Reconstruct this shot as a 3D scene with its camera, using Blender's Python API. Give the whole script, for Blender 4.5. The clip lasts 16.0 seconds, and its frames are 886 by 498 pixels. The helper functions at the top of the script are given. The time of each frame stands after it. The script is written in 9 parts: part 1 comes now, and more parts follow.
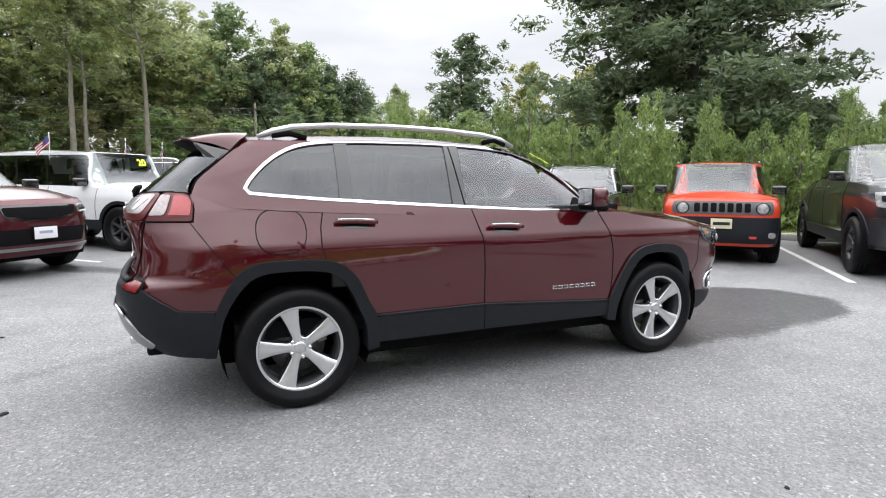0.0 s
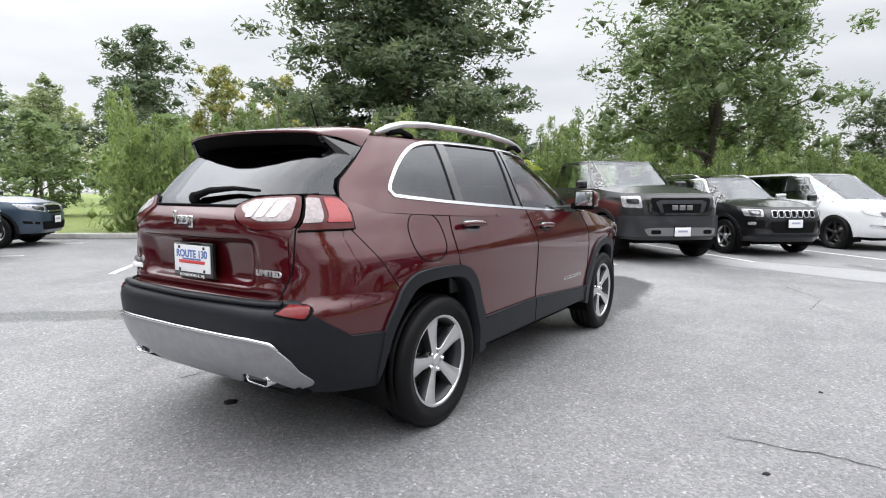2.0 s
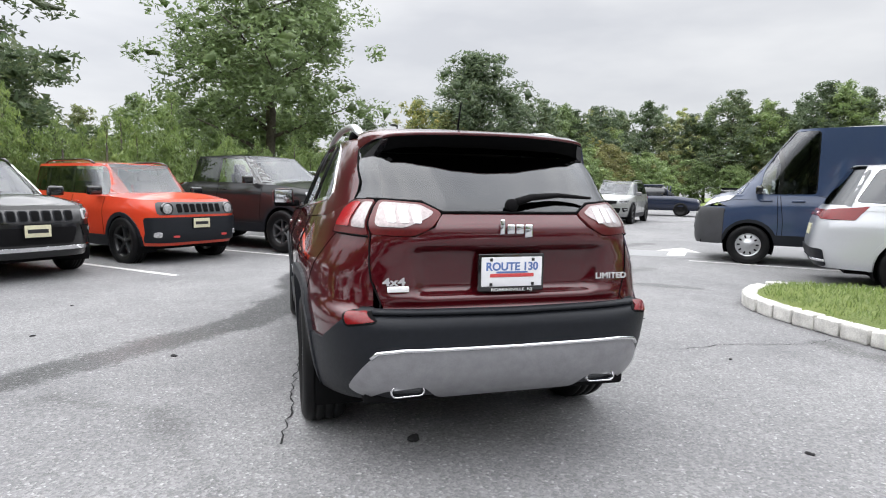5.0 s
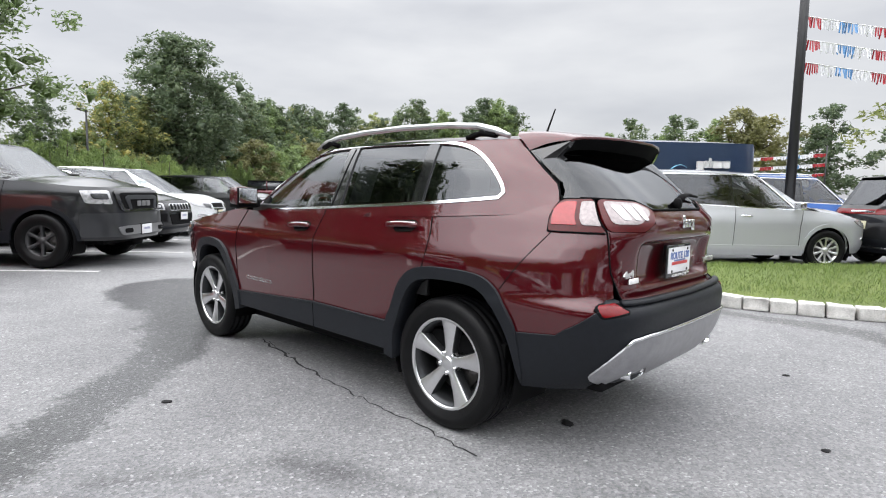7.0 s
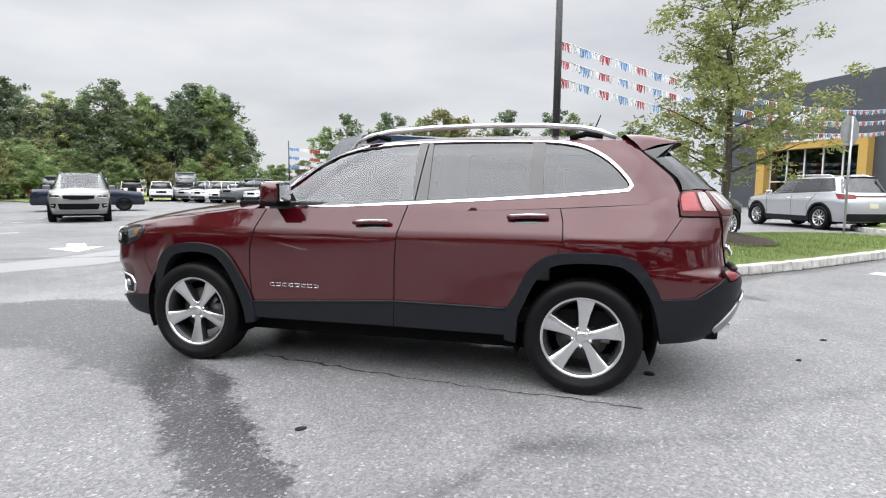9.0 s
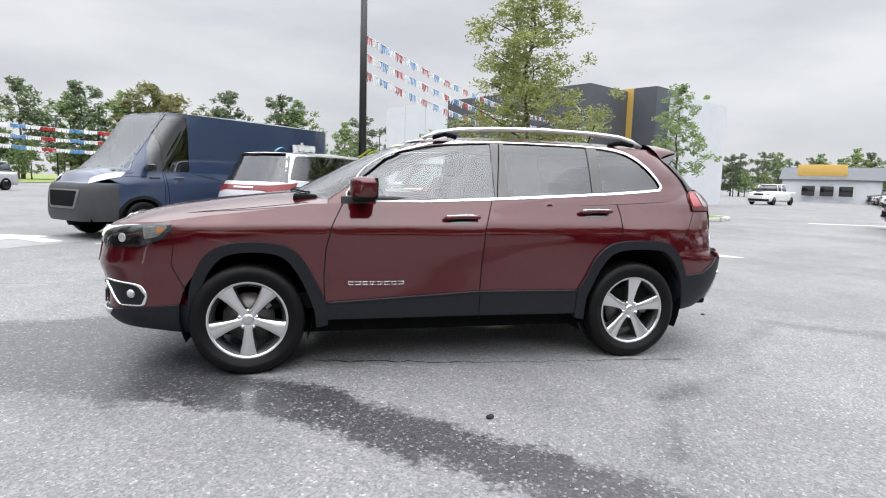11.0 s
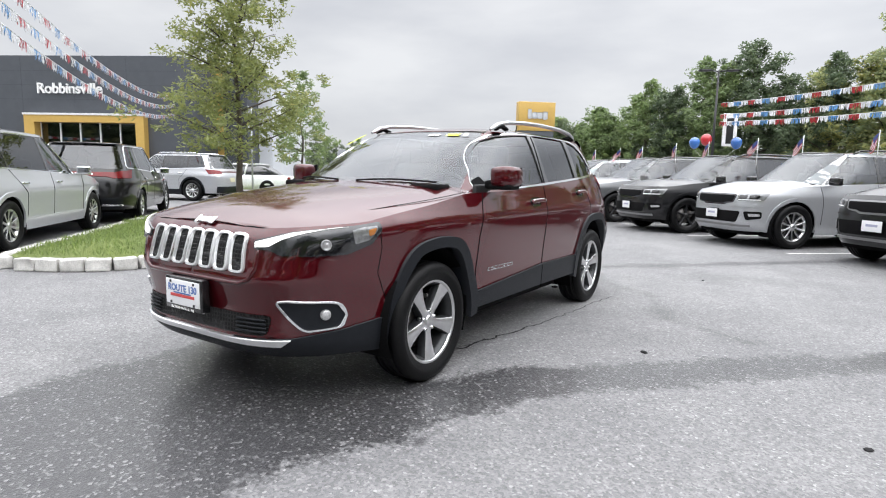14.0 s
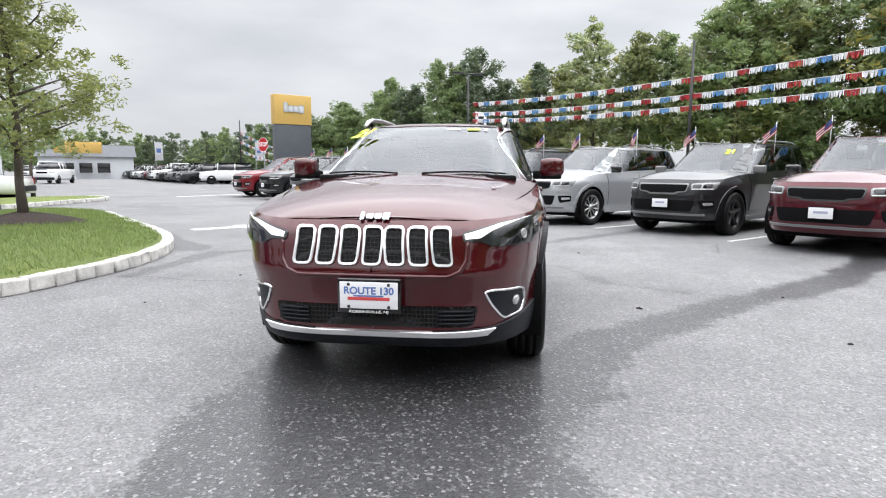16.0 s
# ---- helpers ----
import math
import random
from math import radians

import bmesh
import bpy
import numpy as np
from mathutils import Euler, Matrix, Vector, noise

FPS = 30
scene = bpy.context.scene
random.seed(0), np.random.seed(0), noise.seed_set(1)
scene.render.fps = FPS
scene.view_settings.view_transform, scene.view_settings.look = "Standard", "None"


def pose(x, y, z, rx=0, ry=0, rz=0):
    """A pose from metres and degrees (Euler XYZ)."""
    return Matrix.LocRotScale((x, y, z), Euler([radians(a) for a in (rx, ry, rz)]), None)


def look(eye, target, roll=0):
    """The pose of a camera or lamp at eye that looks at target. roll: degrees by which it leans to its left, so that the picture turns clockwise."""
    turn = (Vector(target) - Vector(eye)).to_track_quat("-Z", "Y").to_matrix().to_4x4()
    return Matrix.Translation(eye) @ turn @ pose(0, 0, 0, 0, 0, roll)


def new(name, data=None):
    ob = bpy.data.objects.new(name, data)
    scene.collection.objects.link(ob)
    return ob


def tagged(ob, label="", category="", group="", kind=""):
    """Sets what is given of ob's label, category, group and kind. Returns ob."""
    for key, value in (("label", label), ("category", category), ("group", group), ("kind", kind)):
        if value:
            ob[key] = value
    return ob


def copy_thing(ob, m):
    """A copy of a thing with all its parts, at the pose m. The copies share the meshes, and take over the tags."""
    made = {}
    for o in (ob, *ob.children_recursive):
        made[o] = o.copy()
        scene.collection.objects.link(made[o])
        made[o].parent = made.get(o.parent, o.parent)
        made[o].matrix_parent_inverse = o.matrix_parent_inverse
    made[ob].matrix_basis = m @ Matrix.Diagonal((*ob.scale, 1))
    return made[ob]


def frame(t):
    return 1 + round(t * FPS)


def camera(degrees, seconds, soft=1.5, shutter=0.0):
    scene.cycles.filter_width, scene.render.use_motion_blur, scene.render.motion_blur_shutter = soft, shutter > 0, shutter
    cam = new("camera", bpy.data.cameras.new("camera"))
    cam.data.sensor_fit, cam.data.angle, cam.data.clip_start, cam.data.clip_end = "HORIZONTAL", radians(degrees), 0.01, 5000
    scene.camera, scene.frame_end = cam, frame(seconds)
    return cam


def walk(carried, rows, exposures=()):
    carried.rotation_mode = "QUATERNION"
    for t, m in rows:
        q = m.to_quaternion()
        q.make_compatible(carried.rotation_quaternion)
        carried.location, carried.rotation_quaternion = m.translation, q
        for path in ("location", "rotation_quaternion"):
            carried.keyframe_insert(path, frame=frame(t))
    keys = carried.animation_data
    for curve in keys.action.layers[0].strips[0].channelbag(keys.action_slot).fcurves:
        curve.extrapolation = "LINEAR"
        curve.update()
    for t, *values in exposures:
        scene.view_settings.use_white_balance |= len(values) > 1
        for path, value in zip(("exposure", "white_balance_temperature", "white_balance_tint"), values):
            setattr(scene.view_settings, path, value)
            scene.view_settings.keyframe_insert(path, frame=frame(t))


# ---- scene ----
from mathutils import geometry

cam = camera(75.6, 16.0, 1.1)
PATH = [
    (0, (-1.931, -4.107, 1.321), (-1.11, -2.3, 1.08), 0.3),
    (0.5, (-2.449, -3.868, 1.31), (-1.403, -2.178, 1.085), 0.4),
    (1, (-2.963, -3.488, 1.235), (-1.692, -1.957, 1.026), 0.4),
    (1.5, (-3.45, -3.052, 1.262), (-1.972, -1.72, 1.059), 0.3),
    (2, (-3.852, -2.542, 1.262), (-2.193, -1.442, 1.061), 0.2),
    (2.5, (-4.165, -1.987, 1.271), (-2.365, -1.139, 1.066), 0.4),
    (3, (-4.415, -1.42, 1.279), (-2.511, -0.845, 1.069), 0.7),
    (3.5, (-4.569, -0.815, 1.281), (-2.603, -0.518, 1.069), 0.8),
    (4, (-4.635, -0.198, 1.289), (-2.646, -0.188, 1.076), 1.0),
    (4.5, (-4.631, 0.406, 1.293), (-2.662, 0.128, 1.08), 1.0),
    (5, (-4.57, 1.002, 1.294), (-2.645, 0.444, 1.083), 1.01),
    (5.5, (-4.401, 1.576, 1.29), (-2.565, 0.756, 1.082), 1.04),
    (6, (-4.136, 2.116, 1.281), (-2.428, 1.057, 1.079), 1.06),
    (6.5, (-3.787, 2.61, 1.271), (-2.24, 1.339, 1.072), 1.09),
    (7, (-3.365, 3.048, 1.26), (-2.006, 1.595, 1.063), 1.1),
    (7.5, (-2.91, 3.454, 1.249), (-1.751, 1.836, 1.052), 0.9),
    (8, (-2.439, 3.793, 1.242), (-1.484, 2.047, 1.041), 0.5),
    (8.5, (-1.902, 4.112, 1.236), (-1.187, 2.256, 1.032), 0.5),
    (9, (-1.386, 4.332, 1.238), (-0.887, 2.407, 1.03), 0.4),
    (9.5, (-0.838, 4.517, 1.241), (-0.566, 2.538, 1.029), 0.55),
    (10, (-0.242, 4.625, 1.246), (-0.214, 2.624, 1.027), 0.89),
    (10.5, (0.379, 4.648, 1.251), (0.156, 2.659, 1.025), 1.31),
    (11, (1.001, 4.578, 1.255), (0.529, 2.637, 1.021), 1.65),
    (11.5, (1.599, 4.407, 1.255), (0.892, 2.551, 1.013), 1.8),
    (12, (2.178, 4.182, 1.253), (1.245, 2.431, 1.003), 1.7),
    (12.5, (2.707, 3.884, 1.242), (1.563, 2.264, 0.983), 1.6),
    (13, (3.194, 3.536, 1.235), (1.858, 2.072, 0.97), 1.4),
    (13.5, (3.645, 3.16, 1.23), (2.14, 1.869, 0.965), 1.3),
    (14, (4.056, 2.724, 1.218), (2.402, 1.63, 0.956), 1.2),
    (14.5, (4.414, 2.268, 1.201), (2.639, 1.383, 0.942), 1.0),
    (15, (4.694, 1.763, 1.186), (2.826, 1.099, 0.927), 0.8),
    (15.5, (4.89, 1.227, 1.178), (2.959, 0.778, 0.916), 0.4),
    (16, (5.036, 0.715, 1.179), (3.071, 0.457, 0.908), 0.1),
]
walk(cam, [(t, look(eye, target, roll)) for t, eye, target, roll in PATH])

# ---- world, sun ----
world = bpy.data.worlds.new("overcast_sky")
scene.world = world
world.use_nodes = True


def sky_nodes():
    """An overcast sky: a pale NISHITA sky veiled by a grey cloud deck, brighter overhead."""
    nt = world.node_tree
    nt.nodes.clear()
    N, L = nt.nodes.new, nt.links.new
    out, bg = N("ShaderNodeOutputWorld"), N("ShaderNodeBackground")
    sky = N("ShaderNodeTexSky")
    sky.sky_type, sky.sun_disc = "NISHITA", False
    sky.sun_elevation, sky.sun_rotation = radians(62), radians(10)
    sky.air_density, sky.dust_density = 1.0, 3.0
    tc = N("ShaderNodeTexCoord")
    sep = N("ShaderNodeSeparateXYZ")
    L(tc.outputs["Generated"], sep.inputs[0])
    grad = N("ShaderNodeValToRGB")
    L(sep.outputs["Z"], grad.inputs[0])
    e = grad.color_ramp.elements
    e[0].position, e[0].color = 0.0, (0.70, 0.71, 0.735, 1)
    e[1].position, e[1].color = 0.85, (3.3, 3.32, 3.4, 1)
    for p, v in ((0.3, 0.76), (0.43, 1.6), (0.58, 2.65)):
        e.new(p).color = (v, v * 1.01, v * 1.04, 1)
    scale = N("ShaderNodeMapping")
    scale.inputs["Scale"].default_value = (1.6, 1.6, 5.5)
    L(tc.outputs["Generated"], scale.inputs["Vector"])
    noi = N("ShaderNodeTexNoise")
    noi.inputs["Scale"].default_value, noi.inputs["Detail"].default_value = 1.7, 5.0
    noi.inputs["Roughness"].default_value = 0.5
    L(scale.outputs[0], noi.inputs["Vector"])
    ramp = N("ShaderNodeValToRGB")
    L(noi.outputs["Fac"], ramp.inputs[0])
    r = ramp.color_ramp.elements
    r[0].position, r[0].color = 0.34, (0.80, 0.81, 0.835, 1)
    r[1].position, r[1].color = 0.66, (1.04, 1.04, 1.035, 1)
    side = N("ShaderNodeMapRange")
    side.inputs["From Min"].default_value, side.inputs["To Min"].default_value, side.inputs["To Max"].default_value = -1.0, 0.88, 1.16
    L(sep.outputs["Y"], side.inputs["Value"])
    toward = N("ShaderNodeMix")
    toward.data_type, toward.blend_type = "RGBA", "MULTIPLY"
    toward.inputs["Factor"].default_value = 1.0
    L(ramp.outputs[0], toward.inputs[6])
    L(side.outputs[0], toward.inputs[7])
    mul = N("ShaderNodeMix")
    mul.data_type, mul.blend_type = "RGBA", "MULTIPLY"
    mul.inputs["Factor"].default_value = 1.0
    L(grad.outputs[0], mul.inputs[6])
    L(toward.outputs[2], mul.inputs[7])
    dim = N("ShaderNodeMix")
    dim.data_type, dim.blend_type = "RGBA", "MULTIPLY"
    dim.inputs["Factor"].default_value = 1.0
    dim.inputs[7].default_value = (0.12, 0.12, 0.12, 1)
    L(sky.outputs[0], dim.inputs[6])
    mix = N("ShaderNodeMix")
    mix.data_type = "RGBA"
    mix.inputs["Factor"].default_value = 0.93
    L(dim.outputs[2], mix.inputs[6])
    L(mul.outputs[2], mix.inputs[7])
    L(mix.outputs[2], bg.inputs["Color"])
    bg.inputs["Strength"].default_value = 1.0
    L(bg.outputs[0], out.inputs["Surface"])


sky_nodes()
sun = new("sun", bpy.data.lights.new("sun", "SUN"))
sun.data.energy, sun.data.angle, sun.data.color = 0.6, radians(70), (1.0, 0.97, 0.93)
sun.matrix_world = look((2, 10, 20), (0, 0, 0))
scene.view_settings.exposure = 0.3

# ---- materials ----
def material(name):
    m = bpy.data.materials.new(name)
    m.use_nodes = True
    nt = m.node_tree
    bsdf = nt.nodes["Principled BSDF"]
    return m, nt, bsdf


def coords(nt):
    return nt.nodes.new("ShaderNodeTexCoord").outputs["Object"]


def ramp(nt, source, stops):
    r = nt.nodes.new("ShaderNodeValToRGB")
    nt.links.new(source, r.inputs[0])
    e = r.color_ramp.elements
    while len(e) < len(stops):
        e.new(0.5)
    for el, (p, c) in zip(e, stops):
        el.position = p
        el.color = (*c, 1) if len(c) == 3 else c
    return r.outputs[0]


def noise_tex(nt, scale, detail=4.0, rough=0.55, vec=None):
    n = nt.nodes.new("ShaderNodeTexNoise")
    n.inputs["Scale"].default_value, n.inputs["Detail"].default_value, n.inputs["Roughness"].default_value = scale, detail, rough
    nt.links.new(vec if vec is not None else coords(nt), n.inputs["Vector"])
    return n.outputs["Fac"]


def bump(nt, bsdf, height, strength, distance=0.01):
    b = nt.nodes.new("ShaderNodeBump")
    b.inputs["Strength"].default_value, b.inputs["Distance"].default_value = strength, distance
    nt.links.new(height, b.inputs["Height"])
    nt.links.new(b.outputs[0], bsdf.inputs["Normal"])


def mixrgb(nt, fac, a, b, blend="MIX"):
    m = nt.nodes.new("ShaderNodeMix")
    m.data_type, m.blend_type = "RGBA", blend
    for sock, v in ((m.inputs[0], fac), (m.inputs[6], a), (m.inputs[7], b)):
        if isinstance(v, (int, float)):
            sock.default_value = v
        elif isinstance(v, tuple):
            sock.default_value = (*v, 1) if len(v) == 3 else v
        else:
            nt.links.new(v, sock)
    return m.outputs[2]


def mathn(nt, op, a, b=0.0, clamp=False):
    m = nt.nodes.new("ShaderNodeMath")
    m.operation, m.use_clamp = op, clamp
    for sock, v in ((m.inputs[0], a), (m.inputs[1], b)):
        if isinstance(v, (int, float)):
            sock.default_value = v
        else:
            nt.links.new(v, sock)
    return m.outputs[0]


def plain(name, color, rough=0.5, metal=0.0, coat=0.0, vary=0.12, scale=6.0, relief=0.0, spec=0.5):
    """A surface of one colour with slight mottling at two scales and optional fine relief."""
    m, nt, b = material(name)
    vec = coords(nt)
    big, small = noise_tex(nt, scale, 3, vec=vec), noise_tex(nt, scale * 9, 3, vec=vec)
    mot = mathn(nt, "ADD", mathn(nt, "MULTIPLY", big, 0.6), mathn(nt, "MULTIPLY", small, 0.4))
    lo, hi = tuple(c * (1 - vary) for c in color), tuple(min(1, c * (1 + vary)) for c in color)
    nt.links.new(ramp(nt, mot, [(0.35, lo), (0.65, hi)]), b.inputs["Base Color"])
    b.inputs["Roughness"].default_value, b.inputs["Metallic"].default_value = rough, metal
    b.inputs["Coat Weight"].default_value, b.inputs["Coat Roughness"].default_value = coat, 0.03
    b.inputs["Specular IOR Level"].default_value = spec
    if relief:
        bump(nt, b, small, relief, 0.004)
    return m


def paint(name, color, flake=0.25, rough=0.3, spec=0.15, coat=1.5):
    """Clear-coated car paint with a fine metallic flake and a trace of orange peel and dust."""
    m, nt, b = material(name)
    vec = coords(nt)
    fl = noise_tex(nt, 900, 1, vec=vec)
    dust = noise_tex(nt, 2.3, 5, 0.65, vec=vec)
    c = ramp(nt, fl, [(0.4, tuple(v * 0.86 for v in color)), (0.62, tuple(min(1, v * 1.18 + 0.004) for v in color))])
    nt.links.new(c, b.inputs["Base Color"])
    b.inputs["Metallic"].default_value = flake
    b.inputs["Coat Weight"].default_value = 1.0
    nt.links.new(ramp(nt, dust, [(0.35, (0.012,) * 3), (0.75, (0.05,) * 3)]), b.inputs["Coat Roughness"])
    b.inputs["Roughness"].default_value = rough
    b.inputs["Specular IOR Level"].default_value = spec
    b.inputs["Coat IOR"].default_value = coat
    return m


def glass(name, tint, gloss=0.0, ior=2.0):
    """Window glass: tinted see-through pane with a Fresnel mirror coat."""
    m, nt, b = material(name)
    nt.nodes.remove(b)
    out = nt.nodes["Material Output"]
    tr, gl, fr, mx = (nt.nodes.new("ShaderNodeBsdf" + k) if k in ("Transparent", "Glossy") else nt.nodes.new("ShaderNode" + k)
                      for k in ("Transparent", "Glossy", "Fresnel", "MixShader"))
    tr.inputs["Color"].default_value = (*tint, 1)
    gl.inputs["Roughness"].default_value = gloss
    gl.inputs["Color"].default_value = (0.95, 0.97, 1.0, 1)
    fr.inputs["IOR"].default_value = ior
    nt.links.new(fr.outputs[0], mx.inputs[0])
    nt.links.new(tr.outputs[0], mx.inputs[1])
    nt.links.new(gl.outputs[0], mx.inputs[2])
    nt.links.new(mx.outputs[0], out.inputs["Surface"])
    return m


def leaf_material(name, color, shade=0.4, yellow=0.1):
    """Foliage with a colour of its own for each clump and a little light passing through."""
    m, nt, b = material(name)
    geo = nt.nodes.new("ShaderNodeNewGeometry")
    obj = nt.nodes.new("ShaderNodeObjectInfo")
    mixv = mathn(nt, "ADD", mathn(nt, "MULTIPLY", geo.outputs["Random Per Island"], 0.65), mathn(nt, "MULTIPLY", obj.outputs["Random"], 0.35))
    r, g, bl = color
    c = ramp(nt, mixv, [(0.0, (r * (1 - shade), g * (1 - shade), bl * (1 - shade))), (0.55, color), (1.0, (r * (1 + 3 * yellow) + 0.02, g * (1.15 + yellow), bl))])
    nt.links.new(c, b.inputs["Base Color"])
    b.inputs["Roughness"].default_value = 0.42
    b.inputs["Specular IOR Level"].default_value = 0.7
    tl = nt.nodes.new("ShaderNodeBsdfTranslucent")
    nt.links.new(c, tl.inputs["Color"])
    mx = nt.nodes.new("ShaderNodeMixShader")
    mx.inputs[0].default_value = 0.5
    out = nt.nodes["Material Output"]
    nt.links.new(b.outputs[0], mx.inputs[1])
    nt.links.new(tl.outputs[0], mx.inputs[2])
    nt.links.new(mx.outputs[0], out.inputs["Surface"])
    return m


def segment_depth(nt, pos, a, c, w0, w1):
    """How far pos lies inside the stretch a-c, whose half-width goes from w0 to w1, as nodes."""
    ax, ay, bx, by = a[0], a[1], c[0] - a[0], c[1] - a[1]
    l2 = bx * bx + by * by
    sep = nt.nodes.new("ShaderNodeSeparateXYZ")
    nt.links.new(pos, sep.inputs[0])
    px, py = mathn(nt, "SUBTRACT", sep.outputs[0], ax), mathn(nt, "SUBTRACT", sep.outputs[1], ay)
    t = mathn(nt, "DIVIDE", mathn(nt, "ADD", mathn(nt, "MULTIPLY", px, bx), mathn(nt, "MULTIPLY", py, by)), l2, True)
    dx, dy = mathn(nt, "SUBTRACT", px, mathn(nt, "MULTIPLY", t, bx)), mathn(nt, "SUBTRACT", py, mathn(nt, "MULTIPLY", t, by))
    d = mathn(nt, "SQRT", mathn(nt, "ADD", mathn(nt, "MULTIPLY", dx, dx), mathn(nt, "MULTIPLY", dy, dy)))
    return mathn(nt, "SUBTRACT", mathn(nt, "ADD", mathn(nt, "MULTIPLY", t, w1 - w0), w0), d)


def asphalt_material():
    m, nt, b = material("asphalt")
    vec = coords(nt)
    fine = noise_tex(nt, 160, 3, 0.7, vec)
    vor = nt.nodes.new("ShaderNodeTexVoronoi")
    vor.inputs["Scale"].default_value = 80
    nt.links.new(vec, vor.inputs["Vector"])
    chips = ramp(nt, vor.outputs["Color"], [(0.0, (0.085, 0.085, 0.088)), (0.5, (0.195, 0.195, 0.2)), (0.84, (0.29, 0.289, 0.287)), (0.95, (0.50, 0.495, 0.485))])
    base = mixrgb(nt, 0.35, chips, ramp(nt, fine, [(0.3, (0.09, 0.09, 0.093)), (0.7, (0.32, 0.318, 0.316))]))
    blotch = noise_tex(nt, 0.35, 5, 0.6, vec)
    base = mixrgb(nt, 1.0, base, ramp(nt, blotch, [(0.3, (0.72, 0.72, 0.735)), (0.7, (1.07, 1.07, 1.07))]), "MULTIPLY")
    base = mixrgb(nt, 1.0, base, ramp(nt, noise_tex(nt, 1.9, 6, 0.68, vec), [(0.32, (0.86, 0.86, 0.87)), (0.62, (1.04, 1.04, 1.04))]), "MULTIPLY")
    warp = noise_tex(nt, 1.3, 9, 0.74, vec)
    grit = mathn(nt, "MULTIPLY", mathn(nt, "SUBTRACT", noise_tex(nt, 26, 3, 0.6, vec), 0.5), 0.30)
    wet = None
    rag = mathn(nt, "ADD", mathn(nt, "MULTIPLY", mathn(nt, "SUBTRACT", warp, 0.5), 0.8), grit)
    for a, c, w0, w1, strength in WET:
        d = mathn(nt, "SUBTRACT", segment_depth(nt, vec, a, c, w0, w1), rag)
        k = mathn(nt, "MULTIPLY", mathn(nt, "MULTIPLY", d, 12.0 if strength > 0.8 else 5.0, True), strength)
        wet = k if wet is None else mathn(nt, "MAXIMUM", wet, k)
    spots = mathn(nt, "MULTIPLY", mathn(nt, "SUBTRACT", noise_tex(nt, 0.22, 4, 0.6, vec), 0.60), 12.0, True)
    wet = mathn(nt, "MAXIMUM", wet, mathn(nt, "MULTIPLY", spots, 0.3))
    soaked = mixrgb(nt, 1.0, base, ramp(nt, vor.outputs["Color"], [(0.0, (0.23, 0.23, 0.242)), (0.72, (0.28, 0.28, 0.29)), (0.88, (0.74, 0.74, 0.75))]), "MULTIPLY")
    gutter, edge = None, None
    for a, c, w0, w1 in GUTTER:
        d = mathn(nt, "ADD", segment_depth(nt, vec, a, c, w0, w1), mathn(nt, "MULTIPLY", mathn(nt, "SUBTRACT", warp, 0.5), 0.25))
        gutter = d if gutter is None else mathn(nt, "MAXIMUM", gutter, d)
    pale = mathn(nt, "MULTIPLY", gutter, 6.0, True)
    edge = mathn(nt, "SUBTRACT", 1.0, mathn(nt, "MULTIPLY", mathn(nt, "ABSOLUTE", gutter), 9.0, True))
    base = mixrgb(nt, mathn(nt, "MULTIPLY", pale, 0.5), base, (0.33, 0.335, 0.34))
    base = mixrgb(nt, mathn(nt, "MULTIPLY", edge, 0.45), base, (0.09, 0.09, 0.095))
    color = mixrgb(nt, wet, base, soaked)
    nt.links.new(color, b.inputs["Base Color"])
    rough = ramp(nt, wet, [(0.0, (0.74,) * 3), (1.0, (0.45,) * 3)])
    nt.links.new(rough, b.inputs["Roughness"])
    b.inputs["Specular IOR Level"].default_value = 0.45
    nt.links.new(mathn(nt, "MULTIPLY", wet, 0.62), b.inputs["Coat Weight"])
    b.inputs["Coat Roughness"].default_value, b.inputs["Coat IOR"].default_value = 0.24, 1.4
    bump(nt, b, mathn(nt, "ADD", vor.outputs["Distance"], mathn(nt, "MULTIPLY", fine, 0.6)), 0.4, 0.006)
    return m


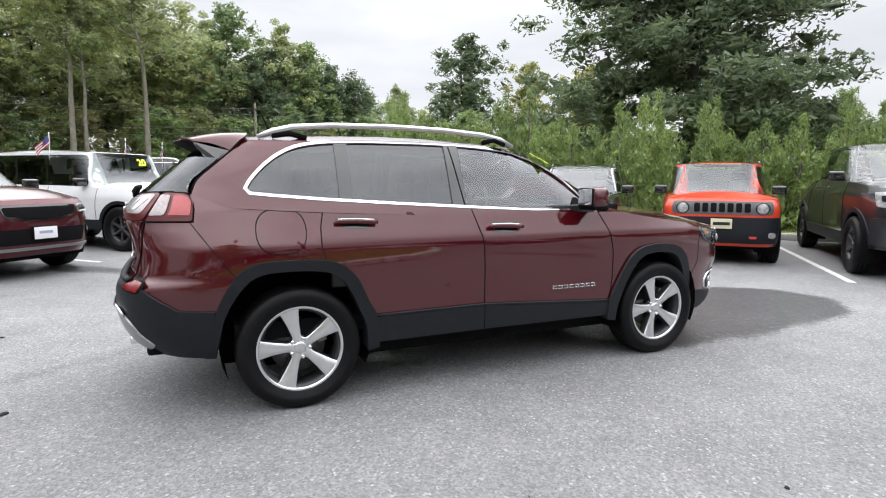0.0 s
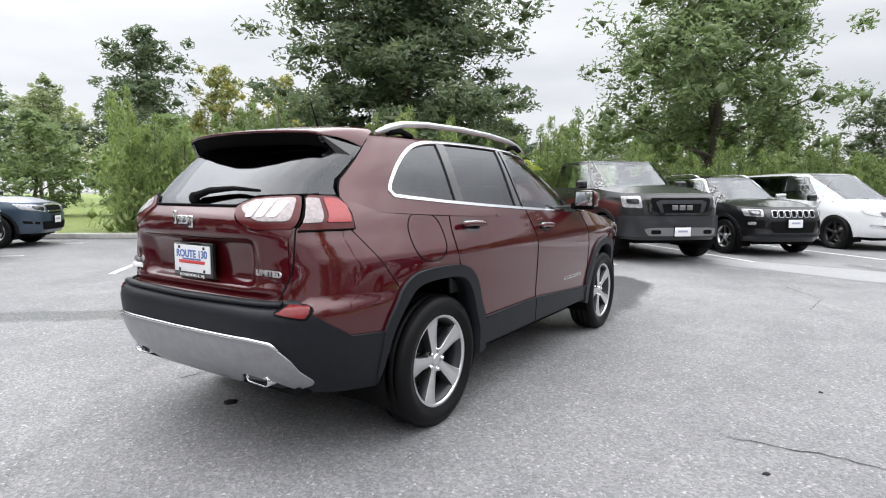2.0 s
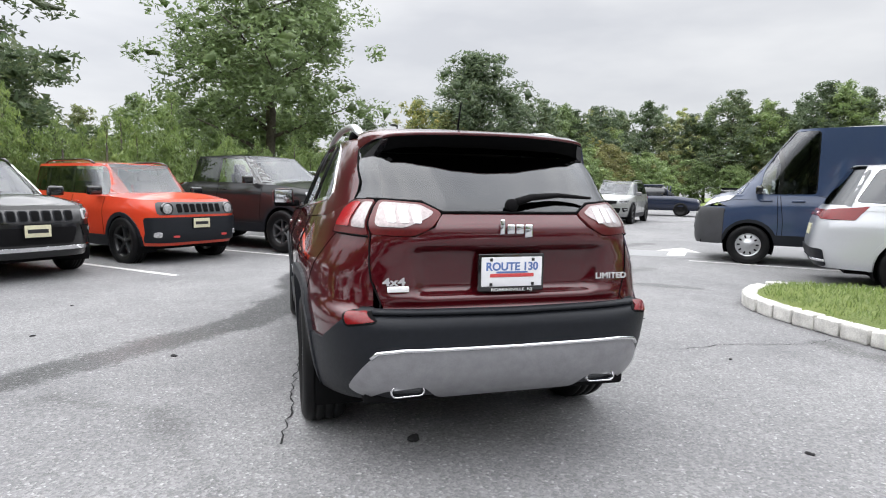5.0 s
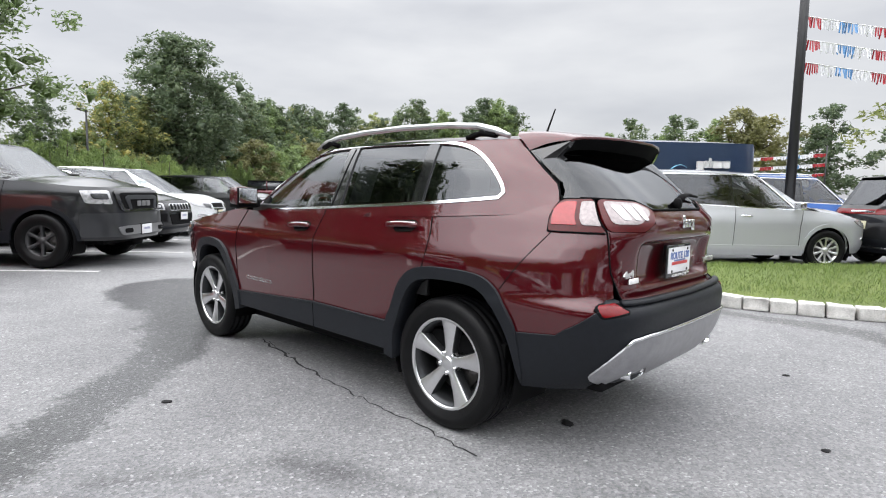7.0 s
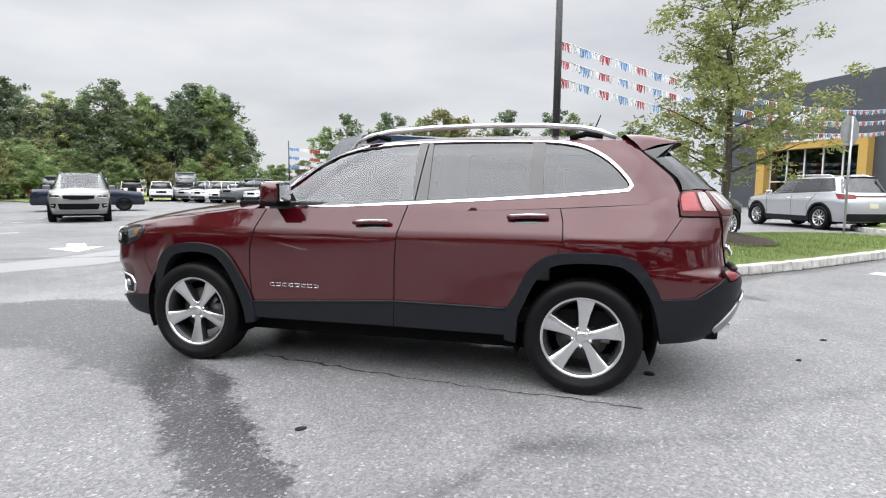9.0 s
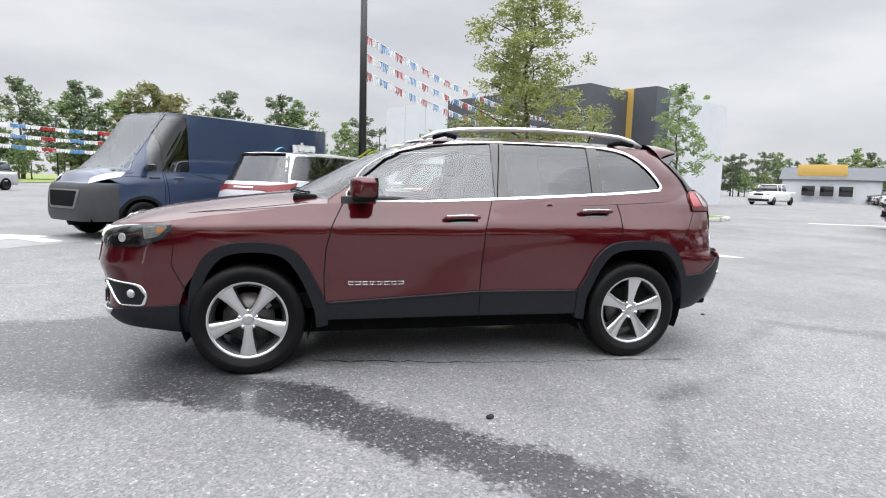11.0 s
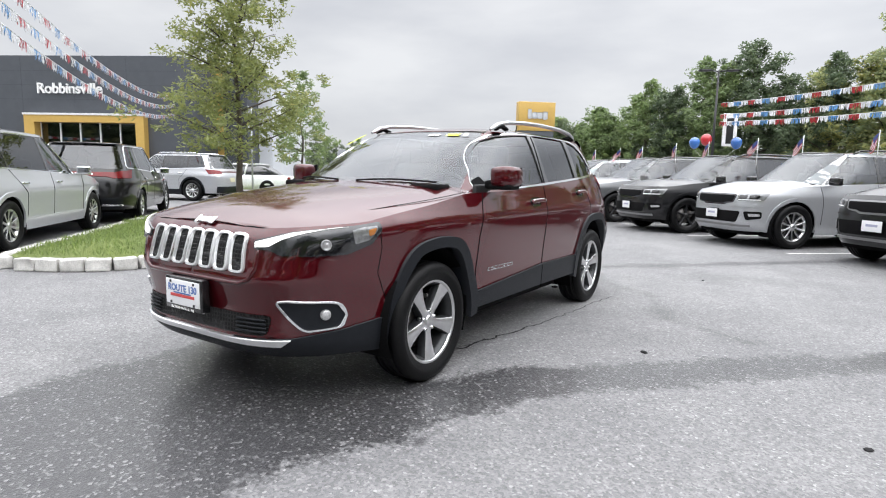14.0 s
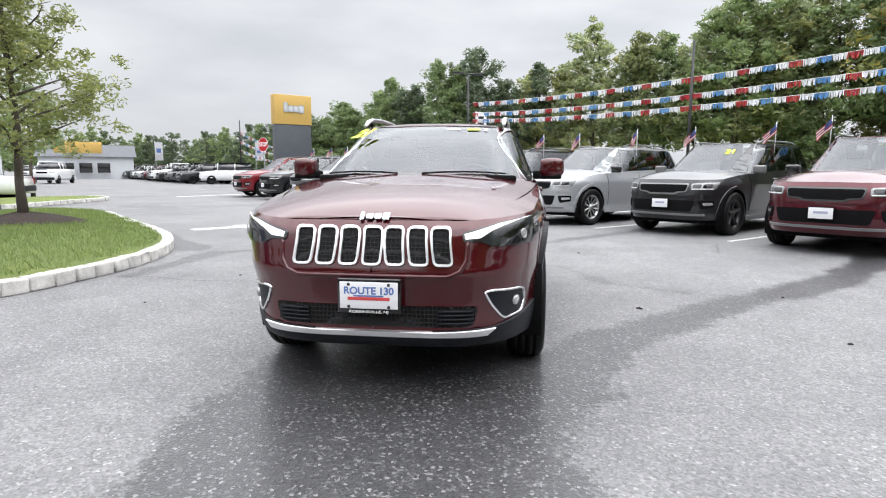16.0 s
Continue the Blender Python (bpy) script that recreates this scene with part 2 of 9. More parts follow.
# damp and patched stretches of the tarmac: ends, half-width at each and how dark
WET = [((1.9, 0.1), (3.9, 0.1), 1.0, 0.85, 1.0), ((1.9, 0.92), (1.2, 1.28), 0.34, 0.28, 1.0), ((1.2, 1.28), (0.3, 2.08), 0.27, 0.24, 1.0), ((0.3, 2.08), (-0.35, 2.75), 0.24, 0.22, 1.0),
       ((-0.35, 2.75), (-1.7, 4.3), 0.22, 0.25, 1.0), ((-1.7, 4.3), (-4.2, 6.2), 0.25, 0.3, 1.0), ((-0.5, 2.85), (-1.45, 1.42), 0.10, 0.06, 0.6), ((-0.75, 2.35), (-1.1, 1.66), 0.16, 0.14, 0.7),
       ((-1.1, 1.66), (-2.1, 1.28), 0.15, 0.12, 0.7), ((-2.1, 1.28), (-2.42, 0.72), 0.13, 0.13, 0.7), ((-2.42, 0.72), (-3.4, 0.12), 0.14, 0.12, 0.7), ((-3.4, 0.12), (-7.0, 3.4), 0.2, 0.25, 0.75),
       ((-0.66, -0.16), (-0.40, -0.34), 0.13, 0.10, 1.0), ((6.15, -3.4), (6.3, -4.5), 0.14, 0.12, 0.9), ((3.5, -4.1), (3.75, -5.1), 0.22, 0.15, 0.7), ((2.75, -3.45), (1.85, -4.5), 0.16, 0.14, 0.9), ((8.4, -3.0), (6.6, -4.2), 0.2, 0.12, 0.8),
       ((6.6, -5.6), (7.9, -8.0), 0.22, 0.3, 0.8), ((-0.8, -3.62), (-2.6, -3.62), 0.14, 0.24, 0.85), ((-2.6, -3.62), (-3.3, -2.85), 0.2, 0.1, 0.85), ((-3.0, -4.2), (-6.6, -7.9), 0.28, 0.3, 0.85)]
# the pale shallow gutter that crosses the aisle
GUTTER = [((7.8, -0.6), (6.9, -3.5), 0.5, 0.8), ((6.9, -3.5), (7.0, -5.3), 0.8, 0.85), ((7.0, -5.3), (5.2, -7.6), 0.8, 0.65)]
ASPHALT = asphalt_material()
RED = paint("velvet_red_paint", (0.060, 0.0009, 0.0038), 0.25, 0.3, 0.05, 1.66)
CLAD = plain("black_textured_plastic", (0.0095, 0.011, 0.0145), 0.46, vary=0.15, scale=30, relief=0.25, spec=0.24)
SILVER_PLASTIC = plain("silver_painted_plastic", (0.22, 0.22, 0.225), 0.3, 0.5, vary=0.05)
SATIN_CHROME = plain("satin_chrome", (0.84, 0.84, 0.85), 0.3, 0.9, vary=0.04)
CHROME = plain("chrome", (0.82, 0.83, 0.85), 0.1, 1.0, vary=0.03)
BLACK_GLOSS = plain("gloss_black", (0.006, 0.006, 0.007), 0.12, coat=1.0, vary=0.2)
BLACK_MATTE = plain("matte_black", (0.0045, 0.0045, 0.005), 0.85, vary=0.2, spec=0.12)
RUBBER = plain("tyre_rubber", (0.004, 0.004, 0.0045), 0.5, vary=0.25, scale=12, relief=0.2, spec=0.18)
ALLOY = plain("machined_alloy", (0.74, 0.74, 0.75), 0.29, 1.0, vary=0.06)
ALLOY_DARK = plain("dark_grey_alloy", (0.045, 0.047, 0.05), 0.4, 0.6)
BRAKE = plain("brake_iron", (0.2, 0.19, 0.185), 0.45, 0.8, vary=0.3)
GLASS_CLEAR = glass("windshield_glass", (0.74, 0.80, 0.78), ior=1.85)
GLASS_TINT = glass("privacy_glass", (0.13, 0.14, 0.145), ior=1.85)
GLASS_REAR = glass("rear_screen_glass", (0.10, 0.11, 0.115), 0.0, 1.65)
GLASS_SIDE = glass("side_glass", (0.80, 0.85, 0.84), ior=1.95)
LENS_RED = plain("red_lens", (0.15, 0.005, 0.007), 0.2, coat=0.25, vary=0.2, scale=40, spec=0.3)
LENS_DARKRED = plain("dark_red_reflector", (0.075, 0.004, 0.005), 0.3, coat=0.2, vary=0.3, scale=80, spec=0.3)
LENS_CLEAR = plain("clear_lens", (0.42, 0.42, 0.43), 0.14, 0.3, coat=1.0, vary=0.45, scale=26)
LENS_SMOKE = plain("smoked_clear_lens", (0.30, 0.26, 0.26), 0.2, 0.2, coat=0.6, vary=0.22, scale=60, spec=0.3)
LENS_HEAD = plain("head_lamp_reflector", (0.26, 0.265, 0.27), 0.14, 0.5, coat=1.0, vary=0.35, scale=40)
LENS_CELL = plain("lamp_cell_chrome", (0.50, 0.49, 0.50), 0.15, 0.5, coat=0.6)
LENS_BRIGHT = plain("bright_red_lens", (0.30, 0.012, 0.016), 0.15, coat=0.6, vary=0.15, scale=60)
LENS_AMBER = plain("amber_lens", (0.40, 0.15, 0.04), 0.15, coat=1.0)
LAMP_DARK = plain("lamp_housing", (0.03, 0.032, 0.036), 0.2, 0.3, coat=1.0, vary=0.5, scale=18)
PLATE_WHITE = plain("white_plate", (0.78, 0.78, 0.80), 0.35, vary=0.03)
PLATE_YELLOW = plain("yellow_plate", (0.60, 0.57, 0.40), 0.4, vary=0.12, scale=30)
INK_BLUE = plain("blue_ink", (0.09, 0.16, 0.38), 0.5)
INK_RED = plain("red_ink", (0.55, 0.06, 0.06), 0.5)
INK_BLACK = plain("black_ink", (0.01, 0.01, 0.011), 0.5)
WHITE_INK = plain("white_lettering", (0.8, 0.8, 0.8), 0.4)
NEON = plain("neon_sticker", (0.78, 0.92, 0.06), 0.5)
SEAT = plain("black_leather", (0.018, 0.018, 0.019), 0.45, relief=0.3, scale=20)
DASH = plain("dashboard_plastic", (0.02, 0.02, 0.022), 0.6, relief=0.2, scale=20)
HEADLINER = plain("grey_headliner", (0.3, 0.29, 0.28), 0.9)

# ---- mesh helpers ----
def part(name, bm, mat, parent=None, label="", smooth=True):
    me = bpy.data.meshes.new(name)
    if smooth:
        for f in bm.faces:
            f.smooth = True
    bm.to_mesh(me)
    bm.free()
    for m in mat if isinstance(mat, (list, tuple)) else (mat,):
        me.materials.append(m)
    ob = new(name, me)
    ob.parent = parent
    if label:
        tagged(ob, label)
    return ob


def mesh_part(name, verts, faces, mat, parent=None, label="", normals=None, smooth=True):
    me = bpy.data.meshes.new(name)
    me.from_pydata([tuple(map(float, v)) for v in verts], [], faces)
    if smooth:
        me.polygons.foreach_set("use_smooth", [True] * len(me.polygons))
    me.materials.append(mat)
    me.update()
    if normals is not None:
        me.normals_split_custom_set_from_vertices([tuple(map(float, n)) for n in normals])
    ob = new(name, me)
    ob.parent = parent
    if label:
        tagged(ob, label)
    return ob


def add_box(bm, cx, cy, cz, sx, sy, sz, bev=0.0, rot=None, seg=1):
    m = Matrix.Translation((cx, cy, cz))
    if rot is not None:
        m = m @ rot.to_4x4()
    r = bmesh.ops.create_cube(bm, size=1, matrix=m @ Matrix.Diagonal((sx, sy, sz, 1)))
    if bev:
        es = {e for v in r["verts"] for e in v.link_edges}
        bmesh.ops.bevel(bm, geom=list(es), offset=bev, segments=seg + 1, affect="EDGES", profile=0.6)
    return r


def box(name, c, s, mat, parent=None, label="", bev=0.0, rot=None, seg=1):
    bm = bmesh.new()
    add_box(bm, *c, *s, bev, rot, seg)
    return part(name, bm, mat, parent, label, smooth=bev > 0)


def add_lathe(bm, profile, seg=32, m=Matrix(), close=False):
    """Turns (radius, height) pairs about local z."""
    rings = []
    for r, h in profile:
        rings.append([bm.verts.new(m @ Vector((r * math.cos(2 * math.pi * k / seg), r * math.sin(2 * math.pi * k / seg), h))) for k in range(seg)])
    pairs = list(zip(rings, rings[1:])) + ([(rings[-1], rings[0])] if close else [])
    for a, b in pairs:
        for k in range(seg):
            j = (k + 1) % seg
            bm.faces.new((a[k], a[j], b[j], b[k]))
    return rings


def add_tube(bm, pts, radius, seg=8, flat=1.0, cap=True, normals=None):
    """A swept tube; radius a number or one for each point; flat: its height against its width."""
    pts = [Vector(p) for p in pts]
    rings = []
    up0 = Vector((0, 0, 1))
    for i, p in enumerate(pts):
        d = (pts[min(i + 1, len(pts) - 1)] - pts[max(i - 1, 0)]).normalized()
        up = Vector(normals[i]) if normals is not None else (up0 if abs(d.z) < 0.95 else Vector((0, 1, 0)))
        side = d.cross(up).normalized()
        up = side.cross(d).normalized()
        r = radius[i] if isinstance(radius, (list, tuple)) else radius
        rings.append([bm.verts.new(p + side * (r * math.cos(2 * math.pi * k / seg)) + up * (flat * r * math.sin(2 * math.pi * k / seg))) for k in range(seg)])
    for a, b in zip(rings, rings[1:]):
        for k in range(seg):
            j = (k + 1) % seg
            bm.faces.new((a[k], b[k], b[j], a[j]))
    if cap:
        bm.faces.new(rings[0])
        bm.faces.new(rings[-1][::-1])


def tube(name, pts, radius, mat, parent=None, label="", seg=8, flat=1.0, normals=None):
    bm = bmesh.new()
    add_tube(bm, pts, radius, seg, flat, True, normals)
    return part(name, bm, mat, parent, label)


def text(name, body, size, mat, parent, m, label="", depth=0.004, bold=0.0, xscale=1.0):
    """Raised lettering as a mesh."""
    cu = bpy.data.curves.new(name, "FONT")
    cu.body, cu.size, cu.extrude, cu.align_x, cu.align_y, cu.offset = body, size, depth, "CENTER", "CENTER", bold
    tmp = bpy.data.objects.new(name, cu)
    scene.collection.objects.link(tmp)
    me = bpy.data.meshes.new_from_object(tmp.evaluated_get(bpy.context.evaluated_depsgraph_get()))
    bpy.data.objects.remove(tmp)
    bpy.data.curves.remove(cu)
    me.materials.clear()
    me.materials.append(mat)
    me.transform(m @ Matrix.Diagonal((xscale, 1, 1, 1)))
    ob = new(name, me)
    ob.parent = parent
    if label:
        tagged(ob, label)
    return ob


def empty(name, label, category, group="", kind=""):
    return tagged(new(name), label, category, group, kind)


class Tab:
    """A smooth curve through (v, value) pairs that does not overshoot; works on arrays."""

    def __init__(self, pairs):
        if isinstance(pairs, (int, float)):
            pairs = [(0.0, pairs), (1.0, pairs)]
        pairs = sorted(pairs)
        self.x, self.y = np.array([p[0] for p in pairs], float), np.array([p[1] for p in pairs], float)
        h = np.diff(self.x)
        d = np.diff(self.y) / h
        m = np.zeros(len(self.x))
        m[0], m[-1] = d[0], d[-1]
        for i in range(1, len(d)):
            if d[i - 1] * d[i] > 0:
                w1, w2 = 2 * h[i] + h[i - 1], h[i] + 2 * h[i - 1]
                m[i] = (w1 + w2) / (w1 / d[i - 1] + w2 / d[i])
        self.m = m

    def __call__(self, v):
        v = np.clip(np.asarray(v, float), self.x[0], self.x[-1])
        i = np.clip(np.searchsorted(self.x, v) - 1, 0, len(self.x) - 2)
        h = self.x[i + 1] - self.x[i]
        t = (v - self.x[i]) / h
        return ((1 + 2 * t) * (1 - t) ** 2 * self.y[i] + t * (1 - t) ** 2 * h * self.m[i]
                + t * t * (3 - 2 * t) * self.y[i + 1] + t * t * (t - 1) * h * self.m[i + 1])


class Shell:
    """The skin of a car, unrolled: q is x along the flank and goes on round the corners over the front and the rear; z is height."""

    def __init__(self, cx, xf, xr, hw, nf=5.0, nr=5.0):
        self.cx, self.xf, self.xr, self.hw, self.nf, self.nr = cx, Tab(xf), Tab(xr), Tab(hw), Tab(nf), Tab(nr)

    def ends(self, z):
        a, b, w = self.xf(z) - self.cx, self.cx - self.xr(z), self.hw(z)
        nf, nr = self.nf(z), self.nr(z)
        kf, kr = 0.5 ** (1 / nf), 0.5 ** (1 / nr)
        return a, b, w, nf, nr, self.cx + a * kf, w * kf, self.cx - b * kr, w * kr

    def front(self, y, z):
        e = self.ends(z)
        return float(e[5] + e[6] - y)

    def rear(self, y, z):
        e = self.ends(z)
        return float(e[7] - (e[8] - y))

    def flank(self, x, z):
        a, b, w, nf, nr = self.ends(z)[:5]
        u = np.where(x > self.cx, (x - self.cx) / a, (self.cx - x) / b)
        n = np.where(x > self.cx, nf, nr)
        return w * np.maximum(1 - np.clip(u, 0, 1) ** n, 1e-9) ** (1 / n)

    def at(self, q, z):
        q, z = np.asarray(q, float), np.asarray(z, float)
        a, b, w, nf, nr, xcf, ycf, xcr, ycr = self.ends(z)
        yf, yr = ycf - (q - xcf), ycr - (xcr - q)
        x = np.where(q > xcf, xcf, np.where(q < xcr, xcr, q))
        x = np.where(yf < -ycf, xcf - (-ycf - yf), x)
        x = np.where(yr < -ycr, xcr + (-ycr - yr), x)
        y = self.flank(x, z)
        y = np.where((yf < -ycf) | (yr < -ycr), -y, y)
        on_f = (q > xcf) & (yf >= -ycf)
        on_r = (q < xcr) & (yr >= -ycr)
        x = np.where(on_f, self.cx + a * np.maximum(1 - np.clip(np.abs(yf) / w, 0, 1) ** nf, 1e-9) ** (1 / nf), x)
        y = np.where(on_f, yf, y)
        x = np.where(on_r, self.cx - b * np.maximum(1 - np.clip(np.abs(yr) / w, 0, 1) ** nr, 1e-9) ** (1 / nr), x)
        y = np.where(on_r, yr, y)
        return np.stack([x, y, z + 0 * x], -1)

    def normal(self, q, z, h=0.004):
        q, z = np.asarray(q, float), np.asarray(z, float)
        n = np.cross(self.at(q, z + h) - self.at(q, z - h), self.at(q + h, z) - self.at(q - h, z))
        n /= np.maximum(np.linalg.norm(n, axis=-1, keepdims=True), 1e-9)
        c = np.array([self.cx, 0, 0])
        p = self.at(q, z) - c
        p[..., 2] = 0
        s = np.sign((n * p).sum(-1, keepdims=True))
        return n * np.where(s == 0, 1, s)


def inside(poly, pts):
    poly, pts = np.asarray(poly, float), np.asarray(pts, float)
    x, y = pts[:, 0], pts[:, 1]
    c = np.zeros(len(pts), bool)
    for (x0, y0), (x1, y1) in zip(poly, np.roll(poly, -1, 0)):
        hit = (y0 > y) != (y1 > y)
        if hit.any():
            c ^= hit & (x < (x1 - x0) * (y - y0) / (y1 - y0 + 1e-15) + x0)
    return c


def dense(poly, step, closed=True):
    out = []
    ps = list(poly) + ([poly[0]] if closed else [])
    for a, b in zip(ps, ps[1:]):
        n = max(1, int(math.hypot(b[0] - a[0], b[1] - a[1]) / step))
        out += [(a[0] + (b[0] - a[0]) * k / n, a[1] + (b[1] - a[1]) * k / n) for k in range(n)]
    return out if closed else out + [ps[-1]]


def rounded(poly, r=0.02, k=3):
    """The polygon with its corners rounded."""
    out, n = [], len(poly)
    for i, p in enumerate(poly):
        a, b = Vector(poly[i - 1]), Vector(poly[(i + 1) % n])
        p = Vector(p)
        da, db = a - p, b - p
        ra, rb = min(r, da.length * 0.45), min(r, db.length * 0.45)
        s, e = p + da.normalized() * ra, p + db.normalized() * rb
        for j in range(k + 1):
            t = j / k
            out.append(tuple(s * (1 - t) ** 2 + p * 2 * t * (1 - t) + e * t * t))
    return out


def grown(poly, d):
    """The polygon moved outwards by d (inwards if negative)."""
    n = len(poly)
    area = sum(poly[i - 1][0] * poly[i][1] - poly[i][0] * poly[i - 1][1] for i in range(n))
    sg = 1 if area > 0 else -1
    out = []
    for i, p in enumerate(poly):
        a, b = Vector(poly[i - 1]), Vector(poly[(i + 1) % n])
        p = Vector(p)
        d1, d2 = (p - a).normalized(), (b - p).normalized()
        n1, n2 = Vector((d1.y, -d1.x)) * sg, Vector((d2.y, -d2.x)) * sg
        m = n1 + n2
        m = m.normalized() if m.length > 1e-6 else n1
        out.append(tuple(p + m * (d / max(0.5, m.dot(n1)))))
    return out


def skin(name, shell, poly, mat, parent, holes=(), step=0.05, off=0.0, rim=0.0, side=1, label="", shape=None):
    """A panel of the skin: the polygon (q, z) laid on the shell, off metres proud of it, with a rim of that depth at its edge."""
    outer = dense(poly, step)
    rings = [outer] + [dense(h, step) for h in holes]
    pts, edges = [], []
    for r in rings:
        k = len(pts)
        pts += r
        edges += [(k + i, k + (i + 1) % len(r)) for i in range(len(r))]
    o = np.array(outer)
    gx, gz = np.meshgrid(np.arange(o[:, 0].min(), o[:, 0].max(), step), np.arange(o[:, 1].min(), o[:, 1].max(), step))
    g = np.stack([gx.ravel(), gz.ravel()], -1) + 0.0013
    if len(g):
        ok = inside(outer, g)
        for h in holes:
            ok &= ~inside(h, g)
        g = g[ok]
        if len(g):
            b = np.array(pts)
            near = np.concatenate([np.abs(b[None] - c[:, None]).max(2).min(1) > step * 0.45 for c in np.array_split(g, len(g) // 400 + 1)])
            pts += [tuple(p) for p in g[near]]
    vs, _, fs, *_ = geometry.delaunay_2d_cdt([Vector(p) for p in pts], edges, [], 0, 1e-6)
    P = np.array([tuple(v) for v in vs])
    F = [f for f in fs if len(f) == 3]
    cen = np.array([P[list(f)].mean(0) for f in F])
    ok = inside(outer, cen)
    for h in holes:
        ok &= ~inside(h, cen)
    F = [f for f, k in zip(F, ok) if k]
    X, Nn = shell.at(P[:, 0], P[:, 1]), shell.normal(P[:, 0], P[:, 1])
    if shape is not None:
        X = X + shape(P, X, Nn)
    X = X + Nn * off
    verts, norms, faces = list(X), list(Nn), []
    for f in F:
        a, b, c = (X[i] for i in f)
        faces.append(tuple(f) if np.dot(np.cross(b - a, c - a), Nn[f[0]]) > 0 else tuple(f[::-1]))
    if rim:
        count = {}
        for f in faces:
            for a, b in zip(f, f[1:] + f[:1]):
                count[(a, b)] = 1
        for a, b in [e for e in count if (e[1], e[0]) not in count]:
            t = np.cross(X[b] - X[a], Nn[a])
            t = t / max(np.linalg.norm(t), 1e-9)
            k = len(verts)
            verts += [X[a], X[b], X[b] - Nn[b] * rim, X[a] - Nn[a] * rim]
            norms += [t * 0.6 + Nn[a] * 0.4] * 2 + [t] * 2
            faces.append((k, k + 3, k + 2, k + 1))
    V, NN = np.array(verts), np.array(norms)
    NN /= np.maximum(np.linalg.norm(NN, axis=1, keepdims=True), 1e-9)
    if shape is not None:
        NN = None
    if side < 0:
        V[:, 1] *= -1
        if NN is not None:
            NN[:, 1] *= -1
        faces = [f[::-1] for f in faces]
    return mesh_part(name, V, faces, mat, parent, label, NN)


def on_skin(shell, line, off=0.0, step=0.05, side=1):
    line = dense(line, step, False)
    q, z = np.array([p[0] for p in line]), np.array([p[1] for p in line])
    n = shell.normal(q, z)
    p = shell.at(q, z) + n * off
    if side < 0:
        p[:, 1] *= -1
        n[:, 1] *= -1
    return [tuple(v) for v in p], [tuple(v) for v in n]


def seam(name, shell, line, mat, parent, r=0.004, off=0.0, side=1, label="", step=0.05, seg=5, flat=1.0):
    p, n = on_skin(shell, line, off, step, side)
    return tube(name, p, r, mat, parent, label, seg, flat, n)


def smooth_line(poly, n=3):
    """An open Catmull-Rom curve through the points."""
    out, N = [], len(poly)
    for i in range(N - 1):
        p0, p1, p2, p3 = (Vector(poly[max(0, min(N - 1, i + j))]) for j in (-1, 0, 1, 2))
        for k in range(n):
            t = k / n
            out.append(tuple(0.5 * ((2 * p1) + (p2 - p0) * t + (2 * p0 - 5 * p1 + 4 * p2 - p3) * t * t + (3 * p1 - p0 - 3 * p2 + p3) * t ** 3)))
    return out + [tuple(poly[-1])]


def cap(name, edge, crown, mat, parent, rows=40, cols=17, power=2.4, label=""):
    """A hood or roof: edge is its rim on the left, front to rear; crown gives the middle's height at x."""
    e = np.array(sorted([tuple(p) for p in edge], key=lambda p: -p[0]))
    xs_src, ys, zs = e[::-1, 0], e[::-1, 1], e[::-1, 2]
    t = 0.5 - 0.5 * np.cos(np.linspace(0, math.pi, rows))
    xs = e[-1, 0] + (e[0, 0] - e[-1, 0]) * t
    yb, zb, zc = np.interp(xs, xs_src, ys), np.interp(xs, xs_src, zs), Tab(crown)(xs)
    verts, faces = [], []
    for x, y, z, c in zip(xs, yb, zb, zc):
        for v in np.linspace(-1, 1, cols):
            verts.append((x, y * v, c + (z - c) * abs(v) ** power))
    for i in range(rows - 1):
        for j in range(cols - 1):
            k = i * cols + j
            faces.append((k, k + cols, k + cols + 1, k + 1))
    return mesh_part(name, verts, faces, mat, parent, label)


def mid(f, z0, z1, y=0.0, n=10):
    """Points down a line of constant y on a shell; f is its front or its rear."""
    return [(f(y, z0 + (z1 - z0) * k / n), z0 + (z1 - z0) * k / n) for k in range(n + 1)]

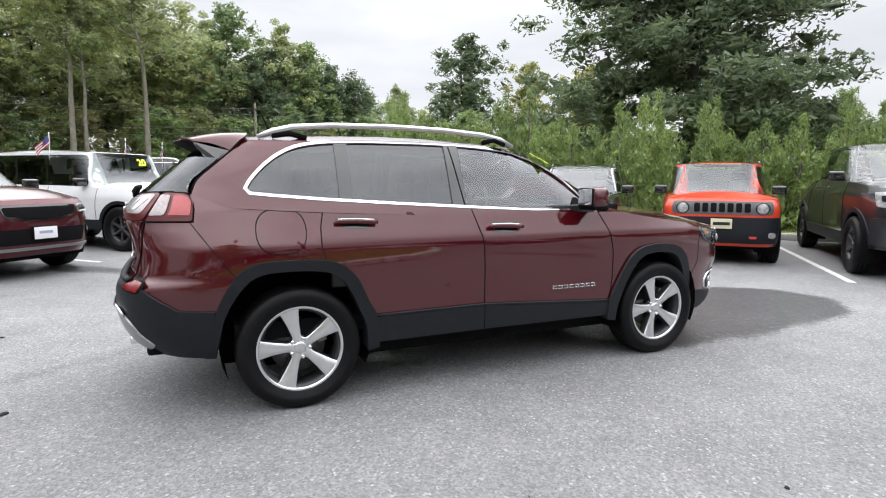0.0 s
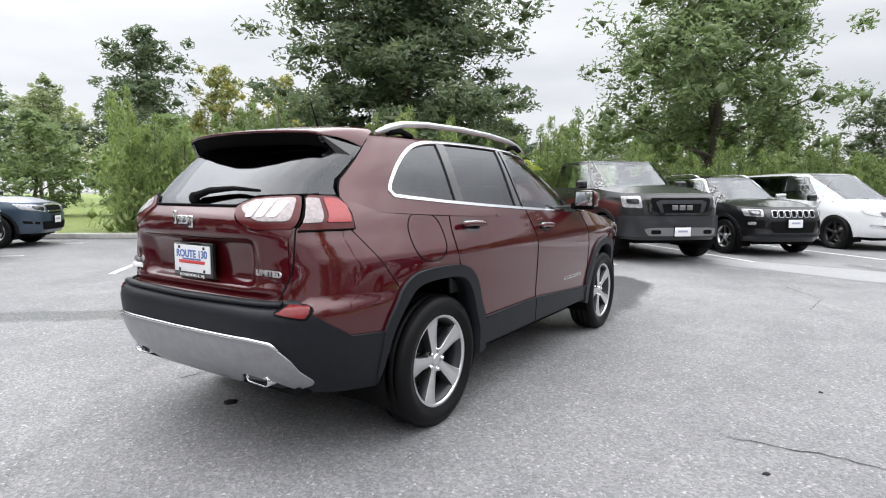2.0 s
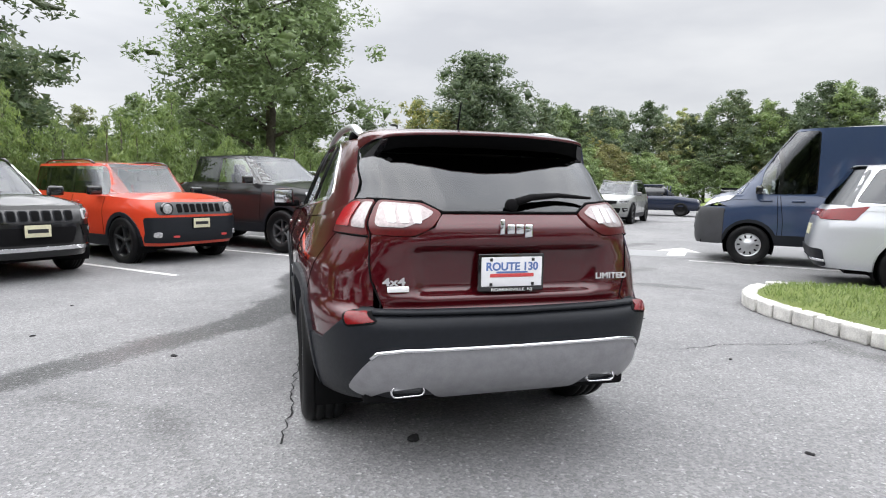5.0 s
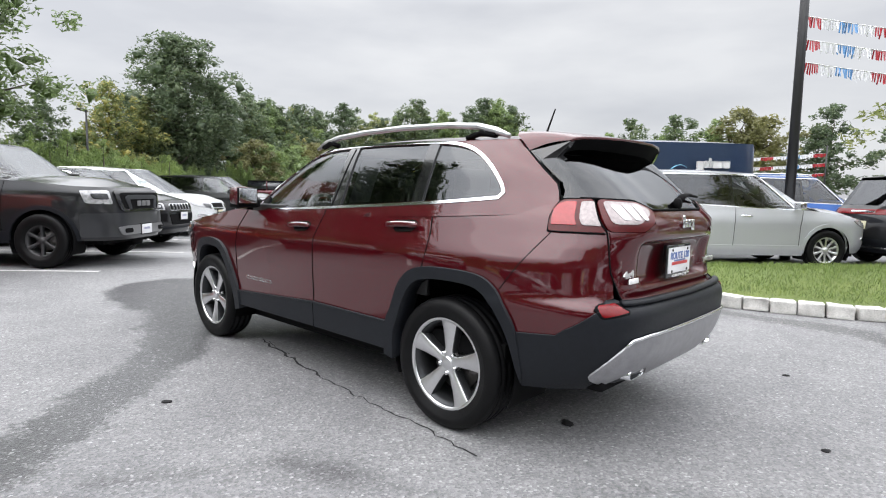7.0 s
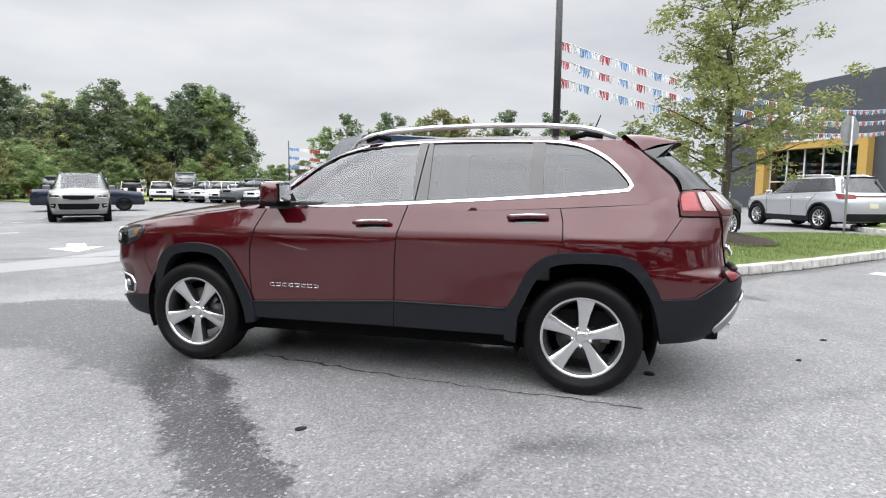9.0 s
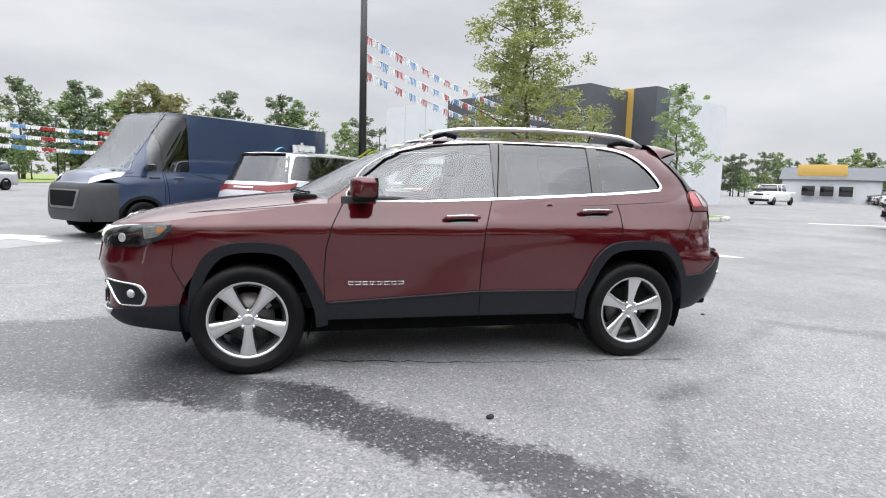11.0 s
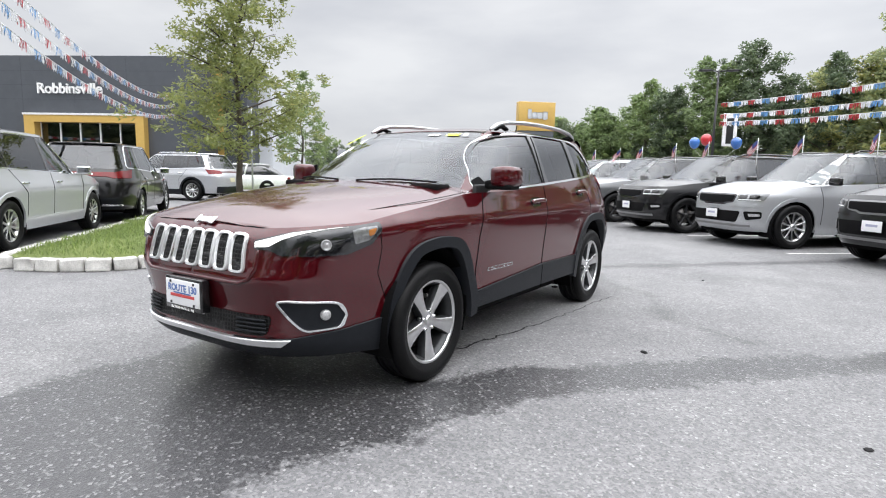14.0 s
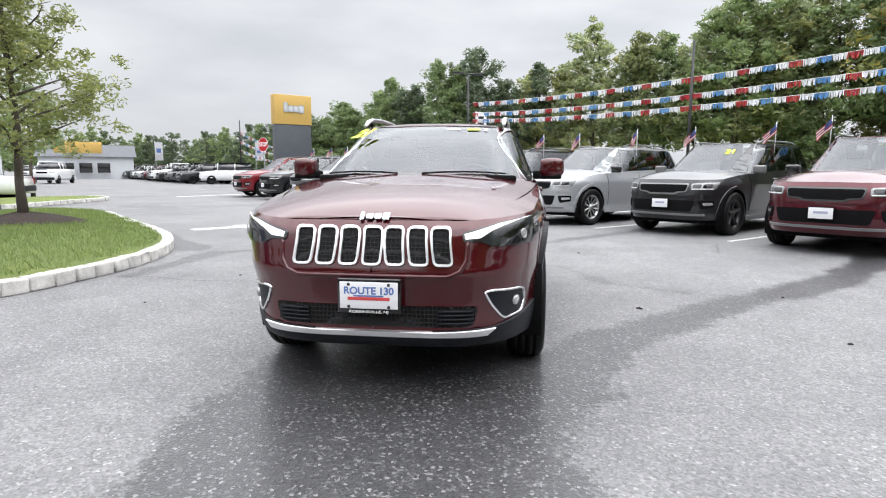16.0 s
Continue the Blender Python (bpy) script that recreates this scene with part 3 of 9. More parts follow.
# ---- wheels ----
def wheel_set(tyre_r, rim_r, width, spokes=5, style="hero", face=None, dark=None):
    """The meshes of a wheel about the y axis, outer side to +y: (name, mesh, label) rows; the first one carries the rest."""
    face, dark = face or ALLOY, dark or ALLOY_DARK
    m = Matrix.Rotation(radians(-90), 4, "X")
    h = width / 2
    out = []

    def keep(name, bm, mat, label="", smooth=True, turns=(0,)):
        ob = part(name, bm, mat, None, label, smooth)
        out.append((name, ob.data, label, turns))
        bpy.data.objects.remove(ob)

    bm = bmesh.new()
    add_lathe(bm, [(rim_r - 0.012, -h * 0.9), (rim_r - 0.03, -h * 0.4), (rim_r - 0.035, h * 0.3), (rim_r - 0.02, h * 0.72), (rim_r + 0.006, h * 0.82), (rim_r + 0.012, h * 0.74)], 48, m)
    keep("wheel", bm, dark if style == "hero" else face)
    if style == "hero":
        bm = bmesh.new()
        add_lathe(bm, [(rim_r - 0.012, h * 0.70), (rim_r - 0.010, h * 0.82), (rim_r + 0.004, h * 0.86), (rim_r + 0.014, h * 0.80), (rim_r + 0.012, h * 0.72)], 64, m)
        keep("rim_lip", bm, face)
    bm = bmesh.new()
    t = tyre_r
    prof = [(rim_r - 0.005, -h * 0.8), (rim_r + 0.03, -h), (t - 0.045, -h * 1.02), (t - 0.012, -h * 0.88), (t, -h * 0.6)]
    for g in (-0.42, 0.0, 0.42):
        prof += [(t, (g - 0.07) * h), (t - 0.008, (g - 0.05) * h), (t - 0.008, (g + 0.05) * h), (t, (g + 0.07) * h)]
    prof += [(t, h * 0.6), (t - 0.006, h * 0.8), (t - 0.014, h * 0.9), (t - 0.04, h * 1.01), (rim_r + 0.05, h * 1.03), (rim_r + 0.045, h * 1.0), (rim_r + 0.012, h * 0.92), (rim_r - 0.002, h * 0.8)]
    add_lathe(bm, prof, 64, m)
    keep("tyre", bm, RUBBER)
    if style == "steel":
        bm = bmesh.new()
        add_lathe(bm, [(rim_r, h * 0.5), (rim_r * 0.9, h * 0.62), (rim_r * 0.6, h * 0.7), (rim_r * 0.35, h * 0.85), (rim_r * 0.3, h * 0.95), (0.001, h * 0.97)], 32, m)
        keep("wheel_cover", bm, face)
        bm = bmesh.new()
        add_box(bm, rim_r * 0.72, h * 0.66, 0, 0.05, 0.03, 0.03, 0.008)
        keep("vent_slot", bm, BLACK_MATTE, turns=[36 * k for k in range(10)])
        return out
    bm = bmesh.new()
    add_lathe(bm, [(0.03, -h * 0.15), (rim_r * 0.66, -h * 0.15), (rim_r * 0.66, -h * 0.05), (0.03, -h * 0.05)], 32, m)
    keep("brake_disc", bm, BRAKE)
    bm = bmesh.new()
    add_box(bm, -rim_r * 0.58, -h * 0.02, 0.03, rim_r * 0.24, h * 0.5, rim_r * 0.5, 0.012)
    keep("brake_caliper", bm, BRAKE)
    bd, bf = bmesh.new(), bmesh.new()
    if style == "hero":
        outline = [(0.03, 0.036), (0.075, 0.029), (rim_r * 0.62, 0.040), (rim_r * 0.86, 0.053), (rim_r - 0.008, 0.062)]
    elif style == "split":
        outline = [(0.03, 0.026), (0.07, 0.018), (rim_r * 0.6, 0.018), (rim_r * 0.86, 0.022), (rim_r - 0.012, 0.03)]
    else:
        outline = [(0.03, 0.03), (0.07, 0.022), (rim_r * 0.6, 0.02), (rim_r * 0.86, 0.026), (rim_r - 0.012, 0.036)]
    for b, z_off, shrink in ((bd, 0.0, 0.0), (bf, 0.003, 0.004)):
        rows = []
        for r, w in outline:
            hz = h * (0.58 + 0.2 * (r / rim_r) ** 2) + z_off
            w2 = w - shrink
            pts = [(-w2, hz - 0.055), (-w2, hz - 0.006), (-w2 * 0.86, hz), (0, hz + 0.002), (w2 * 0.86, hz), (w2, hz - 0.006), (w2, hz - 0.055)] if b is bd else \
                  [(-w2, hz - 0.003), (-w2 * 0.86, hz + 0.001), (0, hz + 0.003), (w2 * 0.86, hz + 0.001), (w2, hz - 0.003)]
            rows.append([b.verts.new((-v, y, r)) for v, y in pts])
        for p, q in zip(rows, rows[1:]):
            for i in range(len(p) - 1):
                b.faces.new((p[i], q[i], q[i + 1], p[i + 1]))
    turns = [360 * k / spokes for k in range(spokes)]
    if style == "hero":
        keep("spoke_back", bd, dark, "dark grey spoke flank", turns=turns)
        keep("spoke", bf, face, turns=turns)
    else:
        for f in bd.faces:
            f.normal_update()
            f.material_index = 1 if abs(f.normal.y) > 0.6 else 0
        bf.free()
        keep("spoke", bd, [dark, face], turns=turns)
    bm = bmesh.new()
    add_lathe(bm, [(0.068, h * 0.3), (0.066, h * 0.56), (0.058, h * 0.6), (0.036, h * 0.61), (0.034, h * 0.68), (0.028, h * 0.71), (0.0005, h * 0.72)], 28, m)
    keep("hub_cap", bm, face)
    if style == "hero":
        bm = bmesh.new()
        add_lathe(bm, [(0.012, h * 0.5), (0.012, h * 0.66), (0.008, h * 0.7), (0.0004, h * 0.71)], 8, Matrix.Translation((0, 0, 0.057)) @ m)
        keep("lug_nut", bm, CHROME, turns=[36 + 72 * k for k in range(5)])
    return out


def put_wheel(meshes, parent, x, y, z, turn=0.0):
    lead = None
    for name, me, label, turns in meshes:
        for a in turns:
            ob = new(name, me)
            if lead is None:
                ob.parent, lead = parent, ob
                s = 0 if y > 0 else 180
                ob.matrix_basis = pose(x, y, z, 0, turn, s)
            else:
                ob.parent = lead
                ob.matrix_basis = Matrix.Rotation(radians(a), 4, "Y")
            if label:
                tagged(ob, label)
    return lead


def arch(cx, cz, r, z0, n=12, squash=1.0):
    """The outline of a wheel arch from its rear foot over the top to its front foot."""
    a0 = math.asin(max(-1, min(1, (z0 - cz) / r)))
    return [(cx + r * math.cos(math.pi - a0 + (2 * a0 - math.pi) * k / n), cz + squash * r * math.sin(math.pi - a0 + (2 * a0 - math.pi) * k / n)) for k in range(n + 1)]


def lining(name, parent, x, z, r, y0, y1):
    """The dark tub of a wheel arch."""
    bm = bmesh.new()
    n = 20
    rows = []
    for k in range(n + 1):
        a = math.pi * (1.14 - 1.28 * k / n)
        rows.append([bm.verts.new((x + r * math.cos(a), y, z + r * math.sin(a))) for y in (y0, y1)])
    for a, b in zip(rows, rows[1:]):
        bm.faces.new((a[0], a[1], b[1], b[0]))
    bm.faces.new([r_[0] for r_ in rows])
    return part(name, bm, BLACK_MATTE, parent)


WHEELS = {
    "hero": wheel_set(0.355, 0.243, 0.225),
    "split": wheel_set(0.40, 0.265, 0.25, 10, "split"),
    "multi": wheel_set(0.36, 0.235, 0.22, 10, "thin"),
    "black": wheel_set(0.40, 0.265, 0.25, 5, "thin", plain("black_wheel_paint", (0.012, 0.012, 0.013), 0.3)),
    "offroad": wheel_set(0.41, 0.24, 0.27, 6, "thin", plain("grey_wheel_paint", (0.03, 0.03, 0.032), 0.4)),
    "silver": wheel_set(0.36, 0.23, 0.22, 5, "thin"),
    "steel": wheel_set(0.36, 0.215, 0.21, 5, "steel", plain("grey_steel_cover", (0.42, 0.43, 0.44), 0.35, 0.7)),
}


# ---- parked vehicles ----
def vehicle(name, label, category, color, L=5.1, W=1.93, H=1.80, wb=3.04, fo=0.95, nose=1.02, cowl=(1.0, 1.18), belt=((0.9, 1.13), (-1.7, 1.22)),
            ws_top=0.25, tail_top=-2.1, tail_base=-2.35, windows=(0.75, 0.25, -1.75, -2.0), pillars=(-0.35, -1.25), tumble=0.76, wheel="split", wr=0.40,
            nf=5.0, nr=6.0, clad=True, face="wide", plate="white", rails=True, bed=False, lower_chrome=False, trim=None, sticker=False, step=0.085, group="", glass_rear=True, box_top=False):
    """A parked car: its skin of a lower body, hood, glasshouse and roof, with lamps, grille, wheels and trim of its own."""
    car = empty(name, label, category, group)
    w, F = W / 2, wb / 2 + fo
    R = F - L
    sill = 0.30 if H < 1.85 else 0.42
    bf, br = belt
    zt = H - 0.07
    low = Shell(0.0, [(0.2, F - 0.22), (0.33, F - 0.05), (0.5, F), (0.72, F - 0.01), (nose - 0.1, F - 0.05), (nose, F - 0.12), (nose + 0.2, F - 0.3)],
                [(0.2, R + 0.2), (0.38, R + 0.05), (0.55, R), (0.75, R + 0.02), (0.95, R + 0.06), (br[1] + 0.05, tail_base + 0.02)],
                [(0.2, w * 0.92), (0.45, w * 0.972), (0.7, w * 0.99), (bf[1] - 0.2, w), (bf[1] - 0.165, w * 0.995), (bf[1], w * 0.952), (bf[1] + 0.12, w * 0.925)], nf, nr)
    top = Shell((ws_top + tail_top) / 2 - 0.1, [(cowl[1] - 0.2, cowl[0] + 0.35), (cowl[1], cowl[0]), (zt, ws_top)], [(br[1] - 0.2, tail_base - 0.1), (br[1], tail_base), (zt, tail_top)],
                [(bf[1] - 0.1, w * 0.965), (bf[1], w * 0.945), (zt, w * tumble)], 4.5 if not box_top else 9, 5 if not box_top else 10)
    axle_f, axle_r = wb / 2, -wb / 2
    ar = wr + 0.065
    # lower body, one half each side, with the arches cut out
    hood_edge = [(F - 0.55, nose + 0.01), (cowl[0] + 0.25, (nose * 0.35 + cowl[1] * 0.65) - 0.03), (cowl[0] - 0.05, bf[1])]
    line_top = [(low.front(w * 0.5, nose), nose), (F - 0.3, nose)] + hood_edge + [br, (low.rear(w * 0.75, br[1]), br[1])] + mid(low.rear, br[1], sill)
    bottom = [(low.rear(w * 0.75, sill), sill)] + arch(axle_r, wr, ar, sill) + arch(axle_f, wr, ar, sill) + [(low.front(w * 0.75, sill), sill)] + mid(low.front, sill, nose)
    half = line_top + bottom
    for s in (1, -1):
        skin("side_panel", low, half, color, car, (), step, 0, 0, s)
        for ax, sg in ((axle_f, 1), (axle_r, -1)):
            lining("wheel_housing", car, ax, wr, ar, s * (w - 0.36), s * (w - 0.03))
            put_wheel(WHEELS[wheel], car, ax, s * (w - 0.13), wr)
            outer, inner = arch(ax, wr, ar + 0.05, sill), arch(ax, wr, ar - 0.012, sill)
            skin("arch_flare", low, outer + inner[::-1], CLAD if clad else color, car, (), step, 0.014, 0.03, s)
        skin("sill_trim", low, [(axle_f - ar, sill - 0.04), (axle_f - ar, sill + 0.14), (axle_r + ar, sill + 0.14), (axle_r + ar, sill - 0.04)], CLAD if clad else color, car, (), step, 0.012, 0.02, s)
        for x0, x1 in ((axle_f - ar - 0.1, axle_f - ar - 0.04), (pillars[0] + 0.02, pillars[0] + 0.05), (axle_r + ar + 0.06, pillars[1] - 0.02)):
            zz = bf[1] + (br[1] - bf[1]) * (bf[0] - x1) / (bf[0] - br[0])
            seam("panel_gap", low, [(x0, sill + 0.14), (x0, 0.8), (x1, zz)], BLACK_MATTE, car, 0.005, 0, s)
        for x in (pillars[0] + 0.22, pillars[1] + 0.28):
            p, n = on_skin(low, [(x - 0.1, bf[1] - 0.1), (x + 0.1, bf[1] - 0.105)], 0.022, 0.05, s)
            tube("door_handle", p, 0.016, trim or color, car, "", 8, 0.7, n)
        mx = windows[0] - 0.05
        my = s * (w * 0.95 + 0.1)
        box("mirror", (mx, my, bf[1] + 0.09), (0.11, 0.22, 0.15), trim or BLACK_GLOSS, car, "", 0.035, None, 2)
        box("mirror_glass", (mx - 0.058, my, bf[1] + 0.09), (0.004, 0.18, 0.11), CHROME, car)
    lh = on_skin(low, [(low.front(0, nose), nose), (low.front(w * 0.5, nose), nose), (F - 0.3, nose)] + hood_edge, 0, 0.06)[0]
    cap("hood", lh, [(cowl[0] - 0.1, cowl[1] + 0.03), ((cowl[0] + F) / 2, (cowl[1] + nose) / 2 + 0.075), (F - 0.14, nose + 0.005)], color, car, 26, 13)
    # glasshouse
    wf, wt, rt, rb = windows
    zw1 = zt - 0.045

    def zb(x):
        return bf[1] + (br[1] - bf[1]) * (bf[0] - x) / (bf[0] - br[0])
    side_poly = [(cowl[0] + 0.12, bf[1] - 0.08), (top.front(w * 0.62, zt), zt), (ws_top - 0.3, zt), (tail_top + 0.3, zt), (top.rear(w * 0.6, zt), zt), (top.rear(w * 0.72, br[1] + 0.2), br[1] + 0.2), (top.rear(w * 0.74, br[1] - 0.06), br[1] - 0.06)]
    win = rounded([(wf, zb(wf) + 0.015), (wt, zw1), (rt, zw1), (rb, zb(rb) + 0.03)], 0.07)
    for s in (1, -1):
        skin("pillar_panel", top, side_poly, color, car, (win,), step, 0, 0, s)
        cuts = [99, *pillars, -99]
        for i in range(3):
            hi, lo = cuts[i] - 0.03, cuts[i + 1] + 0.03
            sub = clip_x(win, lo, hi)
            if len(sub) > 2:
                skin("side_window", top, sub, GLASS_SIDE if i == 0 else GLASS_TINT, car, (), step, -0.006, 0, s)
        for px in pillars:
            sub = clip_x(win, px - 0.032, px + 0.032)
            if len(sub) > 2:
                skin("window_pillar", top, sub, BLACK_GLOSS, car, (), step, -0.002, 0, s)
        if trim is CHROME or lower_chrome:
            ring = grown(win, 0.018)
            skin("window_trim", top, ring, CHROME, car, (win,), step, 0.006, 0.01, s)
    yl, yh = w * 0.845, w * 0.685
    zc = cowl[1] - 0.04
    skin("windshield", top, [(top.front(yl, zc), zc), (top.front(yh, zt), zt), (top.front(-yh, zt), zt), (top.front(-yl, zc), zc)], GLASS_CLEAR, car, (), step, 0.002)
    zr0 = br[1] - 0.02
    if glass_rear:
        skin("rear_window", top, [(top.rear(w * 0.83, zr0), zr0), (top.rear(w * 0.67, zt - 0.06), zt - 0.06), (top.rear(-w * 0.67, zt - 0.06), zt - 0.06), (top.rear(-w * 0.83, zr0), zr0)], GLASS_TINT, car, (), step, 0.004)
    er = on_skin(top, [(top.front(0, zt), zt), (top.front(yh, zt), zt), (ws_top - 0.4, zt), (tail_top + 0.4, zt), (top.rear(w * 0.6, zt), zt), (top.rear(0, zt), zt)], 0, 0.06)[0]
    cap("roof", er, [(tail_top - 0.05, zt + 0.02), ((ws_top + tail_top) / 2, H), (ws_top + 0.05, zt + 0.01)], color, car, 24, 13, 2.8 if not box_top else 6)
    if rails:
        for s in (1, -1):
            y = s * w * tumble * 0.9
            tube("roof_rail", [(ws_top - 0.25, y, zt), (ws_top - 0.38, y, H - 0.02), (ws_top - 0.6, y, H), (tail_top + 0.7, y, H), (tail_top + 0.5, y, H - 0.02), (tail_top + 0.38, y, zt)], 0.018, trim or BLACK_GLOSS, car)
    # cabin
    box("cabin_floor", (0, 0, sill + 0.07), (L - 0.7, W - 0.62, 0.28), BLACK_MATTE, car)
    box("dashboard", (cowl[0] - 0.3, 0, cowl[1] - 0.12), (0.45, W - 0.42, 0.2), DASH, car, "", 0.06)
    for y in (0.38, -0.38):
        box("front_seat", (0.05, y, bf[1] - 0.1), (0.22, 0.46, 0.72), SEAT, car, "", 0.08, Matrix.Rotation(radians(-14), 3, "Y"))
        box("headrest", (-0.08, y, bf[1] + 0.33), (0.11, 0.26, 0.18), SEAT, car, "", 0.04)
    if not bed:
        box("rear_seat", (-0.95, 0, bf[1] - 0.1), (0.22, W - 0.55, 0.7), SEAT, car, "", 0.08, Matrix.Rotation(radians(-14), 3, "Y"))
    # face
    def front(nm, poly, mat, off=0.008, rim=0.02, lb=""):
        return skin(nm, low, [(low.front(y, z), z) for y, z in poly], mat, car, (), step, off, rim, 1, lb)

    def both(nm, poly, mat, off=0.008, rim=0.02, lb=""):
        for s in (1, -1):
            front(nm, [(y * s, z) for y, z in poly], mat, off, rim, lb)
    g0, g1 = nose - 0.24, nose - 0.07
    if face == "wide":
        front("grille_frame", rounded([(0.50, g1), (0.47, g0 + 0.02), (0.30, g0), (0.26, g0 - 0.03), (-0.26, g0 - 0.03), (-0.30, g0), (-0.47, g0 + 0.02), (-0.50, g1)], 0.04), trim or BLACK_GLOSS, 0.012)
        front("grille", rounded([(0.475, g1 - 0.025), (0.45, g0 + 0.035), (0.29, g0 + 0.025), (0.25, g0), (-0.25, g0), (-0.29, g0 + 0.025), (-0.45, g0 + 0.035), (-0.475, g1 - 0.025)], 0.03), BLACK_MATTE, 0.018)
        both("headlamp", rounded([(0.53, g1 - 0.005), (0.54, g0 + 0.055), (0.84, g0 + 0.06), (0.91, g1 + 0.025)], 0.025), LENS_HEAD, 0.012)
        both("headlamp_projector", rounded([(0.56, g1 - 0.02), (0.57, g0 + 0.085), (0.68, g0 + 0.088), (0.69, g1 - 0.018)], 0.02), BLACK_GLOSS, 0.016)
        both("headlamp_projector", rounded([(0.71, g1 - 0.018), (0.71, g0 + 0.088), (0.80, g0 + 0.09), (0.81, g1 - 0.01)], 0.02), BLACK_GLOSS, 0.016)
        both("running_light", [(0.555, g0 + 0.078), (0.555, g0 + 0.064), (0.82, g0 + 0.068), (0.82, g0 + 0.082)], WHITE_INK, 0.018, 0.004)
        front("bumper_crease", [(0.86, g0 - 0.03), (0.86, g0 - 0.05), (-0.86, g0 - 0.05), (-0.86, g0 - 0.03)], color, 0.014, 0.02)
        front("lower_grille", rounded([(0.62, 0.66), (0.56, 0.46), (-0.56, 0.46), (-0.62, 0.66)], 0.04), BLACK_MATTE, 0.01)
        both("fog_light_surround", rounded([(0.66, 0.66), (0.70, 0.5), (0.84, 0.54), (0.84, 0.66)], 0.03), BLACK_MATTE, 0.01)
        both("fog_light", rounded([(0.72, 0.62), (0.73, 0.57), (0.82, 0.58), (0.82, 0.62)], 0.012), LENS_CLEAR, 0.016)
        front("bumper_strip", [(0.74, 0.42), (0.74, 0.385), (-0.74, 0.385), (-0.74, 0.42)], trim or SILVER_PLASTIC, 0.014)
    elif face == "slotted":
        front("grille_panel", rounded([(0.60, g1 + 0.02), (0.56, g0 + 0.02), (-0.56, g0 + 0.02), (-0.60, g1 + 0.02)], 0.04), BLACK_GLOSS, 0.008)
        for k in range(7):
            y = (k - 3) * 0.135
            front("grille_slot_frame", rounded([(y - 0.055, g1 + 0.005), (y - 0.052, g0 + 0.035), (y + 0.052, g0 + 0.035), (y + 0.055, g1 + 0.005)], 0.03), trim or CLAD, 0.014)
            front("grille_slot", rounded([(y - 0.042, g1 - 0.007), (y - 0.04, g0 + 0.047), (y + 0.04, g0 + 0.047), (y + 0.042, g1 - 0.007)], 0.025), BLACK_MATTE, 0.02)
        both("headlamp", rounded([(0.60, g1 + 0.02), (0.60, g0 + 0.05), (0.84, g0 + 0.06), (0.88, g1 + 0.03)], 0.03), LENS_CLEAR, 0.012)
        both("headlamp_projector", rounded([(0.64, g1), (0.64, g0 + 0.07), (0.76, g0 + 0.075), (0.78, g1)], 0.02), LAMP_DARK, 0.018)
        front("lower_grille", rounded([(0.50, 0.70), (0.44, 0.48), (-0.44, 0.48), (-0.50, 0.70)], 0.05), BLACK_MATTE, 0.01)
        both("fog_light_surround", rounded([(0.56, 0.72), (0.60, 0.56), (0.84, 0.58), (0.84, 0.72)], 0.03), BLACK_MATTE, 0.01)
        both("fog_light", rounded([(0.70, 0.69), (0.70, 0.63), (0.78, 0.63), (0.78, 0.69)], 0.02), LENS_CLEAR, 0.016)
        front("bumper_strip", [(0.72, 0.45), (0.72, 0.40), (-0.72, 0.40), (-0.72, 0.45)], CHROME if lower_chrome else CLAD, 0.016)
    elif face == "round":
        front("grille_panel", rounded([(0.72, g1 + 0.03), (0.72, g0 + 0.0), (-0.72, g0 + 0.0), (-0.72, g1 + 0.03)], 0.06), plain("grey_grille", (0.06, 0.062, 0.065), 0.4), 0.01)
        for k in range(7):
            y = (k - 3) * 0.12
            front("grille_slot", rounded([(y - 0.042, g1), (y - 0.042, g0 + 0.035), (y + 0.042, g0 + 0.035), (y + 0.042, g1)], 0.02), BLACK_MATTE, 0.016)
        for s in (1, -1):
            yy, zz = s * 0.57, (g0 + g1) / 2 + 0.015
            x = float(low.at(low.front(yy, zz), zz)[0])
            bm = bmesh.new()
            add_lathe(bm, [(0.10, -0.03), (0.10, 0.03), (0.088, 0.04), (0.08, 0.02)], 24, Matrix.Translation((x, yy, zz)) @ Matrix.Rotation(radians(90), 4, "Y"))
            hl = part("headlamp_ring", bm, BLACK_GLOSS, car)
            bm = bmesh.new()
            add_lathe(bm, [(0.085, 0.02), (0.06, 0.035), (0.0005, 0.04)], 24, Matrix.Translation((x, yy, zz)) @ Matrix.Rotation(radians(90), 4, "Y"))
            part("headlamp", bm, LENS_CLEAR, hl)
        front("bumper", rounded([(0.86, g0 - 0.04), (0.86, 0.36), (-0.86, 0.36), (-0.86, g0 - 0.04)], 0.06), CLAD, 0.02)
        both("tow_hook", rounded([(0.40, 0.47), (0.40, 0.44), (0.50, 0.44), (0.50, 0.47)], 0.01), INK_RED, 0.035)
        both("fog_light", rounded([(0.66, 0.53), (0.66, 0.45), (0.75, 0.45), (0.75, 0.53)], 0.03), LENS_CLEAR, 0.03)
    elif face == "truck":
        front("grille", rounded([(0.66, g1 + 0.02), (0.56, g0 - 0.14), (-0.56, g0 - 0.14), (-0.66, g1 + 0.02)], 0.08), BLACK_GLOSS, 0.03)
        front("grille_mesh", rounded([(0.58, g1 - 0.02), (0.50, g0 - 0.10), (-0.50, g0 - 0.10), (-0.58, g1 - 0.02)], 0.07), BLACK_MATTE, 0.035)
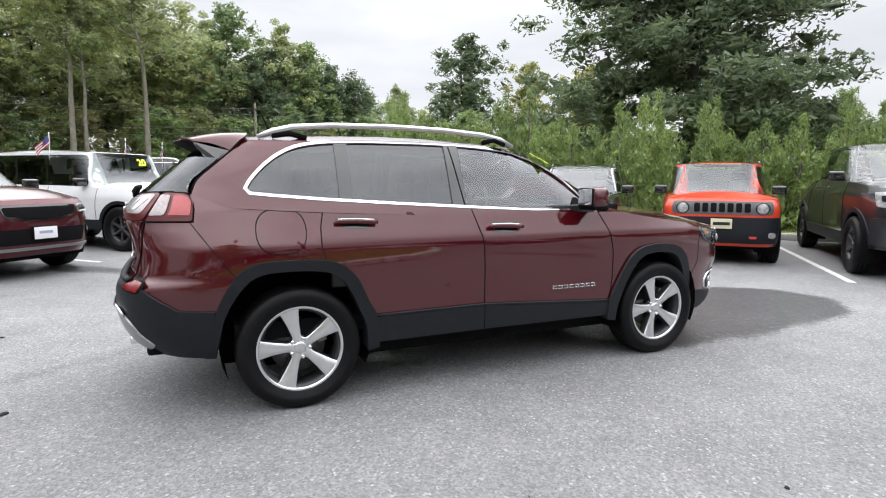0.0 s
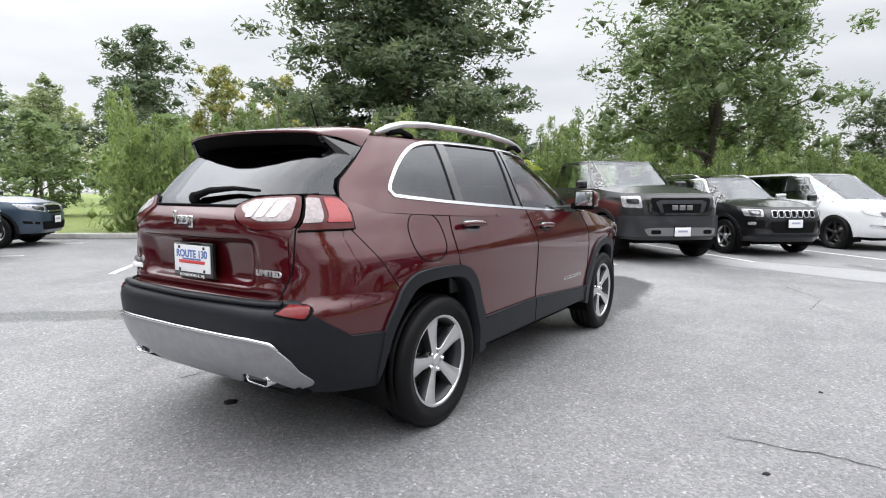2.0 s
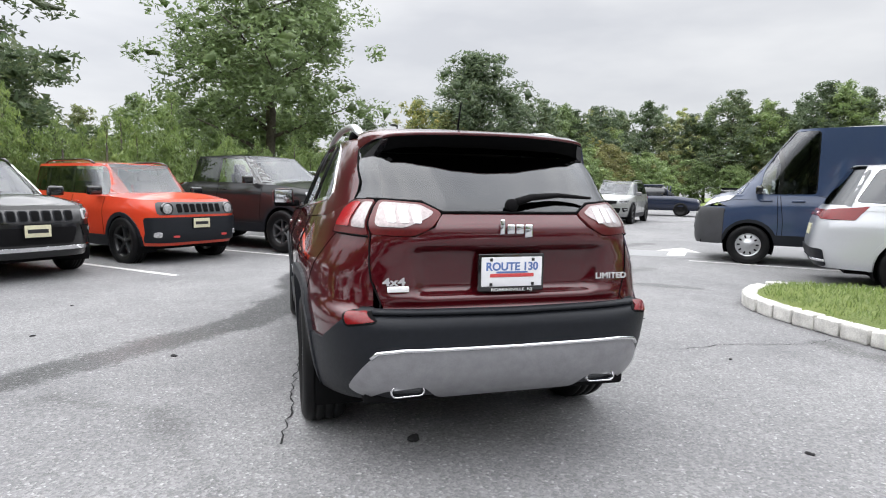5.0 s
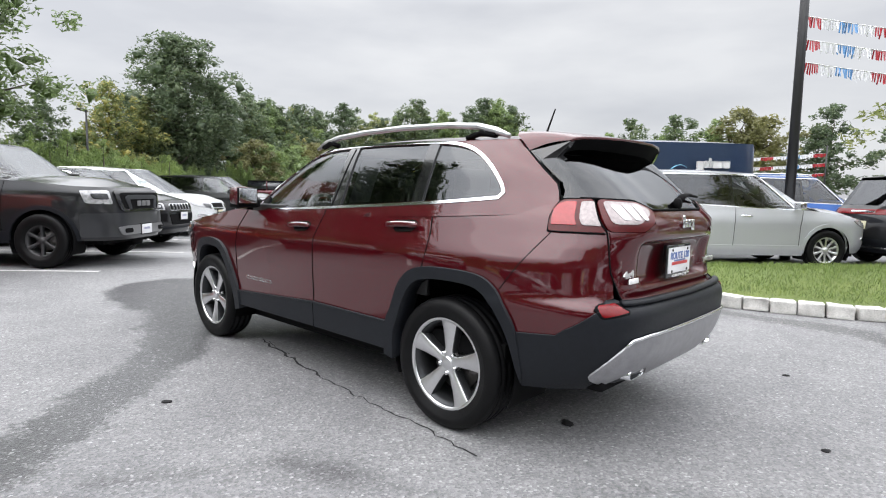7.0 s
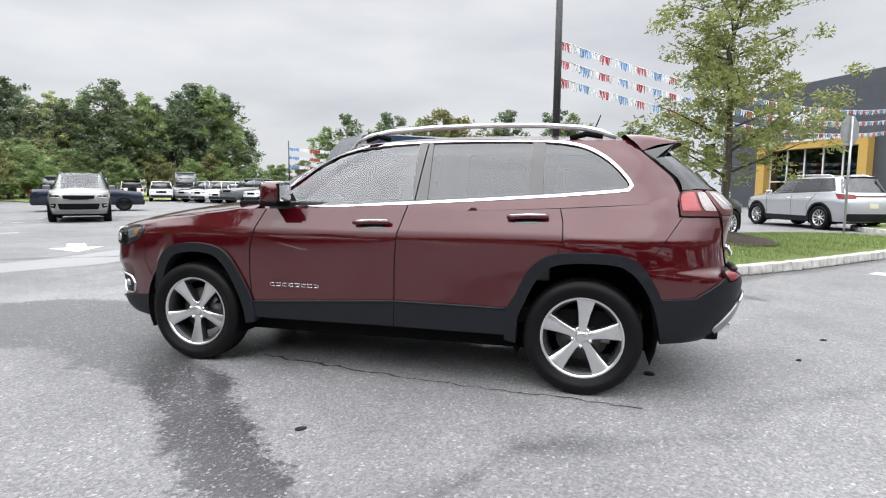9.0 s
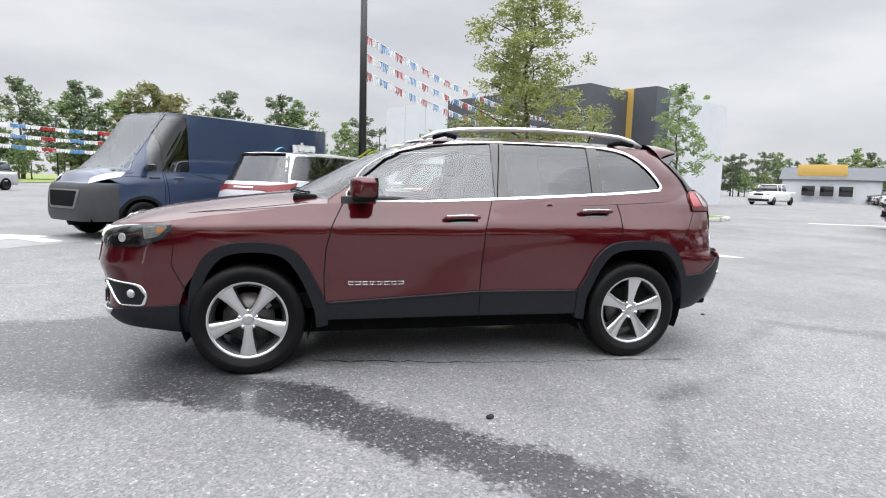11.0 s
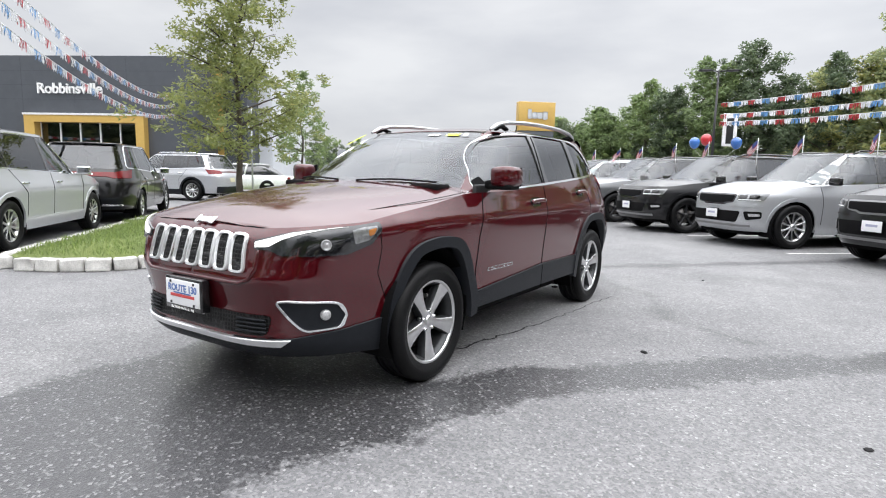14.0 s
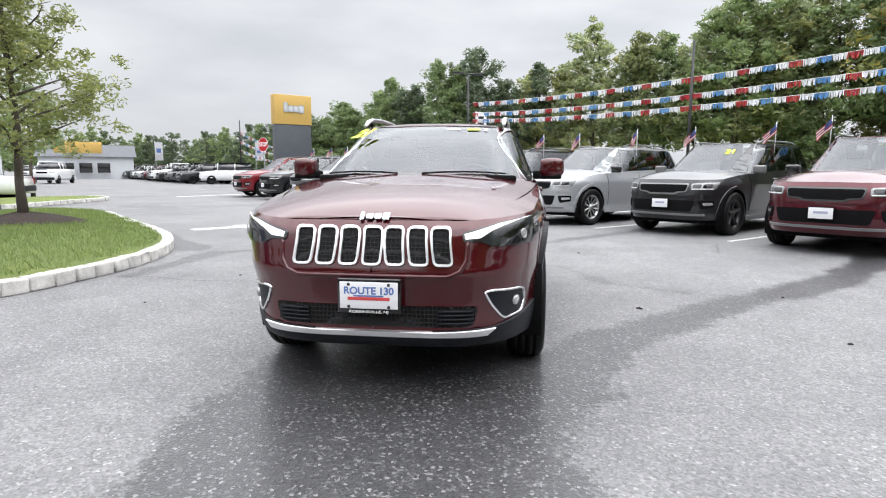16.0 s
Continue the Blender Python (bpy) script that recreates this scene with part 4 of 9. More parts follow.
        front("grille_bar", rounded([(0.48, g1 - 0.09), (0.40, g0 - 0.10), (0.34, g0 - 0.10), (0.38, g1 - 0.12), (-0.38, g1 - 0.12), (-0.34, g0 - 0.10), (-0.40, g0 - 0.10), (-0.48, g1 - 0.09), (-0.38, g1 - 0.055), (0.38, g1 - 0.055)], 0.02), plain("gunmetal_trim", (0.05, 0.052, 0.058), 0.3, 0.6), 0.05)
        both("headlamp", rounded([(0.70, g1 + 0.02), (0.68, g0 - 0.02), (0.90, g0 - 0.01), (0.94, g1 + 0.01)], 0.03), LENS_CLEAR, 0.014)
        both("headlamp_projector", rounded([(0.73, g1 - 0.03), (0.72, g0 + 0.05), (0.86, g0 + 0.06), (0.87, g1 - 0.03)], 0.02), LAMP_DARK, 0.02)
        front("bumper", rounded([(0.98, g0 - 0.16), (0.98, 0.48), (-0.98, 0.48), (-0.98, g0 - 0.16)], 0.05), plain("dark_bumper_paint", (0.016, 0.017, 0.02), 0.35, coat=0.5), 0.04)
        front("skid_bar", rounded([(0.66, 0.62), (0.60, 0.50), (-0.60, 0.50), (-0.66, 0.62), (-0.5, 0.64), (0.5, 0.64)], 0.04), SILVER_PLASTIC, 0.06)
        both("tow_hook", rounded([(0.40, 0.60), (0.40, 0.53), (0.56, 0.53), (0.56, 0.60)], 0.03), BLACK_MATTE, 0.07)
        xx = float(low.at(low.front(0, g0 - 0.0), g0)[0]) + 0.055
        for yy in (-0.14, 0.0, 0.14):
            box("badge", (xx, yy, g0 - 0.01), (0.015, 0.11, 0.085), SILVER_PLASTIC, car, "silver maker badge block", 0.01)
    elif face == "van":
        front("grille", rounded([(0.34, g1 + 0.01), (0.32, g0), (-0.32, g0), (-0.34, g1 + 0.01)], 0.05), BLACK_MATTE, 0.01)
        front("grille_crossbar", rounded([(0.36, g1 + 0.035), (0.36, g1 - 0.0), (-0.36, g1 - 0.0), (-0.36, g1 + 0.035)], 0.01), CHROME, 0.02)
        front("grille_rail", rounded([(0.33, g0 + 0.06), (0.33, g0 + 0.03), (-0.33, g0 + 0.03), (-0.33, g0 + 0.06)], 0.01), CHROME, 0.02)
        both("headlamp", rounded([(0.40, g1), (0.44, g0 + 0.02), (0.84, g0 + 0.1), (0.92, g1 + 0.05)], 0.04), LENS_CLEAR, 0.012)
        both("headlamp_projector", rounded([(0.46, g1 - 0.03), (0.5, g0 + 0.05), (0.68, g0 + 0.09), (0.7, g1)], 0.03), LAMP_DARK, 0.018)
        front("lower_grille", rounded([(0.56, 0.56), (0.52, 0.38), (-0.52, 0.38), (-0.56, 0.56)], 0.04), BLACK_MATTE, 0.01)
        both("fog_light_trim", rounded([(0.62, 0.56), (0.62, 0.50), (0.82, 0.53), (0.82, 0.59)], 0.02), CHROME if lower_chrome else BLACK_MATTE, 0.014)
    elif face == "cargo":
        front("bumper", rounded([(0.98, nose - 0.02), (0.98, 0.36), (-0.98, 0.36), (-0.98, nose - 0.02)], 0.08), plain("grey_bumper_plastic", (0.035, 0.036, 0.04), 0.6), 0.02)
        front("grille_surround", rounded([(0.52, nose - 0.12), (0.42, 0.58), (-0.42, 0.58), (-0.52, nose - 0.12)], 0.05), SILVER_PLASTIC, 0.03)
        front("grille", rounded([(0.46, nose - 0.15), (0.38, 0.62), (-0.38, 0.62), (-0.46, nose - 0.15)], 0.04), BLACK_MATTE, 0.036)
        both("headlamp", rounded([(0.56, nose + 0.10), (0.6, nose - 0.02), (0.88, nose + 0.12), (0.9, nose + 0.24)], 0.03), LENS_CLEAR, 0.012)
    # plate and rear lamps
    zp = 0.60 if face not in ("slotted", "round") else 0.66
    if face == "truck":
        zp = 0.57
    if plate:
        x = float(low.at(low.front(0, zp), zp)[0]) + (0.07 if face == "truck" else 0.045)
        holder = box("plate_holder", (x - 0.015, 0, zp), (0.02, 0.33, 0.18), BLACK_MATTE, car)
        pl = box("number_plate", (x, 0, zp), (0.006, 0.305, 0.155), PLATE_WHITE if plate == "white" else PLATE_YELLOW, holder, "white dealer plate" if plate == "white" else "pale yellow number plate", 0.001)
        if plate == "white":
            box("plate_print", (x + 0.004, 0, zp + 0.01), (0.004, 0.18, 0.035), plain("faded_print", (0.35, 0.36, 0.48), 0.5), pl)
        else:
            box("plate_bar", (x + 0.004, 0, zp), (0.004, 0.24, 0.05), INK_BLACK, pl)

    def back(nm, poly, mat, off=0.01, rim=0.02, lb=""):
        return skin(nm, low, [(low.rear(y, z), z) for y, z in poly], mat, car, (), step, off, rim, 1, lb)
    zl = br[1] - 0.12
    if face == "van":
        back("light_bar", rounded([(w * 0.99, zl + 0.11), (w * 0.98, zl - 0.08), (0.64, zl - 0.08), (0.52, zl - 0.045), (-0.52, zl - 0.045), (-0.64, zl - 0.08), (-w * 0.98, zl - 0.08), (-w * 0.99, zl + 0.11), (-0.62, zl + 0.045), (0.62, zl + 0.045)], 0.02), LENS_RED, 0.012)
        back("chrome_bar", [(0.26, zl + 0.012), (0.26, zl - 0.012), (-0.26, zl - 0.012), (-0.26, zl + 0.012)], CHROME, 0.022)
    elif face != "cargo":
        for s in (1, -1):
            back("tail_lamp", rounded([(s * w * 0.99, zl + 0.09), (s * w * 0.97, zl - 0.09), (s * 0.55, zl - 0.07), (s * 0.55, zl + 0.05)], 0.02), LENS_RED, 0.012)
        back("tail_strip", [(0.54, zl + 0.02), (0.54, zl - 0.02), (-0.54, zl - 0.02), (-0.54, zl + 0.02)], LENS_DARKRED, 0.012)
    back("bumper_trim", rounded([(0.8, 0.56), (0.76, sill + 0.02), (-0.76, sill + 0.02), (-0.8, 0.56)], 0.05), CLAD, 0.014)
    if lower_chrome:
        back("bumper_chrome", [(0.78, 0.42), (0.78, 0.39), (-0.78, 0.39), (-0.78, 0.42)], CHROME, 0.022)
    back("rear_plate", rounded([(0.155, 0.88), (0.155, 0.73), (-0.155, 0.73), (-0.155, 0.88)], 0.01), PLATE_YELLOW, 0.012, 0.01, "pale yellow number plate")
    if sticker:
        z = zt - 0.17
        p = top.at(top.front(0.36, z), z)
        n = top.normal(top.front(0.36, z), z)
        m = Matrix.Translation(p + n * 0.012) @ Vector(n).to_track_quat("Z", "Y").to_matrix().to_4x4()
        text("sticker", sticker, 0.2, NEON, car, m, "neon yellow windshield numerals", 0.001, 0.008)
    return car


def clip_x(poly, lo, hi):
    """The part of a polygon with lo <= x <= hi."""
    for lim, keep in ((lo, 1), (hi, -1)):
        out = []
        for a, b in zip(poly, poly[1:] + poly[:1]):
            ia, ib = (a[0] - lim) * keep >= 0, (b[0] - lim) * keep >= 0
            if ia:
                out.append(a)
            if ia != ib:
                t = (lim - a[0]) / (b[0] - a[0])
                out.append((lim, a[1] + t * (b[1] - a[1])))
        poly = out
        if not poly:
            return poly
    return poly


def park(car, x, y, heading, z=0.0):
    car.matrix_world = pose(x, y, z, 0, 0, heading)
    return car

# ---- the red sport utility vehicle in the middle ----
def hero_car():
    car = empty("suv", "dark red mid-size sport utility vehicle with black lower cladding", "car")
    HX = 1.3525
    low = Shell(0.0,
                [(0.2, 2.12), (0.28, 2.22), (0.34, 2.285), (0.40, 2.30), (0.5, 2.295), (0.62, 2.315), (0.68, 2.33), (0.74, 2.315), (0.82, 2.295), (0.9, 2.265), (0.95, 2.21), (1.0, 2.08), (1.1, 1.9)],
                [(0.2, -1.9), (0.33, -2.10), (0.40, -2.20), (0.5, -2.265), (0.6, -2.29), (0.70, -2.295), (0.745, -2.275), (0.77, -2.215), (0.85, -2.205), (0.95, -2.215), (1.05, -2.245), (1.12, -2.25), (1.19, -2.205), (1.26, -2.13), (1.32, -2.06)],
                [(0.2, 0.85), (0.3, 0.868), (0.45, 0.878), (0.6, 0.886), (0.75, 0.898), (0.86, 0.905), (0.925, 0.907), (0.95, 0.903), (0.99, 0.889), (1.04, 0.870), (1.1, 0.848), (1.15, 0.829), (1.25, 0.785)],
                [(0.3, 4.2), (0.6, 4.5), (0.95, 5.0)], [(0.4, 5.5), (0.75, 6.0), (0.95, 5.2), (1.1, 4.6), (1.3, 4.4)])
    zt = 1.545
    top = Shell(-0.72, [(1.0, 1.38), (1.1, 1.20), (1.16, 1.08), (1.25, 0.91), (1.35, 0.72), (1.45, 0.51), (1.5, 0.39), (zt, 0.26)],
                [(1.0, -2.33), (1.12, -2.25), (1.19, -2.205), (1.3, -2.085), (1.4, -1.965), (1.5, -1.84), (zt, -1.78)],
                [(1.0, 0.88), (1.1, 0.848), (1.2, 0.806), (1.3, 0.766), (1.4, 0.725), (1.5, 0.678), (zt, 0.652)], [(1.0, 4.4), (1.5, 4.4)], [(1.15, 3.45), (1.25, 3.6), (1.4, 4.3), (1.5, 4.6)])
    fo = [(0.855, 0.315), (0.87, 0.46), (0.955, 0.64), (1.02, 0.75), (1.085, 0.81), (1.17, 0.843), (1.33, 0.855), (1.50, 0.83), (1.60, 0.765), (1.665, 0.65), (1.70, 0.52), (1.715, 0.29)]
    fi = [(0.93, 0.30), (0.945, 0.42), (1.01, 0.585), (1.07, 0.69), (1.13, 0.755), (1.20, 0.783), (1.33, 0.792), (1.47, 0.77), (1.55, 0.705), (1.61, 0.60), (1.645, 0.48), (1.66, 0.26)]
    ro = [(-1.815, 0.40), (-1.795, 0.60), (-1.725, 0.74), (-1.66, 0.82), (-1.56, 0.862), (-1.36, 0.872), (-1.18, 0.858), (-1.08, 0.81), (-1.01, 0.73), (-0.95, 0.60), (-0.90, 0.51), (-0.885, 0.315)]
    ri = [(-1.80, 0.35), (-1.757, 0.55), (-1.69, 0.685), (-1.62, 0.76), (-1.54, 0.80), (-1.36, 0.81), (-1.20, 0.795), (-1.12, 0.75), (-1.06, 0.67), (-1.005, 0.55), (-0.965, 0.45), (-0.955, 0.30)]
    belt = [(0.86, 1.098), (0.55, 1.10), (0.24, 1.108), (-0.24, 1.135), (-0.75, 1.165), (-1.2, 1.192), (-1.49, 1.216), (-1.7, 1.245)]
    FS, GAP = 0.04, BLACK_MATTE
    d1 = [(0.875, 0.455), (0.885, 0.62), (0.872, 0.82), (0.83, 0.97), (0.765, 1.099)]
    dB = [(-0.165, 0.515), (-0.172, 0.75), (-0.19, 0.95), (-0.245, 1.135)]
    dR = [(-0.90, 0.508), (-0.955, 0.60), (-1.015, 0.73), (-1.09, 0.81), (-1.20, 0.862), (-1.225, 0.95), (-1.222, 1.05), (-1.19, 1.192)]
    lr, lf = low.rear, low.front
    hood_line = [(lf(0.0, 0.945), 0.945), (lf(0.46, 0.935), 0.935), (lf(0.62, 0.945), 0.945), (1.84, 0.968), (1.6, 1.006), (1.35, 1.038), (1.1, 1.075), (0.98, 1.094), (0.86, 1.098)]

    def tq(x, y, z):
        """The place along the upper skin of a point on its rear corner."""
        e_ = top.ends(z)
        return (top.rear(y, z), z) if y < e_[8] else (x, z)
    gate_line = [tq(-1.60, 0.605, zt), tq(-1.672, 0.607, 1.48), tq(-1.781, 0.625, 1.385), tq(-1.853, 0.628, 1.316), tq(-1.885, 0.640, 1.275), tq(-1.893, 0.659, 1.236)]
    for s in (1, -1):
        k = dict(step=FS, side=s)
        fender = d1[::-1] + fo[1:-2] + [(1.73, 0.56), (1.80, 0.70), (1.78, 0.83), (1.80, 0.955), (1.80, 0.975)] + [(1.6, 1.006), (1.35, 1.038), (1.1, 1.075), (0.98, 1.094), (0.86, 1.098)]
        skin("front_fender", low, fender, RED, car, **k)
        door = d1 + [p for p in belt if -0.245 < p[0] < 0.765] + dB[::-1] + [(0.35, 0.485)]
        fd = skin("front_door", low, door, RED, car, **k)
        rdoor = dB + [p for p in belt if -1.19 < p[0] < -0.245] + dR[::-1]
        rd = skin("rear_door", low, rdoor, RED, car, **k)
        quarter = dR[4:] + [(-1.49, 1.216), (-1.7, 1.245), (-1.845, 1.245), (-1.87, 1.232), (-1.889, 1.085), (lr(0.60, 1.10), 1.10), (lr(0.61, 0.95), 0.95), (lr(0.615, 0.79), 0.79),
                            (-2.115, 0.775), (-2.10, 0.735), (-2.05, 0.665), (-1.985, 0.615), (-1.79, 0.605)] + ro[2:6] + [(-1.2, 0.862)]
        skin("quarter_panel", low, quarter, RED, car, **k)
        # cladding
        skin("front_arch_flare", low, smooth_line(fo) + smooth_line(fi)[::-1], CLAD, car, (), 0.03, 0.022, 0.13, s)
        skin("rear_arch_flare", low, smooth_line(ro) + smooth_line(ri)[::-1], CLAD, car, (), 0.03, 0.020, 0.13, s)
        skin("sill_cladding", low, [(0.868, 0.455), (0.35, 0.485), (-0.165, 0.515), (-0.90, 0.508), (-0.895, 0.345), (-0.165, 0.35), (0.86, 0.348)], CLAD, car, (), 0.04, 0.012, 0.05, s)
        seam("sill_highlight", low, [(0.868, 0.456), (0.35, 0.486), (-0.165, 0.516), (-0.90, 0.510)], CLAD, car, 0.009, 0.008, s)
        for ln in (d1, dB, dR):
            seam("panel_gap", low, ln, GAP, car, 0.0035, 0.0005, s)
        seam("panel_gap", low, [(-0.165, 0.33), (-0.165, 0.515)], GAP, car, 0.003, 0.012, s)
        seam("panel_gap", low, [(1.80, 0.955), (1.78, 0.83), (1.80, 0.70), (1.73, 0.56)], GAP, car, 0.0025, 0.0003, s)
        seam("panel_gap", low, [(-1.905, 1.085), (-1.83, 0.98), (-1.70, 0.80)], GAP, car, 0.0025, 0.0003, s)
        # wheels
        for x in (HX, -HX):
            lining("wheel_housing", car, x, 0.39, 0.405 if x > 0 else 0.435, s * 0.5, s * (0.86 if x > 0 else 0.835))
            put_wheel(WHEELS["hero"], car, x, s * 0.775, 0.353, (36 if s > 0 else 20) if x > 0 else (-5 if s > 0 else 15))
        # side windows
        wt = [(0.73, 1.165), (0.66, 1.255), (0.56, 1.345), (0.43, 1.425), (0.26, 1.483), (0.10, 1.512), (-0.28, 1.536), (-0.7, 1.541), (-1.08, 1.533), (-1.28, 1.508), (-1.40, 1.462), (-1.50, 1.39), (-1.575, 1.31), (-1.60, 1.268)]
        wb_ = [(-1.585, 1.25), (-1.49, 1.24), (-1.2, 1.216), (-0.75, 1.187), (-0.24, 1.158), (0.24, 1.13), (0.55, 1.12), (0.735, 1.12)]
        win = smooth_line(wt) + wb_
        wide, slim = grown(win, 0.019), grown(win, 0.0045)
        ring = [tuple(np.array(a) + (np.array(b) - np.array(a)) * min(1, max(0, (a[0] - 0.1) / 0.35))) for a, b in zip(wide, slim)]
        side_poly = [(1.02, 1.05), (top.front(0.735, 1.12), 1.12), (top.front(0.69, 1.22), 1.22), (top.front(0.605, 1.36), 1.36), (top.front(0.545, 1.46), 1.46), (top.front(0.505, zt), zt), (0.0, zt), (-0.7, zt), (-1.4, zt)] + gate_line + [
                     (-1.90, 1.17), (-1.2, 1.13), (-0.3, 1.09), (0.6, 1.05)]
        skin("roof_side", top, side_poly, RED, car, (win,), FS, 0, 0, s)
        skin("window_chrome", top, ring, CHROME, car, (grown(win, 0.003),), 0.03, 0.005, 0.008, s, "bright chrome window surround")
        cuts = (9, -0.33, -1.055, -9)
        for i in range(3):
            lo, hi = cuts[i + 1] + 0.035, cuts[i] - 0.035
            if i == 0:
                lo = -0.27
            sub = clip_x(win, lo, hi)
            skin("side_window", top, sub, GLASS_SIDE if i == 0 else GLASS_TINT, car, (), 0.04, -0.008, 0.006, s)
        for lo, hi in ((-0.37, -0.27), (-1.095, -1.015)):
            sub = clip_x(win, lo, hi)
            skin("window_pillar", top, sub, BLACK_GLOSS, car, (), 0.04, 0.002, 0.01, s)
            if lo > -1:
                seam("window_pillar_gap", top, [(-0.285, 1.15), (-0.335, 1.53)], GAP, car, 0.004, 0.003, s)
        skin("mirror_triangle", top, [(0.735, 1.115), (0.72, 1.17), (0.63, 1.20), (0.56, 1.12)], BLACK_MATTE, car, (), 0.03, 0.006, 0.015, s)
        # handles
        for x, z, owner in ((-0.02, 1.013, fd), (-1.015, 1.066, rd)):
            p, n = on_skin(low, [(x + 0.125, z - 0.004), (x + 0.09, z), (x, z + 0.006), (x - 0.09, z + 0.006), (x - 0.125, z + 0.002)], 0.03, 0.03, s)
            tube("door_handle", p, [0.012] + [0.018] * (len(p) - 2) + [0.012], RED, owner, "", 8, 0.55, n)
            cup = rounded([(x + 0.11, z + 0.016), (x + 0.07, z + 0.034), (x - 0.07, z + 0.04), (x - 0.11, z + 0.02), (x - 0.07, z - 0.028), (x + 0.07, z - 0.034)], 0.03)
            skin("handle_recess", low, cup, BLACK_GLOSS, owner, (), 0.02, 0.0015, 0, s)
            p, n = on_skin(low, [(x + 0.11, z + 0.008), (x, z + 0.014), (x - 0.11, z + 0.014)], 0.036, 0.03, s)
            tube("handle_chrome", p, 0.004, CHROME, owner, "", 6, 0.6, n)
        # mirrors
        bm = bmesh.new()
        rows = []
        for t, w_, h_, dx in ((0.0, 0.05, 0.052, 0.0), (0.12, 0.075, 0.066, 0.002), (0.55, 0.08, 0.072, 0.008), (0.88, 0.07, 0.066, 0.022), (1.0, 0.045, 0.045, 0.034)):
            y = 0.872 + 0.175 * t
            rows.append([bm.verts.new((0.655 - dx + w_ * math.copysign(abs(math.cos(a)) ** 0.42, math.cos(a)), s * y, 1.205 + h_ * math.copysign(abs(math.sin(a)) ** 0.5, math.sin(a)))) for a in [2 * math.pi * (i + 0.5) / 24 for i in range(24)]])
        for a, b in zip(rows, rows[1:]):
            for i in range(24):
                bm.faces.new((a[i], a[(i + 1) % 24], b[(i + 1) % 24], b[i]))
        bm.faces.new(rows[0])
        bm.faces.new(rows[-1])
        bmesh.ops.recalc_face_normals(bm, faces=bm.faces)
        mir = part("mirror", bm, RED, car)
        box("mirror_bezel", (0.572, s * 0.957, 1.205), (0.022, 0.158, 0.128), BLACK_MATTE, mir, "", 0.01)
        box("mirror_glass", (0.560, s * 0.957, 1.207), (0.004, 0.138, 0.106), CHROME, mir, "", 0.001)
        box("mirror_base", (0.645, s * 0.945, 1.137), (0.135, 0.17, 0.034), BLACK_MATTE, mir, "", 0.014)
        box("mirror_foot", (0.66, s * 0.855, 1.15), (0.08, 0.07, 0.06), BLACK_MATTE, mir, "", 0.02)
        # roof rail
        pts = [(0.20, 0.585, 1.555), (0.10, 0.585, 1.598), (-0.05, 0.588, 1.625), (-0.35, 0.592, 1.645), (-0.7, 0.595, 1.652), (-1.1, 0.592, 1.645), (-1.32, 0.588, 1.626), (-1.43, 0.583, 1.598), (-1.52, 0.575, 1.565)]
        tube("roof_rail", [(x, s * y, z) for x, y, z in pts], [0.016, 0.022, 0.022, 0.021, 0.021, 0.021, 0.024, 0.026, 0.016], plain("satin_rail", (0.62, 0.63, 0.64), 0.3, 0.85), car, "brushed silver roof rail", 10, 0.8)
        for x0, x1, z1 in ((0.13, -0.04, 1.605), (-1.24, -1.44, 1.60)):
            tube("rail_foot", [(x0, s * 0.588, 1.565), ((x0 + x1) / 2, s * 0.59, z1 - 0.012), (x1, s * 0.588, 1.572)], 0.022, BLACK_MATTE, car, "", 8, 0.75)
        # tail lamp, outer half, wraps round the corner
        tl = [(-1.876, 1.224), (-1.890, 1.09), (lr(0.627, 1.088), 1.088), (lr(0.58, 1.236), 1.236), (lr(0.65, 1.234), 1.234)]
        lamp = skin("tail_lamp", low, rounded(tl, 0.012), LENS_DARKRED, car, (), 0.02, 0.010, 0.03, s, "red and clear tail lamp")
        skin("tail_lamp_red", low, rounded([(-1.884, 1.214), (-1.897, 1.118), (lr(0.69, 1.118), 1.118), (lr(0.632, 1.222), 1.222), (lr(0.655, 1.223), 1.223)], 0.008), LENS_BRIGHT, lamp, (), 0.02, 0.015, 0.004, s)
        skin("tail_lamp_clear", low, rounded([(lr(0.622, 1.222), 1.222), (lr(0.68, 1.118), 1.118), (lr(0.633, 1.116), 1.116), (lr(0.588, 1.222), 1.222)], 0.008), LENS_SMOKE, lamp, (), 0.02, 0.015, 0.004, s)
        seam("tail_lamp_edge", low, [(lr(0.58, 1.238), 1.238), (lr(0.65, 1.237), 1.237), (-1.873, 1.225), (-1.888, 1.088), (lr(0.627, 1.083), 1.083)], GAP, lamp, 0.004, 0.008, s)
        # inner half on the gate
        ti = [(lr(0.567, 1.236), 1.236), (lr(0.612, 1.092), 1.092), (lr(0.45, 1.092), 1.092), (lr(0.37, 1.13), 1.13), (lr(0.325, 1.178), 1.178), (lr(0.34, 1.196), 1.196), (lr(0.40, 1.225), 1.225)]
        inner = skin("gate_lamp", low, rounded(ti, 0.02), LENS_DARKRED, car, (), 0.02, 0.010, 0.03, s)
        skin("gate_lamp_clear", low, rounded([(lr(0.56, 1.226), 1.226), (lr(0.595, 1.125), 1.125), (lr(0.48, 1.125), 1.125), (lr(0.39, 1.160), 1.160), (lr(0.355, 1.186), 1.186), (lr(0.41, 1.216), 1.216)], 0.02), LENS_SMOKE, inner, (), 0.02, 0.013, 0, s)
